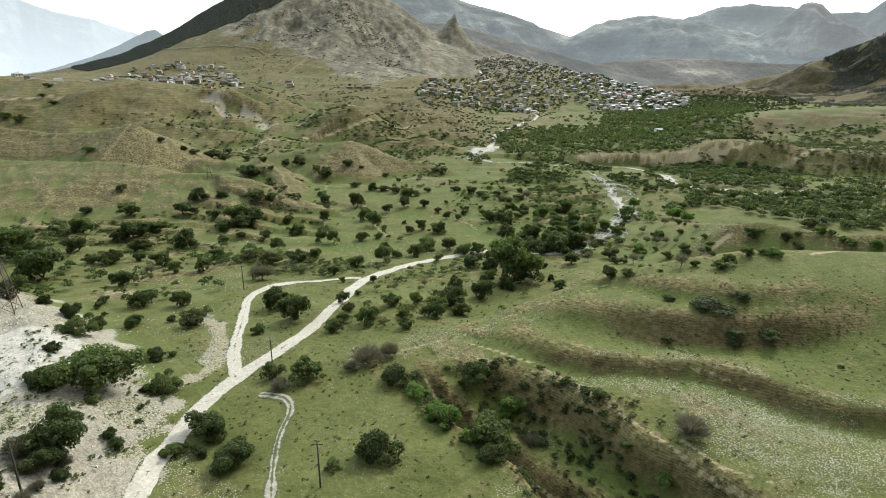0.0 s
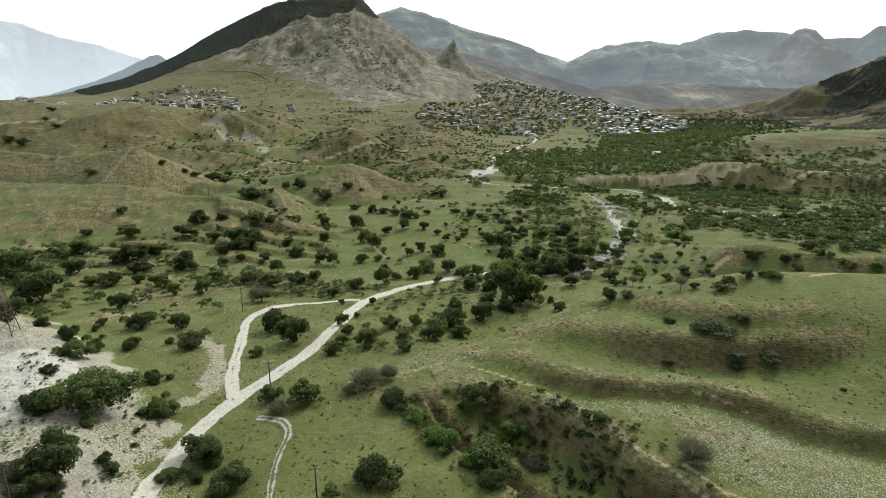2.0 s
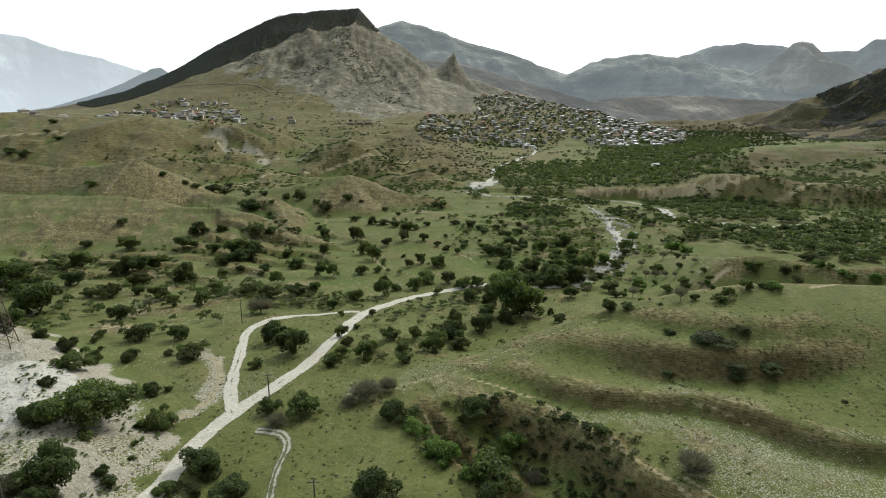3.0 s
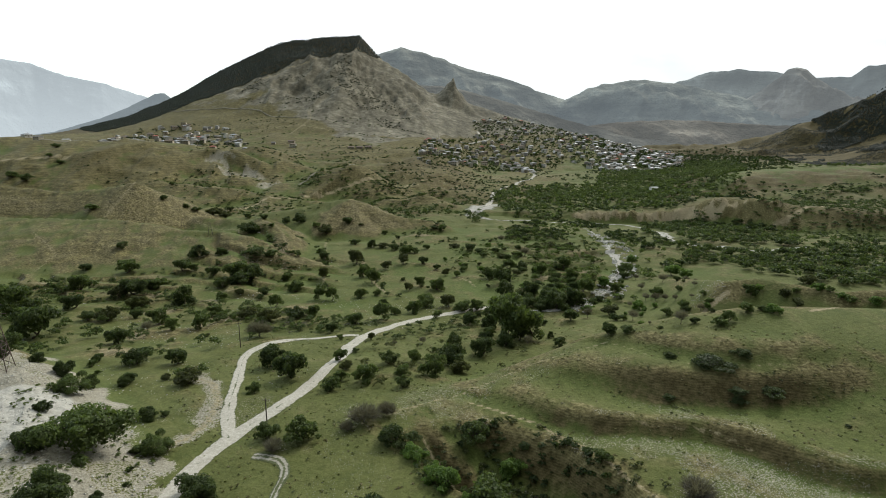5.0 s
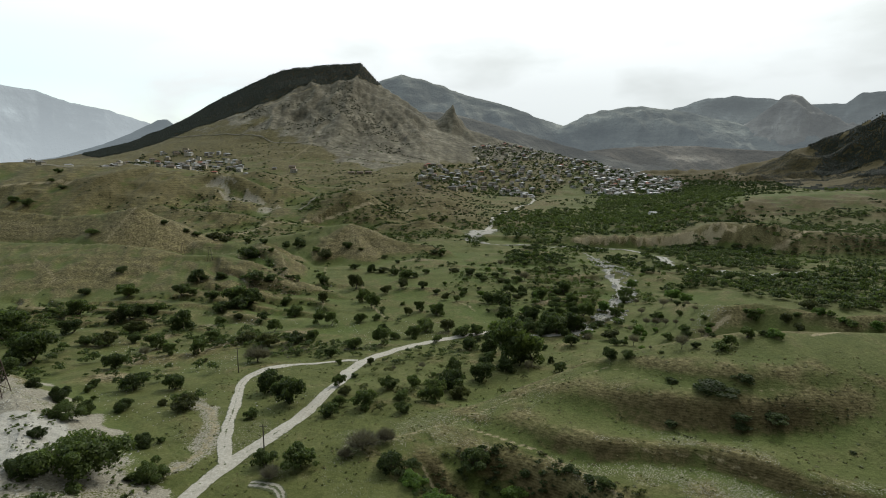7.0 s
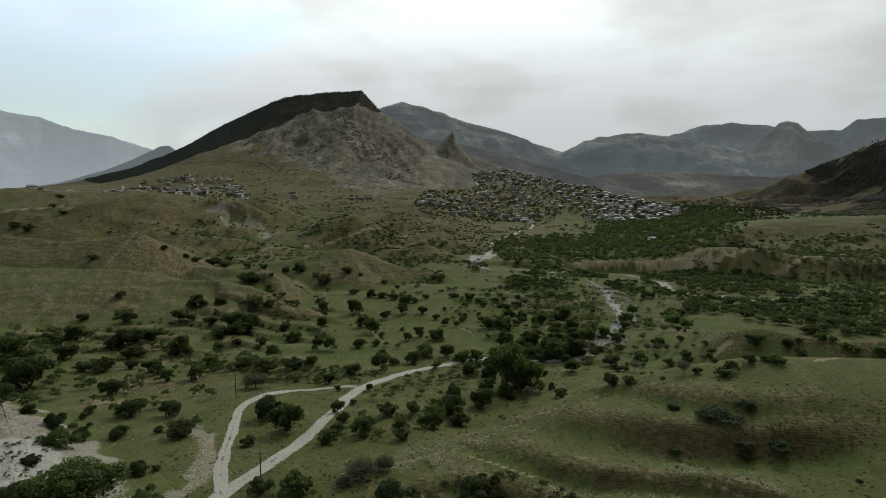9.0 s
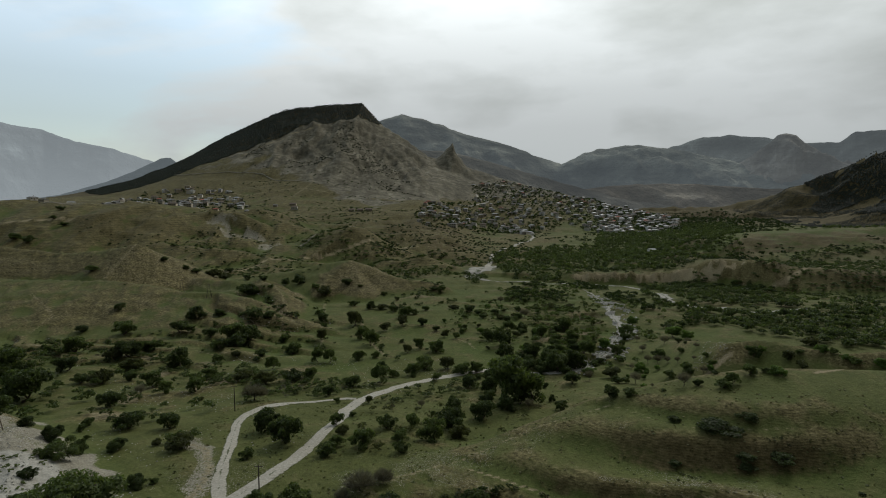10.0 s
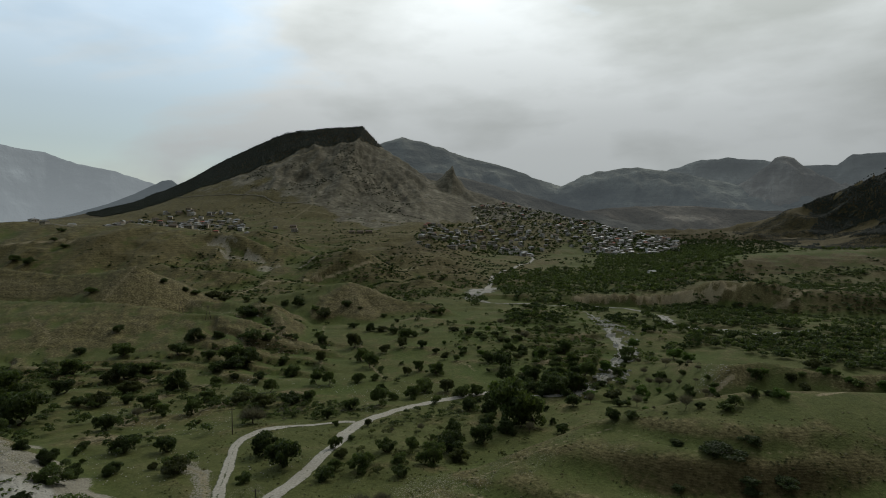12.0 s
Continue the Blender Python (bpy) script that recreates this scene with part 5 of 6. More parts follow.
UPPER_TREES = [(-193.5, 336.6, 6.8), (-198.1, 307.7, 7.9), (-172.1, 301.9, 12.4), (-138.1, 266.9, 8.3), (-139.6, 297.4, 9.7), (-134.0, 298.4, 6.7), (-140.1, 319.5, 11.7), (-128.6, 323.5, 7.2), (-120.2, 290.2, 8.3), (-105.3, 315.3, 9.0), (-99.5, 288.6, 11.9), (-109.4, 272.5, 8.4), (-218.2, 444.0, 7.0), (-302.0, 635.7, 6.8), (-204.1, 449.4, 6.2), (-204.0, 543.1, 7.0), (-165.7, 480.1, 7.6), (-127.9, 402.8, 6.0), (-124.5, 450.8, 7.2), (-113.1, 446.4, 13.4), (-73.2, 434.4, 8.7), (-46.3, 369.5, 7.5), (-30.9, 363.5, 7.4), (-17.5, 353.1, 7.2), (-9.9, 363.2, 5.9), (0.4, 434.1, 8.7), (18.6, 360.7, 8.0), (23.7, 354.7, 5.8), (34.6, 355.3, 6.5), (13.3, 316.7, 5.2), (-43.0, 424.4, 6.0), (-32.1, 403.6, 4.9)]
UPPER_SHRUBS = [(-98.4, 318.9, 9.1), (-102.5, 277.2, 14.3), (-261.6, 421.2, 10.8), (-196.7, 452.0, 9.0), (-189.9, 467.4, 13.9), (-183.4, 476.6, 13.3), (-132.1, 383.0, 15.4), (-86.6, 419.3, 15.1), (-61.6, 428.5, 5.1), (-38.9, 370.3, 9.4), (-22.9, 353.5, 9.0), (-6.1, 436.2, 7.9), (0.4, 391.4, 4.7), (7.8, 369.8, 7.5), (-95.7, 427.7, 8.5), (-76.6, 353.4, 7.2), (-59.0, 379.7, 8.4), (-115.7, 380.7, 6.1), (36.7, 340.8, 6.9), (45.9, 345.4, 7.0), (63.5, 367.0, 8.2), (71.9, 372.5, 9.0), (87.1, 381.7, 6.9), (-491.1, 651.7, 19.0), (-470.3, 644.0, 16.3), (-503.5, 751.4, 11.5), (-484.6, 709.7, 9.6), (-461.1, 692.2, 12.0)]
GULLY_SHRUBS = [(-10.2, 108.0, 5.6), (-5.7, 103.0, 4.9), (8.9, 88.3, 9.1), (0.7, 93.7, 5.2), (-11.6, 83.1, 6.2), (-18.4, 80.1, 2.7), (4.8, 87.7, 3.7), (7.1, 113.3, 5.8), (14.7, 107.6, 5.6), (-1.0, 95.1, 4.8), (13.9, 83.5, 4.0), (8.0, 82.2, 3.9), (20.8, 81.4, 2.7), (57.6, 134.2, 4.0), (64.7, 127.9, 9.6), (73.0, 129.4, 5.5), (52.6, 121.5, 3.5), (67.7, 120.0, 5.2), (67.1, 118.4, 4.7), (75.1, 119.2, 5.7), (31.7, 101.1, 3.4), (39.1, 83.4, 3.6), (37.0, 82.2, 2.8), (85.7, 109.2, 1.5), (34.1, 89.5, 2.1), (16.2, 82.6, 2.3), (-6.1, 112.1, 2.8), (-2.8, 105.1, 2.4)]
GREY_SHRUBS = [(45.0, 88.9, 6.2), (18.5, 99.8, 3.5), (-17.3, 116.3, 7.8), (-12.5, 119.8, 5.3), (-20.8, 113.4, 3.3), (-63.5, 187.7, 9.2), (-64.7, 73.3, 4.8), (-60.6, 71.8, 3.7), (-34.5, 105.6, 4.8)]

rng = np.random.default_rng(7)
ROUND = [tree_template(k, m, 2600, 0.031, tl, lb) for k, m, tl, lb in ((1, LEAF_MID, 0.95, "round green broadleaf tree in grass"), (2, LEAF_DARK, 0.9, "dark green broadleaf tree in grass"), (3, LEAF_MID, 1.15, "tall green broadleaf tree on the meadow"), (4, LEAF_OLIVE, 1.0, "olive-green broadleaf tree on the meadow"))]
DARK_TREES = [tree_template(k, LEAF_DARK, 3200, 0.029, tl, "dense dark green tree beside the stream") for k, tl in ((11, 1.0), (12, 0.9))]
FRESH_TREES = [tree_template(k, LEAF_FRESH, 2400, 0.031, 0.95, "bright green young tree beside the stream") for k in (15, 16)]
BUSH = [shrub_template(k, m, 2600, 0.028, lb) for k, m, lb in ((21, LEAF_MID, "green leafy shrub in grass"), (22, LEAF_DARK, "dark green leafy shrub in grass"), (23, LEAF_OLIVE, "olive-green shrub in dry grass"))]
BIG_BUSH = [shrub_template(k, m, 8000, 0.018, "wide dense dark shrub on the stony bank") for k, m in ((31, LEAF_DARK), (32, LEAF_MID), (33, LEAF_DARK))]
FRESH_BUSH = [shrub_template(k, m, 3200, 0.024, lb) for k, m, lb in ((36, LEAF_FRESH, "bright green bush in the eroded gully"), (37, LEAF_MID, "green bush in the eroded gully"), (38, LEAF_DARK, "dark thorn bush on the eroded slope"))]
BARE = [bare_template(k, tl, 700, "nearly leafless grey tree on the hillside") for k, tl in ((41, 1.1), (42, 0.95))]
GREY = [bare_template(k, 0.6, 1100, "grey leafless thicket in grass", "grey_shrub", "shrub") for k in (45, 46)]
plant([(x, y, d * 1.18) for x, y, d in BANK_SHRUBS], BIG_BUSH, rng, "shrubs on the stony bank", (0.85, 1.05))
plant(WEST_TREES, ROUND[:2] + DARK_TREES, rng, "trees on the western meadow", (0.9, 1.1))
plant(WEST_SHRUBS, BUSH, rng, "shrubs on the western meadow", (0.8, 1.1))
plant(MEADOW_TREES, ROUND, rng, "trees on the meadow", (1.0, 1.3))
plant(ROAD_SHRUBS, BUSH + FRESH_BUSH[1:2], rng, "shrubs along the road", (0.9, 1.2))
plant(STREAM_TREES, DARK_TREES + ROUND[2:3], rng, "trees along the stream", (1.0, 1.25))
plant(HILLSIDE_TREES, ROUND + FRESH_TREES, rng, "trees on the back slope", (0.85, 1.05))
plant(HILLSIDE_SHRUBS, BUSH + FRESH_BUSH[:1], rng, "shrubs on the back slope", (0.7, 0.95))
plant(BARE_TREES, BARE, rng, "bare trees on the slopes")
plant(UPPER_TREES, ROUND[:2] + DARK_TREES, rng, "trees on the upper meadow", (0.75, 0.95))
plant(UPPER_SHRUBS, BUSH, rng, "shrubs on the upper meadow", (0.6, 0.85))
plant([(q[0], q[1], q[2] * 1.3) for q in GULLY_SHRUBS if q[0] <= 40], FRESH_BUSH, rng, "bushes in the gully", (0.7, 0.95))
plant([q for q in GULLY_SHRUBS if q[0] > 40] or [(60, 117, 1.5)], FRESH_BUSH[2:], rng, "thorn bushes on the scarps", (0.4, 0.6))
plant(GREY_SHRUBS, GREY, rng, "grey thickets", (0.7, 0.9))


def scatter(poly, count, low, high, gap, seed):
    """Places for single trees inside a plan outline, kept apart from each other."""
    g = np.random.default_rng(seed)
    p = np.array(poly, float)
    rows = []
    for _ in range(6000):
        x, y = g.uniform(p[:, 0].min(), p[:, 0].max()), g.uniform(p[:, 1].min(), p[:, 1].max())
        hit = False
        for (ax, ay), (bx, by) in zip(p, np.roll(p, -1, axis=0)):
            if (ay > y) != (by > y) and x < (bx - ax) * (y - ay) / (by - ay) + ax:
                hit = not hit
        if hit and all((x - q[0]) ** 2 + (y - q[1]) ** 2 > gap * gap for q in rows):
            rows.append((x, y, g.uniform(low, high)))
        if len(rows) >= count:
            break
    return rows


STREAM_WOOD = [(10, 210), (17, 238), (31, 252), (50, 275), (65, 291), (83, 291), (72, 258), (47, 228), (33, 194), (22, 179), (13, 181)]
BACK_SLOPE = [(78, 273), (116, 300), (150, 280), (124, 220), (75, 170), (63, 202)]
plant(scatter(STREAM_WOOD, 46, 3.0, 7.0, 3.6, 81), DARK_TREES + ROUND[1:2], rng, "trees along the stream", (0.95, 1.2))
plant(scatter([(3, 364), (50, 421), (85, 389), (98, 322), (73, 274), (48, 260), (19, 277), (0, 299)], 60, 2.5, 5.5, 8, 82), ROUND + FRESH_TREES[:1], rng, "orchard trees", (0.8, 1.05))
plant(scatter(BACK_SLOPE, 34, 2.2, 4.8, 6, 83), ROUND[:2] + FRESH_TREES[:1] + BARE, rng, "trees on the back slope", (0.8, 1.05))
plant(scatter([(-66, 63), (-57, 63), (-57, 74), (-65, 77)], 9, 2.0, 3.6, 2.2, 84), GREY + BIG_BUSH[:1], rng, "thickets on the stony bank", (0.7, 0.9))
for t in ROUND + DARK_TREES + FRESH_TREES + BUSH + BIG_BUSH + FRESH_BUSH + BARE + GREY:
    drop_template(t)

# ---- woods and scrub too many to count ----


def inside(x, y, poly):
    p = np.array(poly, float)
    hit = np.zeros(len(x), bool)
    for (ax, ay), (bx, by) in zip(p, np.roll(p, -1, axis=0)):
        if ay != by:
            hit ^= ((ay > y) != (by > y)) & (x < (bx - ax) * (y - ay) / (by - ay) + ax)
    return hit


def spots(rng, poly, count, patch=0.0, size=40.0, seed=5):
    """Random places in a plan outline, gathered in patches where patch is above -1."""
    p = np.array(poly, float)
    xs, ys = [], []
    for _ in range(140):
        x, y = rng.uniform(p[:, 0].min(), p[:, 0].max(), 4000), rng.uniform(p[:, 1].min(), p[:, 1].max(), 4000)
        keep = inside(x, y, poly) & (fbm(x, y, size, 3, seed) > patch)
        xs.append(x[keep])
        ys.append(y[keep])
        if sum(map(len, xs)) >= count:
            break
    return np.concatenate(xs)[:count], np.concatenate(ys)[:count]


def off_road(x, y, gap=1.6):
    d = np.full(len(x), 1e9)
    for line, half in ((MAIN_ROAD, 2.2), (BRANCH_ROAD, 1.9), (FOOT_TRACK, 1.2)):
        d = np.minimum(d, spine(x, y, [(*q[:2], 0.0) for q in line])[0] - half)
    keep = d > gap
    return x[keep], y[keep]


def off_water(x, y, gap=9.0):
    d = np.full(len(x), 1e9)
    for line in (RIVER, RIVER_UPPER, STREAM):
        d = np.minimum(d, spine(x, y, [(q[0], q[1] - 2.5, 0.0) for q in line])[0])
    keep = d > gap
    return x[keep], y[keep]


def woods(name, x, y, d, leaf, label, category, rng, count=48, size=0.11, tall=0.85, sink=0.0):
    """Many crowns in one mesh: count leaf clumps each, crowns d metres wide."""
    z = ground_z(x, y) - sink
    forms = []
    for k in range(12):
        lobes = [(0, 0, 0.42, 0.30)] + [(math.cos(a) * 0.26, math.sin(a) * 0.26, rng.uniform(0.22, 0.55), rng.uniform(0.14, 0.24)) for a in rng.uniform(0, 6.28, 5)]
        p, n = lobed(rng, count, lobes)
        forms.append(cards(rng, p, n, size))
    quads = []
    for xi, yi, zi, di in zip(x, y, z, d):
        q = forms[int(rng.integers(12))]
        a = rng.uniform(0, 6.28)
        c, s = math.cos(a), math.sin(a)
        w = np.stack([q[..., 0] * c - q[..., 1] * s, q[..., 0] * s + q[..., 1] * c, q[..., 2] * tall * rng.uniform(0.8, 1.25)], -1) * di
        quads.append(w + (xi, yi, zi))
    ob = new(name, quad_mesh(name, np.concatenate(quads), leaf))
    return tagged(ob, label, category, kind="stuff")


VALLEY_WOOD = [(79, 748), (142, 810), (222, 840), (316, 1120), (372, 1159), (412, 1111), (485, 1185), (570, 1333), (731, 1474), (703, 1310), (360, 694), (350, 645), (274, 591), (221, 558), (155, 575), (137, 555), (93, 525), (63, 538), (57, 663)]
RIVER_WOOD = [(188, 526), (205, 514), (237, 506), (249, 487), (256, 454), (303, 472), (330, 400), (420, 420), (430, 300), (230, 262), (195, 270), (182, 287), (169, 301), (156, 327), (145, 358), (157, 435)]
STREAM_THICKET = [(43, 451), (99, 460), (110, 411), (111, 347), (120, 300), (85, 244), (53, 233), (24, 246), (45, 282), (65, 365)]
BLUFF_SCRUB = [(239, 535), (259, 499), (280, 504), (402, 635), (600, 640), (560, 420), (330, 400), (303, 472), (247, 455), (230, 499)]
LOW_WOOD = [(55, 467), (128, 525), (140, 501), (149, 426), (141, 350), (153, 327), (132, 309), (118, 334), (103, 367), (79, 396), (48, 410)]
ORCHARD = [(3, 364), (50, 421), (85, 389), (98, 322), (73, 274), (48, 260), (19, 277), (0, 299)]
BUSHY = [(-248, 575), (-190, 634), (-93, 659), (0, 552), (0, 394), (-62, 435), (-145, 477)]
MID_SCRUB = [(-191, 742), (-67, 820), (50, 674), (39, 451), (24, 367), (-38, 454), (-111, 613), (-166, 639)]
UPPER_SCRUB = [(-330, 661), (-191, 742), (-111, 613), (-118, 500), (-209, 520)]
SLOPE_SCRUB = [(-330, 760), (-120, 880), (-60, 1080), (-150, 1140), (-340, 1100), (-400, 900)]
VILLAGE = [(-47, 1005), (-32, 900), (100, 1120), (169, 1060), (274, 1250), (326, 1080), (478, 1150), (603, 1430), (620, 1560), (560, 1680), (420, 1750), (199, 1790), (85, 1640), (93, 1500), (-28, 1290)]
UPPER_VILLAGE = [(-700, 1250), (-560, 900), (-427, 850), (-409, 880), (-390, 1018), (-376, 1118), (-391, 1165), (-502, 1347), (-632, 1400), (-720, 1400)]
TABLE_TREES = [(426, 742), (620, 745), (660, 800), (470, 775)]
MTN_SCRUB = [(-591, 1601), (-544, 1702), (-373, 1755), (-284, 1835), (-231, 1689), (-325, 1511), (-439, 1502)]
CRAG_SCRUB = [(-281, 1598), (-243, 1782), (-128, 1609), (-30, 1348), (-122, 1360)]

rng = np.random.default_rng(23)
x, y = off_water(*spots(rng, VALLEY_WOOD, 3400, -2, 60), 10)
woods("valley_wood", x, y, rng.uniform(4.5, 10, len(x)), LEAF_DARK, "dense dark green wood filling the valley floor", "wood", rng, 40, 0.125)
x, y = off_water(*spots(rng, VALLEY_WOOD, 1300, -0.25, 45, 6), 10)
woods("valley_wood", x, y, rng.uniform(4, 8.5, len(x)), LEAF_MID, "paler fresh green trees among the valley wood", "wood", rng, 40, 0.125)
x, y = off_water(*spots(rng, LOW_WOOD, 330, -0.35, 35, 7), 7)
woods("river_wood", x, y, rng.uniform(3, 7, len(x)), LEAF_THICKET, "dark trees between stream and river", "wood", rng, 80, 0.09)
x, y = spots(rng, LOW_WOOD, 120, -0.2, 35, 57)
woods("river_wood", x, y, rng.uniform(2.5, 6, len(x)), LEAF_MID, "green bushes between stream and river", "wood", rng, 80, 0.09)
x, y = spots(rng, ORCHARD, 220, -0.2, 25, 58)
woods("orchard_bushes", x, y, rng.uniform(1.5, 4.5, len(x)), LEAF_MID, "small orchard trees and bushes in grass", "thicket", rng, 90, 0.085)
x, y = spots(rng, ORCHARD, 70, 0.1, 25, 59)
woods("orchard_bushes", x, y, rng.uniform(1.5, 4.0, len(x)), LEAF_OLIVE, "olive bushes among orchard grass", "thicket", rng, 90, 0.085)
x, y = spots(rng, BUSHY, 330, 0.05, 40, 60)
woods("slope_scrub", x, y, rng.uniform(2, 6, len(x)), LEAF_DARK, "dark bushes in the hollows between mounds", "scrub", rng, 70, 0.095, 0.75)
x, y = spots(rng, [(-420, 300), (-400, 700), (0, 760), (60, 460), (-40, 250), (-200, 240)], 260, -2, 40, 61)
woods("slope_scrub", x, y, rng.uniform(0.8, 2.6, len(x)), LEAF_DARK, "low dark bushes dotted over the grass", "scrub", rng, 50, 0.11, 0.65)
x, y = off_water(*spots(rng, RIVER_WOOD, 1500, -0.7, 45, 8), 9)
woods("river_wood", x, y, rng.uniform(4, 8.5, len(x)), LEAF_DARK, "dark thicket of trees along the river", "wood", rng, 90, 0.085)
x, y = off_water(*spots(rng, RIVER_WOOD, 330, -0.4, 45, 9), 9)
woods("river_wood", x, y, rng.uniform(3.5, 6, len(x)), LEAF_MID, "green trees among the river thicket", "wood", rng, 90, 0.085)
x, y = off_water(*spots(rng, STREAM_THICKET, 260, -0.3, 30, 10), 5)
woods("stream_thicket", x, y, rng.uniform(2.5, 6, len(x)), LEAF_MID, "scattered bushes beside the stream bed", "thicket", rng, 110, 0.075)
x, y = spots(rng, STREAM_THICKET, 60, 0.0, 30, 12)
woods("stream_thicket", x, y, rng.uniform(2.5, 5, len(x)), LEAF_OLIVE, "yellowish bushes beside the stream bed", "thicket", rng, 110, 0.075)
x, y = spots(rng, BLUFF_SCRUB, 2700, -0.6, 40, 13)
woods("bluff_scrub", x, y, rng.uniform(2.5, 6, len(x)), LEAF_DARK, "dark scrub on the eroded bluff", "scrub", rng, 60, 0.1, 0.7)
x, y = spots(rng, MID_SCRUB, 620, 0.0, 45, 14)
woods("slope_scrub", x, y, rng.uniform(3, 7.5, len(x)), LEAF_DARK, "dark bushes scattered over the valley side", "scrub", rng, 60, 0.1)
x, y = spots(rng, UPPER_SCRUB, 200, 0.0, 45, 15)
woods("slope_scrub", x, y, rng.uniform(2.5, 6, len(x)), LEAF_DARK, "dark bushes scattered on dry slopes", "scrub", rng, 60, 0.1, 0.7)
x, y = spots(rng, SLOPE_SCRUB, 170, 0.1, 50, 16)
woods("slope_scrub", x, y, rng.uniform(3, 7, len(x)), LEAF_DARK, "dark bushes below the plateau", "scrub", rng, 40, 0.12, 0.7)
x, y = spots(rng, VILLAGE, 2600, -1.2, 70, 17)
woods("village_trees", x, y, rng.uniform(4.5, 10, len(x)), LEAF_THICKET, "dark garden trees between the village houses", "wood", rng, 40, 0.13)
x, y = spots(rng, UPPER_VILLAGE, 420, -0.5, 60, 18)
woods("village_trees", x, y, rng.uniform(4, 9, len(x)), LEAF_THICKET, "garden trees between plateau houses", "wood", rng, 40, 0.13)
x, y = spots(rng, TABLE_TREES, 90, -0.6, 40, 19)
woods("field_hedge", x, y, rng.uniform(4, 8, len(x)), LEAF_MID, "row of green trees along the high field", "hedge", rng, 50, 0.11)
x, y = spots(rng, MTN_SCRUB, 420, -0.2, 90, 20)
woods("mountain_scrub", x, y, rng.uniform(2.5, 6.5, len(x)), NEEDLES, "dark scrub dotted over the rock face", "scrub", rng, 30, 0.16)
x, y = spots(rng, CRAG_SCRUB, 380, -0.1, 70, 21)
woods("mountain_scrub", x, y, rng.uniform(2.5, 6, len(x)), NEEDLES, "dark scrub in the mountain's gullies", "scrub", rng, 30, 0.16)
x, y = spots(rng, [(-420, 1150), (-150, 1050), (-60, 1300), (-250, 1500), (-600, 1450)], 240, 0.0, 60, 72)
woods("slope_scrub", x, y, rng.uniform(2.5, 6.5, len(x)), LEAF_THICKET, "dark bushes on the foot of the peak", "scrub", rng, 36, 0.14, 0.7)
x, y = spots(rng, [(-560, 560), (-420, 720), (-250, 740), (-250, 560), (-400, 500)], 170, 0.0, 45, 73)
woods("slope_scrub", x, y, rng.uniform(1.5, 5, len(x)), LEAF_THICKET, "dark bushes on the western slopes", "scrub", rng, 50, 0.11, 0.7)
x, y = spots(rng, [(-330, 640), (-190, 700), (-60, 780), (50, 690), (40, 900), (-30, 1060), (-150, 1120), (-360, 960)], 620, 0.0, 38, 74)
woods("slope_scrub", x, y, rng.uniform(1.8, 5.5, len(x)), LEAF_THICKET, "dark bushes and small trees below the village", "scrub", rng, 40, 0.13, 0.75)
x, y = spots(rng, [(-70, 610), (50, 610), (70, 700), (150, 940), (240, 1170), (120, 1130), (-20, 1000), (-120, 800)], 620, -0.25, 45, 80)
woods("slope_scrub", x, y, rng.uniform(2.5, 6.5, len(x)), LEAF_THICKET, "dark bushes and small trees on the village slope", "scrub", rng, 44, 0.12, 0.8)
# bushes along the steps of the old fields
x, y = spots(rng, [(-260, 240), (-240, 400), (-60, 460), (60, 440), (70, 270), (-20, 235)], 9000, -2, 40, 50)
keep = (land(x, y)["lip"] > 0.55) & (fbm(x, y, 38, 2, 52) > 0.0)
x, y = x[keep][:420], y[keep][:420]
woods("field_hedge", x, y, rng.uniform(1.5, 4.5, len(x)), LEAF_DARK, "dark bushes along old field steps", "hedge", rng, 90, 0.085, 0.8)
# strings of bushes along banks and ditches
BAND = [(-191, 271), (-129, 258), (-90, 238), (-51, 219), (-18, 210), (18, 230), (17, 207), (-16, 186), (-45, 189), (-77, 202), (-118, 234), (-175, 247)]
x, y = spots(rng, BAND, 260, -0.15, 22, 64)
x, y = off_road(x, y, 2.0)
woods("field_hedge", x, y, rng.uniform(1.2, 4.2, len(x)), LEAF_DARK, "dark bushes in a broken band of banks", "hedge", rng, 130, 0.07, 0.8)
x, y = spots(rng, BAND, 120, -0.1, 22, 65)
x, y = off_road(x, y, 2.0)
woods("field_hedge", x, y, rng.uniform(1.2, 3.6, len(x)), LEAF_MID, "green bushes in a broken band of banks", "hedge", rng, 130, 0.07, 0.8)
x, y = spots(rng, BAND, 60, 0.0, 22, 66)
x, y = off_road(x, y, 2.0)
woods("field_hedge", x, y, rng.uniform(1.2, 3.2, len(x)), TWIGS, "grey leafless bushes in a broken band of banks", "hedge", rng, 130, 0.05, 0.7)
for line, count in (((-88, 414), (-70, 330), (-56, 264)), 34), (((-57, 357), (-36, 288), (-23, 256)), 30), (((-113, 326), (-90, 313), (-72, 267)), 34), (((-35, 375), (0, 385), (40, 405)), 34), (((-222, 275), (-187, 258), (-164, 272), (-118, 251)), 44):
    k = rng.uniform(0, len(line) - 1, count)
    p = np.array(line, float)
    x = np.interp(k, np.arange(len(p)), p[:, 0]) + rng.normal(0, 2.2, count)
    y = np.interp(k, np.arange(len(p)), p[:, 1]) + rng.normal(0, 4.0, count)
    woods("field_hedge", x, y, rng.uniform(1.5, 5.0, count), LEAF_DARK, "dark bushes strung along a ditch", "hedge", rng, 110, 0.075, 0.85)
x, y = spots(rng, [(-175, 175), (-112, 150), (-66, 140), (-62, 205), (-95, 262), (-190, 290), (-240, 280)], 210, -0.1, 16, 91)
x, y = off_road(x, y, 2.0)
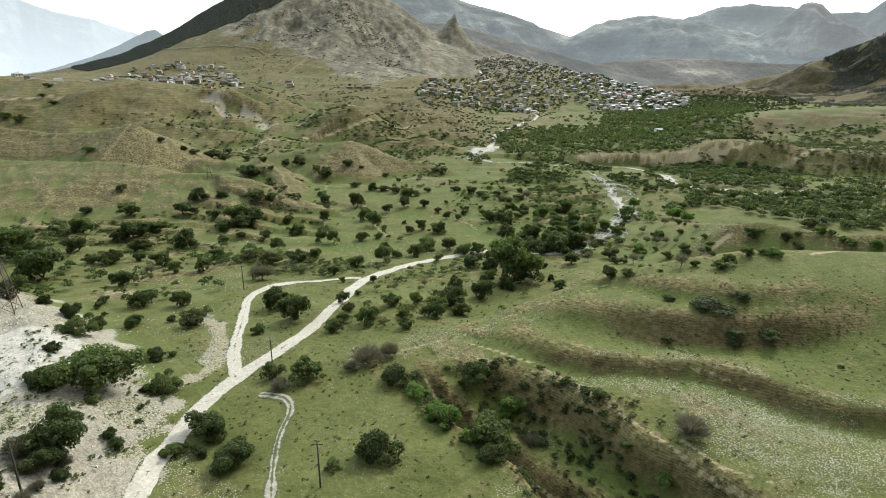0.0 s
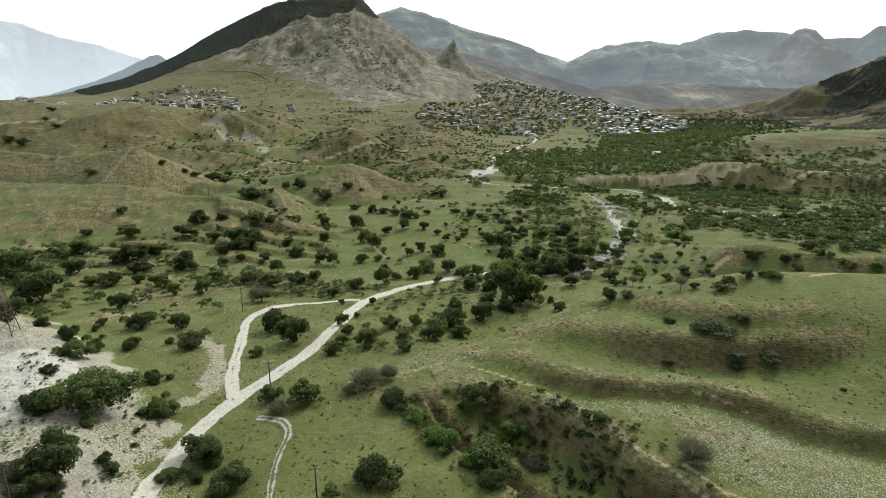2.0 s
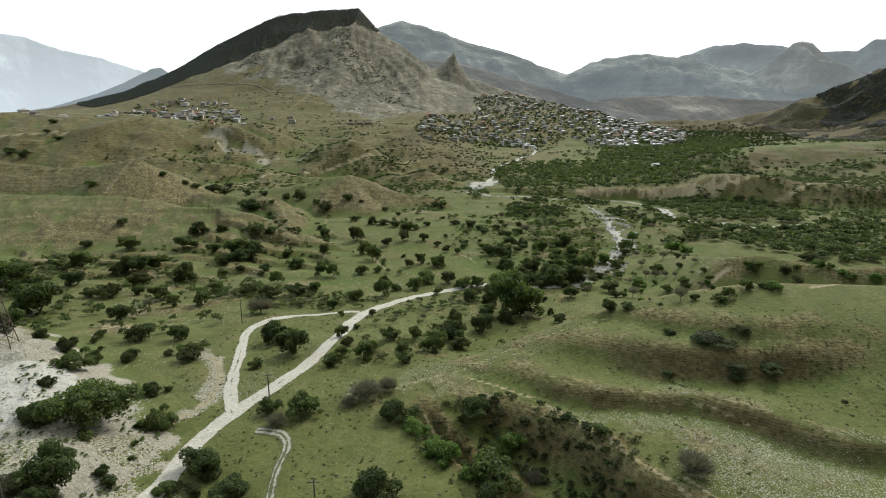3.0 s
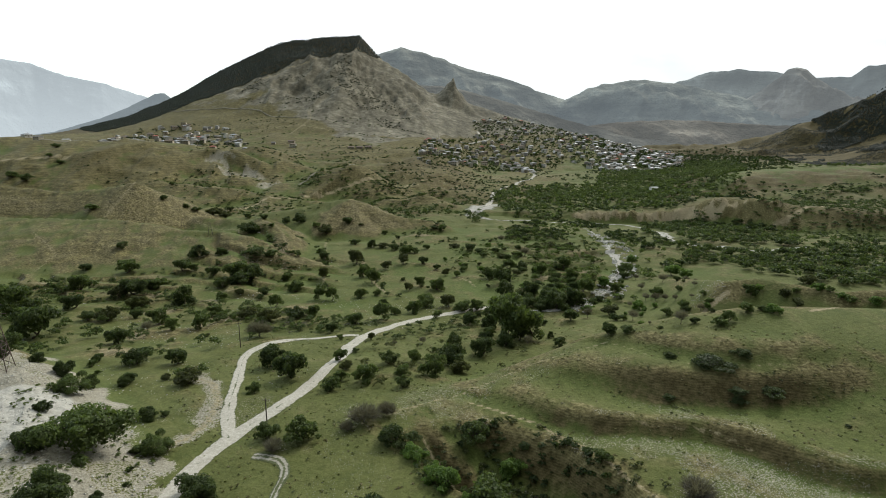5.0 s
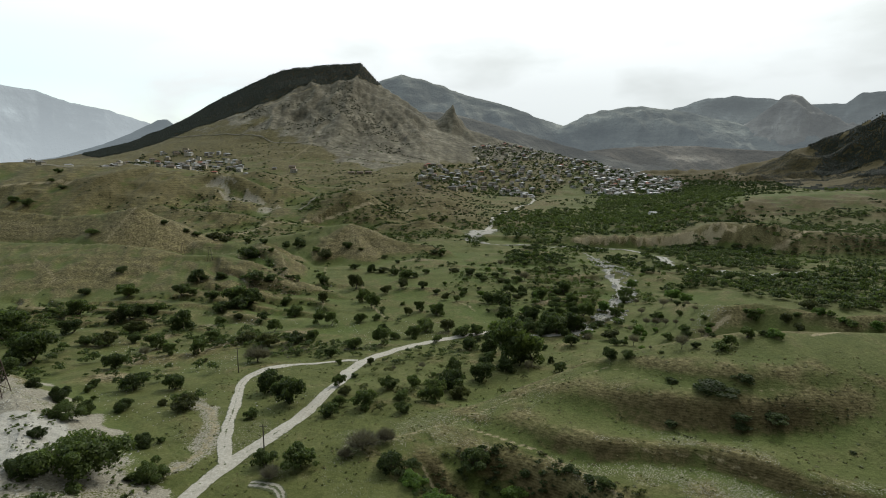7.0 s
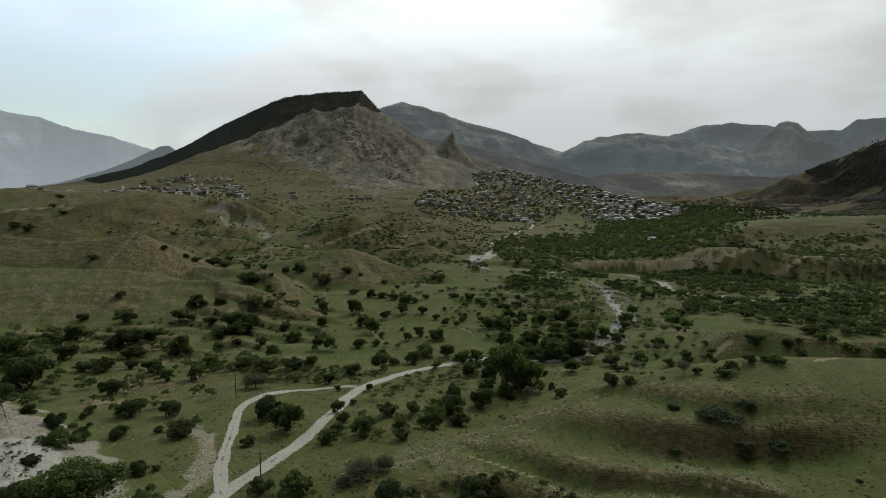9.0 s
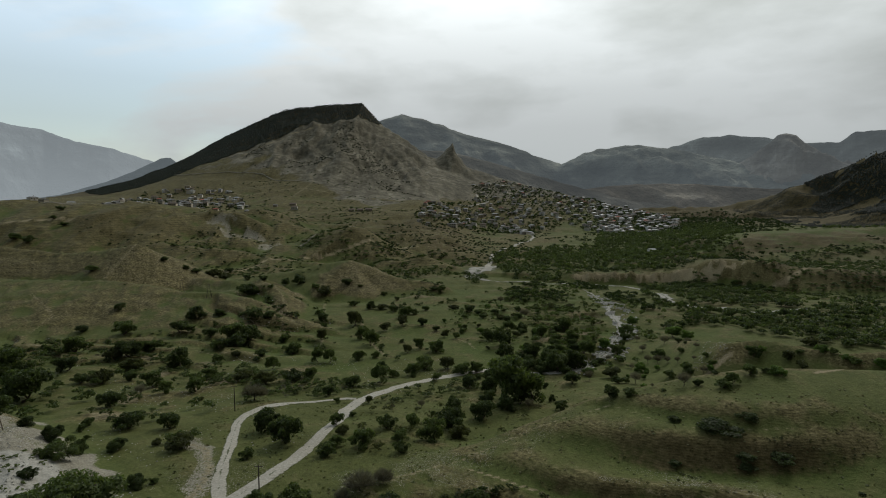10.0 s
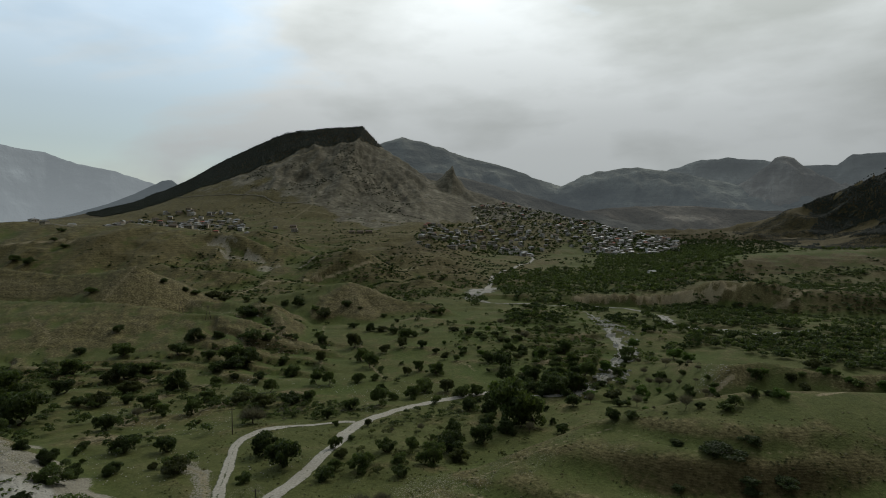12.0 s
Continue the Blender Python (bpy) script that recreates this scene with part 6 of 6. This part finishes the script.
woods("field_hedge", x, y, rng.uniform(1.5, 5.5, len(x)), LEAF_DARK, "dark bushes on the washed western banks", "hedge", rng, 130, 0.07, 0.9)
x, y = spots(rng, [(-20, 135), (30, 165), (22, 200), (-20, 205), (-24, 160)], 70, -0.1, 12, 92)
x, y = off_road(x, y, 2.0)
woods("field_hedge", x, y, rng.uniform(1.0, 3.5, len(x)), LEAF_OLIVE, "loose bushes between road and hill", "hedge", rng, 130, 0.06, 0.9)
OUTSKIRTS = [(60, 480), (60, 760), (120, 860), (300, 1150), (760, 1500), (900, 1400), (430, 700), (345, 570), (240, 555), (130, 560)]
x, y = spots(rng, [(380, 1180), (420, 1560), (640, 1640), (810, 2070), (960, 1900), (970, 1650), (860, 1390), (620, 1140)], 1700, -0.9, 90, 77)
woods("valley_wood", x, y, rng.uniform(6, 11, len(x)), LEAF_THICKET, "dark wood at the head of the valley", "wood", rng, 28, 0.15)
x, y = off_water(*spots(rng, OUTSKIRTS, 1100, -0.2, 50, 67), 10)
woods("valley_wood", x, y, rng.uniform(3, 8, len(x)), LEAF_THICKET, "loose dark trees round the valley wood", "wood", rng, 44, 0.12)
x, y = spots(rng, [(185, 536), (240, 530), (262, 512), (285, 486), (300, 470), (250, 470), (215, 500), (188, 520)], 190, -0.5, 20, 69)
woods("river_wood", x, y, rng.uniform(3, 7, len(x)), LEAF_THICKET, "dark trees under the pale bluff", "wood", rng, 80, 0.09)
x, y = spots(rng, [(118, 552), (230, 552), (300, 530), (420, 600), (600, 640), (600, 690), (340, 640), (250, 580), (130, 565)], 300, 0.0, 30, 68)
woods("bluff_scrub", x, y, rng.uniform(2, 6, len(x)), LEAF_THICKET, "dark bushes on top of the bluff", "scrub", rng, 50, 0.11, 0.75)
# tiny weeds and thistles near the road
x, y = spots(rng, [(-75, 70), (-70, 150), (-40, 200), (60, 200), (5, 140), (-5, 110), (-20, 70)], 120, 0.05, 14, 22)
x, y = off_road(x, y, 0.6)
woods("weeds", x, y, rng.uniform(0.4, 1.1, len(x)), LEAF_OLIVE, "small weeds and thistles in the meadow", "weeds", rng, 26, 0.16, 0.7)
x, y = spots(rng, [(-120, 60), (-118, 138), (-75, 128), (-54, 100), (-52, 62)], 520, -0.1, 10, 24)
woods("weeds", x, y, rng.uniform(0.4, 1.6, len(x)), LEAF_MID, "small bushes on the stony bank", "weeds", rng, 40, 0.13, 0.7)
x, y = spots(rng, [(0, 118), (20, 118), (38, 100), (50, 70), (18, 66), (-6, 96)], 200, 0.0, 8, 26)
woods("weeds", x, y, rng.uniform(0.7, 2.2, len(x)), LEAF_OLIVE, "thorny scrub on the eroded gully walls", "scrub", rng, 40, 0.13, 0.65)
x, y = spots(rng, [(42, 126), (92, 125), (92, 112), (44, 112)], 60, 0.1, 8, 27)
woods("weeds", x, y, rng.uniform(0.4, 1.1, len(x)), LEAF_OLIVE, "dry tufts on the brown scarp", "scrub", rng, 30, 0.15, 0.6)


WALL = [(3, 112), (12, 120), (22, 115), (28, 108), (32, 99), (33.5, 90), (37, 80), (33, 78), (27, 91), (19, 99), (9, 106)]
x, y = spots(rng, WALL, 170, -0.25, 6, 78)
woods("scrub", x, y, rng.uniform(0.8, 3.0, len(x)), LEAF_THICKET, "dark thorn scrub on the ravine wall", "scrub", rng, 70, 0.10, 0.6)
x, y = spots(rng, [(-10, 110), (-2, 112), (6, 100), (16, 91), (26, 80), (20, 72), (6, 84), (-6, 98)], 120, -0.3, 6, 79)
woods("scrub", x, y, rng.uniform(0.8, 2.8, len(x)), LEAF_DARK, "dark scrub along the ravine bottom", "scrub", rng, 70, 0.10, 0.7)

# tufts of longer and of dead grass
NEAR_GRASS = [(-62, 62), (-58, 100), (-72, 150), (-60, 215), (40, 230), (100, 160), (118, 110), (90, 66)]
for leaf, count, patch, seed, label in ((GRASS_BLADES, 1900, -0.3, 70, "coarse green grass tufts over the meadow"), (STRAW, 2000, -0.1, 71, "dead straw-coloured grass tufts over the meadow")):
    x, y = spots(rng, NEAR_GRASS, count, patch, 11, seed)
    x, y = off_road(x, y, -0.3)
    woods("grass_tufts", x, y, rng.uniform(0.35, 0.95, len(x)), leaf, label, "grass", rng, 7, 0.3, 0.4, 0.05)


def pine_wood(name, x, y, h, label, rng):
    """Narrow conifers in one mesh: two stacked cones each."""
    z = ground_z(x, y)
    verts, faces = [], []
    for xi, yi, zi, hi in zip(x, y, z, h):
        for lo, hi2, r in ((0.05, 0.85, 0.72), (0.45, 1.0, 0.42)):
            o = len(verts)
            a0 = rng.uniform(0, 6.28)
            for k in range(5):
                a = a0 + 1.2566 * k
                rr = r * hi * rng.uniform(0.7, 1.15)
                verts.append((xi + rr * math.cos(a), yi + rr * math.sin(a), zi + lo * hi))
            verts.append((xi, yi, zi + hi2 * hi))
            faces += [(o + k, o + (k + 1) % 5, o + 5) for k in range(5)]
    ob = new(name, mesh_from(name, verts, faces, NEEDLES, True))
    return tagged(ob, label, "forest", kind="stuff")


PINE_BELT = [(-850, 1430), (-785, 1516), (-746, 1563), (-681, 1629), (-592, 1698), (-518, 1729), (-452, 1803), (-390, 1841), (-290, 1880), (-240, 1915), (-205, 1975), (-240, 2030), (-540, 2040), (-900, 2060), (-1150, 2080), (-1170, 1950), (-1000, 1600), (-900, 1480)]
x, y = spots(rng, PINE_BELT, 28000, -2, 60, 28)
pine_wood("pine_forest", x, y, rng.uniform(2.6, 4.4, len(x)), "dark pine forest on the mountain's shoulder", rng)
# forest above; scrub packed below it also darkens the slope to imitate shade
DARK_WOOD = [(1040, 2030), (930, 1650), (880, 1340), (1000, 1300), (1450, 1450), (1720, 1700), (1300, 1930)]
x, y = spots(rng, DARK_WOOD, 36000, -0.8, 120, 29)
high = ground_z(x, y) + 60 * fbm(x, y, 160, 3, 30)
tall = (x / y + 0.04 * fbm(x, y, 160, 3, 31) > 0.66) & (high > 10)
keep = tall | (fbm(x, y, 90, 3, 32) > -0.5)
x, y, tall = x[keep], y[keep], tall[keep]
pine_wood("pine_forest", x, y, np.where(tall, rng.uniform(3.0, 5.0, len(x)), rng.uniform(1.0, 2.4, len(x))), "dark forest on the shaded mountain", rng)

# ---- stones ----


def stones(name, x, y, s, label, rng):
    z = ground_z(x, y)
    base = np.array([(1, 0, 0), (-1, 0, 0), (0, 1, 0), (0, -1, 0), (0, 0, 0.8), (0, 0, -0.4), (0.6, 0.6, 0.45), (-0.6, 0.5, 0.4)])
    fs = [(0, 6, 4), (6, 2, 4), (2, 7, 4), (7, 1, 4), (1, 3, 4), (3, 0, 4), (0, 2, 6), (2, 1, 7), (1, 5, 3), (3, 5, 0)]
    verts, faces = [], []
    for xi, yi, zi, si in zip(x, y, z, s):
        o = len(verts)
        a = rng.uniform(0, 6.28)
        b = base * rng.uniform(0.6, 1.3, (8, 1)) * (si, si * rng.uniform(0.5, 1.0), si * rng.uniform(0.5, 0.9))
        verts += list(np.stack([xi + b[:, 0] * math.cos(a) - b[:, 1] * math.sin(a), yi + b[:, 0] * math.sin(a) + b[:, 1] * math.cos(a), zi + b[:, 2]], -1))
        faces += [tuple(i + o for i in f) for f in fs]
    ob = new(name, mesh_from(name, verts, faces, STONE))
    return tagged(ob, label, "stones", kind="stuff")


x, y = spots(rng, [(36, 106), (60, 102), (92, 88), (104, 74), (60, 74), (44, 94)], 5200, -0.35, 14, 31)
stones("field_stones", x, y, rng.uniform(0.04, 0.12, len(x)), "pale stones strewn over the grassy slope", rng)
x, y = spots(rng, [(-28, 66), (-24, 112), (-8, 128), (0, 118), (-12, 104), (-6, 84), (0, 66)], 1900, -0.1, 9, 32)
stones("field_stones", x, y, rng.uniform(0.04, 0.10, len(x)), "pale stones strewn over the meadow slope", rng)
x, y = spots(rng, [(-125, 60), (-120, 136), (-92, 134), (-68, 118), (-53, 100), (-52, 62)], 4600, -0.3, 9, 33)
stones("bank_stones", x, y, 0.08 + 0.36 * rng.random(len(x)) ** 2.5, "rough pale rubble on the bank", rng)
x, y = spots(rng, [(-70, 120), (-120, 175), (-150, 260), (20, 260), (40, 225), (-20, 190), (-40, 140)], 1500, 0.1, 14, 34)
stones("field_stones", x, y, rng.uniform(0.08, 0.3, len(x)), "pale stones in the meadow", rng)
x, y = spots(rng, [(50, 235), (70, 262), (95, 305), (108, 350), (112, 430), (124, 430), (122, 345), (106, 300), (84, 255), (60, 232)], 700, -0.4, 14, 35)
stones("stream_boulders", x, y, rng.uniform(0.4, 1.5, len(x)), "pale boulders in the stream bed", rng)
x, y = spots(rng, [(100, 222), (118, 245), (126, 240), (108, 205)], 260, -0.2, 5, 36)
stones("slope_stones", x, y, rng.uniform(0.1, 0.35, len(x)), "pale scree on the back slope", rng)

x, y = spots(rng, [(-260, 240), (-240, 400), (-60, 460), (60, 440), (70, 270), (-20, 235)], 14000, -2, 40, 62)
keep = (land(x, y)["lip"] > 0.6) & (fbm(x, y, 22, 2, 63) > 0.1)
stones("field_stones", x[keep][:1500], y[keep][:1500], rng.uniform(0.15, 0.6, 1500)[: keep.sum()], "pale rubble along old field steps", rng)

# ---- houses ----


def roof_mesh(w, d, h, e, hip, material):
    o = 0.5
    if hip:
        v = [(-w / 2 - o, -d / 2 - o, h), (w / 2 + o, -d / 2 - o, h), (w / 2 + o, d / 2 + o, h), (-w / 2 - o, d / 2 + o, h), (-w / 2 + d / 2.4, 0, h + e), (w / 2 - d / 2.4, 0, h + e)]
        f = [(0, 1, 5, 4), (1, 2, 5), (2, 3, 4, 5), (3, 0, 4), (3, 2, 1, 0)]
    else:
        v = [(-w / 2 - o, -d / 2 - o, h), (w / 2 + o, -d / 2 - o, h), (w / 2 + o, d / 2 + o, h), (-w / 2 - o, d / 2 + o, h), (-w / 2 - o, 0, h + e), (w / 2 + o, 0, h + e)]
        f = [(0, 1, 5, 4), (1, 2, 5), (2, 3, 4, 5), (3, 0, 4), (3, 2, 1, 0)]
    return mesh_from("roof", v, f, material)


def house_template(w, d, floors, hip, wall, roof, label, rise=1.8):
    t = thing("house", label, "house")
    h = 3.0 * floors
    part("wall", mesh_from("wall", *joined([box(0, 0, h / 2 - 1.5, w, d, h + 3)]), wall), t)
    top = part("roof", roof_mesh(w, d, h, rise, hip, roof), t)
    part("chimney", mesh_from("chimney", *box(w * 0.22, d * 0.12, h + rise * 0.9, 0.7, 0.7, 1.6), WALLS[3]), top)
    n = max(2, int(w / 3))
    for fl in range(floors):
        for k in range(n):
            if fl == 0 and k == n // 2:
                part("door", mesh_from("door", *box(-w / 2 + w * (k + 0.5) / n, -d / 2 - 0.03, 1.0, 1.0, 0.12, 2.1), DOOR_BROWN), t)
                continue
            part("window", mesh_from("window", *box(-w / 2 + w * (k + 0.5) / n, -d / 2 - 0.02, fl * 3 + 1.6, 1.2, 0.12, 1.3), GLASS_DARK), t)
    return t


HOUSES = [
    house_template(10, 8, 1, True, WALLS[0], ROOFS[0], "single-storey pale house with a grey metal roof"),
    house_template(11, 8, 2, True, WALLS[1], ROOFS[1], "two-storey stone house with a dark slate roof"),
    house_template(9, 7, 2, False, WALLS[0], ROOFS[3], "two-storey pale house with a whitish roof"),
    house_template(12, 8, 1, False, WALLS[2], ROOFS[4], "long cream house with a brown roof"),
    house_template(9, 8, 2, True, WALLS[3], ROOFS[0], "grey block house with a metal roof"),
    house_template(10, 8, 2, True, WALLS[2], ROOFS[2], "cream house with a red-brown roof"),
    house_template(8, 7, 1, False, WALLS[1], ROOFS[1], "small stone house with a slate roof"),
    house_template(13, 9, 2, True, WALLS[0], ROOFS[4], "large pale house with a brown hipped roof"),
]
WEIGHTS = np.array([4, 4, 3, 3, 4, 1, 4, 2], float)


def settle_houses(poly, count, gap, rng, group, patch, seed):
    cx, cy = spots(rng, poly, count * 8, patch, 80, seed)
    taken = []
    for a, b in zip(cx, cy):
        if all((a - p) ** 2 + (b - q) ** 2 > gap * gap for p, q in taken):
            taken.append((a, b))
        if len(taken) >= count:
            break
    put_houses(taken, rng, group)


def put_houses(places, rng, group, kind=None, turn=None):
    a = np.array(places, float)
    for (px, py), z in zip(places, ground_z(a[:, 0], a[:, 1])):
        t = HOUSES[kind] if kind is not None else HOUSES[int(rng.choice(len(HOUSES), p=WEIGHTS / WEIGHTS.sum()))]
        r = turn if turn is not None else rng.choice([-0.5, -0.2, 0.1, 0.4, 1.3, 1.7]) + rng.uniform(-0.15, 0.15)
        s = rng.uniform(0.85, 1.15)
        tagged(copy_thing(t, Matrix.Translation((px, py, float(z) + 0.2)) @ Matrix.Rotation(r, 4, "Z") @ Matrix.Scale(s, 4)), group=group)


rng = np.random.default_rng(37)
settle_houses(VILLAGE, 150, 16, rng, "village houses", -0.35, 41)
settle_houses([(330, 1120), (478, 1160), (600, 1430), (610, 1560), (540, 1620), (420, 1480), (350, 1300)], 76, 14, rng, "village houses", -1, 42)
settle_houses(UPPER_VILLAGE, 58, 17, rng, "plateau houses", -0.4, 43)
put_houses([(-640, 905), (-668, 925), (-701, 960), (-585, 900), (-560, 960), (-500, 900), (-455, 960), (-392, 830), (-372, 836), (-330, 1130), (-286, 1106), (-300, 1150), (-336, 845)], rng, "plateau houses", None, 0.1)
put_houses([(-574, 822), (-610, 850), (-470, 822), (-445, 835), (-372, 860), (-352, 905), (-318, 930)], rng, "plateau houses")
put_houses([(-150, 1050), (-166, 1052), (-135, 1056)], rng, "houses below the peak", 3, 0.1)
put_houses([(-135, 862)], rng, "shed above the ramp", 2, 0.3)
put_houses([(266, 712)], rng, "house in the valley wood", 2, 0.2)
put_houses([(600, 1440)], rng, "village houses", 2, -0.3)
for t in HOUSES:
    drop_template(t)


def far_houses(name, poly, count, gap, label, rng, patch, seed):
    """The rest of the village in one mesh: walls and hipped or flat roofs."""
    cx, cy = spots(rng, poly, count * 5, patch, 80, seed)
    taken = []
    for a, b in zip(cx, cy):
        if all((a - p) ** 2 + (b - q) ** 2 > gap * gap for p, q in taken):
            taken.append((a, b))
        if len(taken) >= count:
            break
    at_ = np.array(taken)
    verts, faces, slots = [], [], []
    for (px, py), z in zip(taken, ground_z(at_[:, 0], at_[:, 1])):
        w, d, h = rng.uniform(7, 13), rng.uniform(6, 9), rng.choice([3.2, 3.4, 6.0, 6.2])
        e = rng.choice([0.2, 1.4, 1.9])
        r = rng.choice([-0.5, -0.2, 0.1, 0.4]) + rng.uniform(-0.15, 0.15)
        c, s = math.cos(r), math.sin(r)
        pts = [(-w / 2, -d / 2, -2), (w / 2, -d / 2, -2), (w / 2, d / 2, -2), (-w / 2, d / 2, -2), (-w / 2, -d / 2, h), (w / 2, -d / 2, h), (w / 2, d / 2, h), (-w / 2, d / 2, h)]
        pts += [(-w / 2 - 0.4, -d / 2 - 0.4, h), (w / 2 + 0.4, -d / 2 - 0.4, h), (w / 2 + 0.4, d / 2 + 0.4, h), (-w / 2 - 0.4, d / 2 + 0.4, h), (-w / 2 + d / 2.5, 0, h + e), (w / 2 - d / 2.5, 0, h + e)]
        o = len(verts)
        verts += [(px + a * c - b * s, py + a * s + b * c, float(z) + v) for a, b, v in pts]
        wall, roof = int(rng.integers(4)), 4 + int(rng.choice(5, p=[0.34, 0.3, 0.05, 0.13, 0.18]))
        for f in ((0, 1, 5, 4), (1, 2, 6, 5), (2, 3, 7, 6), (3, 0, 4, 7)):
            faces.append(tuple(i + o for i in f))
            slots.append(wall)
        for f in ((8, 9, 13, 12), (9, 10, 13), (10, 11, 12, 13), (11, 8, 12), (11, 10, 9, 8)):
            faces.append(tuple(i + o for i in f))
            slots.append(roof)
        for k in range(3):  # window openings as dark recessed panes
            for v0 in ([1.0] if h < 4 else [1.0, 4.0]):
                u0 = -w / 2 + w * (k + 0.3) / 3
                q = [(u0, -d / 2 - 0.05, v0), (u0 + 1.2, -d / 2 - 0.05, v0), (u0 + 1.2, -d / 2 - 0.05, v0 + 1.4), (u0, -d / 2 - 0.05, v0 + 1.4)]
                o = len(verts)
                verts += [(px + a * c - b * s, py + a * s + b * c, float(z) + v) for a, b, v in q]
                faces.append((o, o + 1, o + 2, o + 3))
                slots.append(9)
    me = mesh_from(name, verts, faces, WALLS[0])
    for m in WALLS[1:] + ROOFS + [GLASS_DARK]:
        me.materials.append(m)
    me.polygons.foreach_set("material_index", np.array(slots, np.int32))
    return tagged(new(name, me), label, "village", kind="stuff")


far_houses("village_houses", VILLAGE, 200, 13, "crowded pale stone houses of the hillside village", rng, -0.25, 44)
far_houses("village_houses", [(330, 1120), (478, 1160), (620, 1440), (640, 1600), (560, 1680), (420, 1600), (350, 1300)], 120, 11, "dense far end of the village", rng, -1, 45)
far_houses("village_houses", UPPER_VILLAGE, 60, 14, "farm buildings scattered on the plateau", rng, -0.2, 46)

# ---- poles and pylon ----


def utility_pole(x, y, height, label):
    t = thing("utility_pole", label, "utility pole", "poles across the valley")
    part("pole", mesh_from("pole", *tube([(0, 0, -0.6), (0, 0, height * 0.5), (0, 0, height)], [0.16, 0.14, 0.11], 8), WOOD_POLE, True), t)
    arm = part("crossarm", mesh_from("crossarm", *box(0, 0.1, height - 0.5, 1.8, 0.1, 0.12), WOOD_POLE), t)
    for k in (-0.8, 0, 0.8):
        part("insulator", mesh_from("insulator", *tube([(k, 0.1, height - 0.44), (k, 0.1, height - 0.2)], [0.05, 0.03], 6), CONCRETE, True), arm, "pale ceramic insulator")
    t.location = (x, y, float(ground_z(np.array([x]), np.array([y]))[0]))


utility_pole(-19.6, 75.5, 8.5, "dark wooden utility pole in stony grass")
utility_pole(-39.3, 117.1, 6.5, "slim wooden utility pole beside the gravel road")
utility_pole(-65.1, 173.4, 8.5, "slim wooden utility pole on the meadow")
utility_pole(-59.6, 66.5, 9.0, "pale utility pole on the stony bank")


def trestle_pole(x, y, height):
    t = thing("trestle_pole", "A-shaped wooden power pole on the hillside", "utility pole", "power poles on the hill")
    for s in (-1, 1):
        part("leg", mesh_from("leg", *tube([(s * 1.8, 0, -0.5), (s * 0.1, 0, height)], [0.17, 0.11], 6), WOOD_POLE, True), t)
    part("brace", mesh_from("brace", *box(0, 0, height * 0.45, 2.0, 0.14, 0.16), WOOD_POLE), t)
    part("crossarm", mesh_from("crossarm", *box(0, 0, height - 0.5, 2.6, 0.12, 0.14), WOOD_POLE), t)
    t.location = (x, y, float(ground_z(np.array([x]), np.array([y]))[0]))


trestle_pole(-146.8, 354.4, 9.0)
trestle_pole(-178.0, 385.0, 9.0)


def lattice_pylon(x, y, base, height, turn):
    t = thing("lattice_pylon", "rusty steel lattice pylon on the white bank", "pylon")
    half = lambda z: base / 2 * (1 - 0.82 * min(z / (height * 0.8), 1)) + 0.15
    corner = lambda k, z: Vector(((1, 1, -1, -1)[k] * half(z), (1, -1, -1, 1)[k] * half(z), z))
    levels = [height * f for f in (0, 0.16, 0.3, 0.42, 0.53, 0.63, 0.72, 0.8, 0.9, 1.0)]
    for k in range(4):
        part("leg", mesh_from("leg", *tube([corner(k, -0.4 if z == 0 else z) for z in levels], [0.11] * len(levels), 4), STEEL), t)
    for a, b in zip(levels[:-1], levels[1:]):
        for k in range(4):
            j = (k + 1) % 4
            part("brace", mesh_from("brace", *joined([tube([corner(k, a), corner(j, b)], [0.06, 0.06], 4), tube([corner(j, a), corner(k, b)], [0.06, 0.06], 4), tube([corner(k, b), corner(j, b)], [0.05, 0.05], 4)]), STEEL), t)
    for z, r in ((0.72, 3.2), (0.84, 2.6), (0.96, 2.0)):
        part("arm", mesh_from("arm", *joined([tube([(-r, 0, height * z), (0, 0.3, height * z + 0.5), (r, 0, height * z)], [0.06, 0.1, 0.06], 4), tube([(-r, 0, height * z), (r, 0, height * z)], [0.06, 0.06], 4)]), STEEL), t)
    t.location = (x, y, float(ground_z(np.array([x]), np.array([y]))[0]))
    t.rotation_euler = (0, 0, turn)


lattice_pylon(-107.0, 128.5, 4.6, 19.0, 0.3)
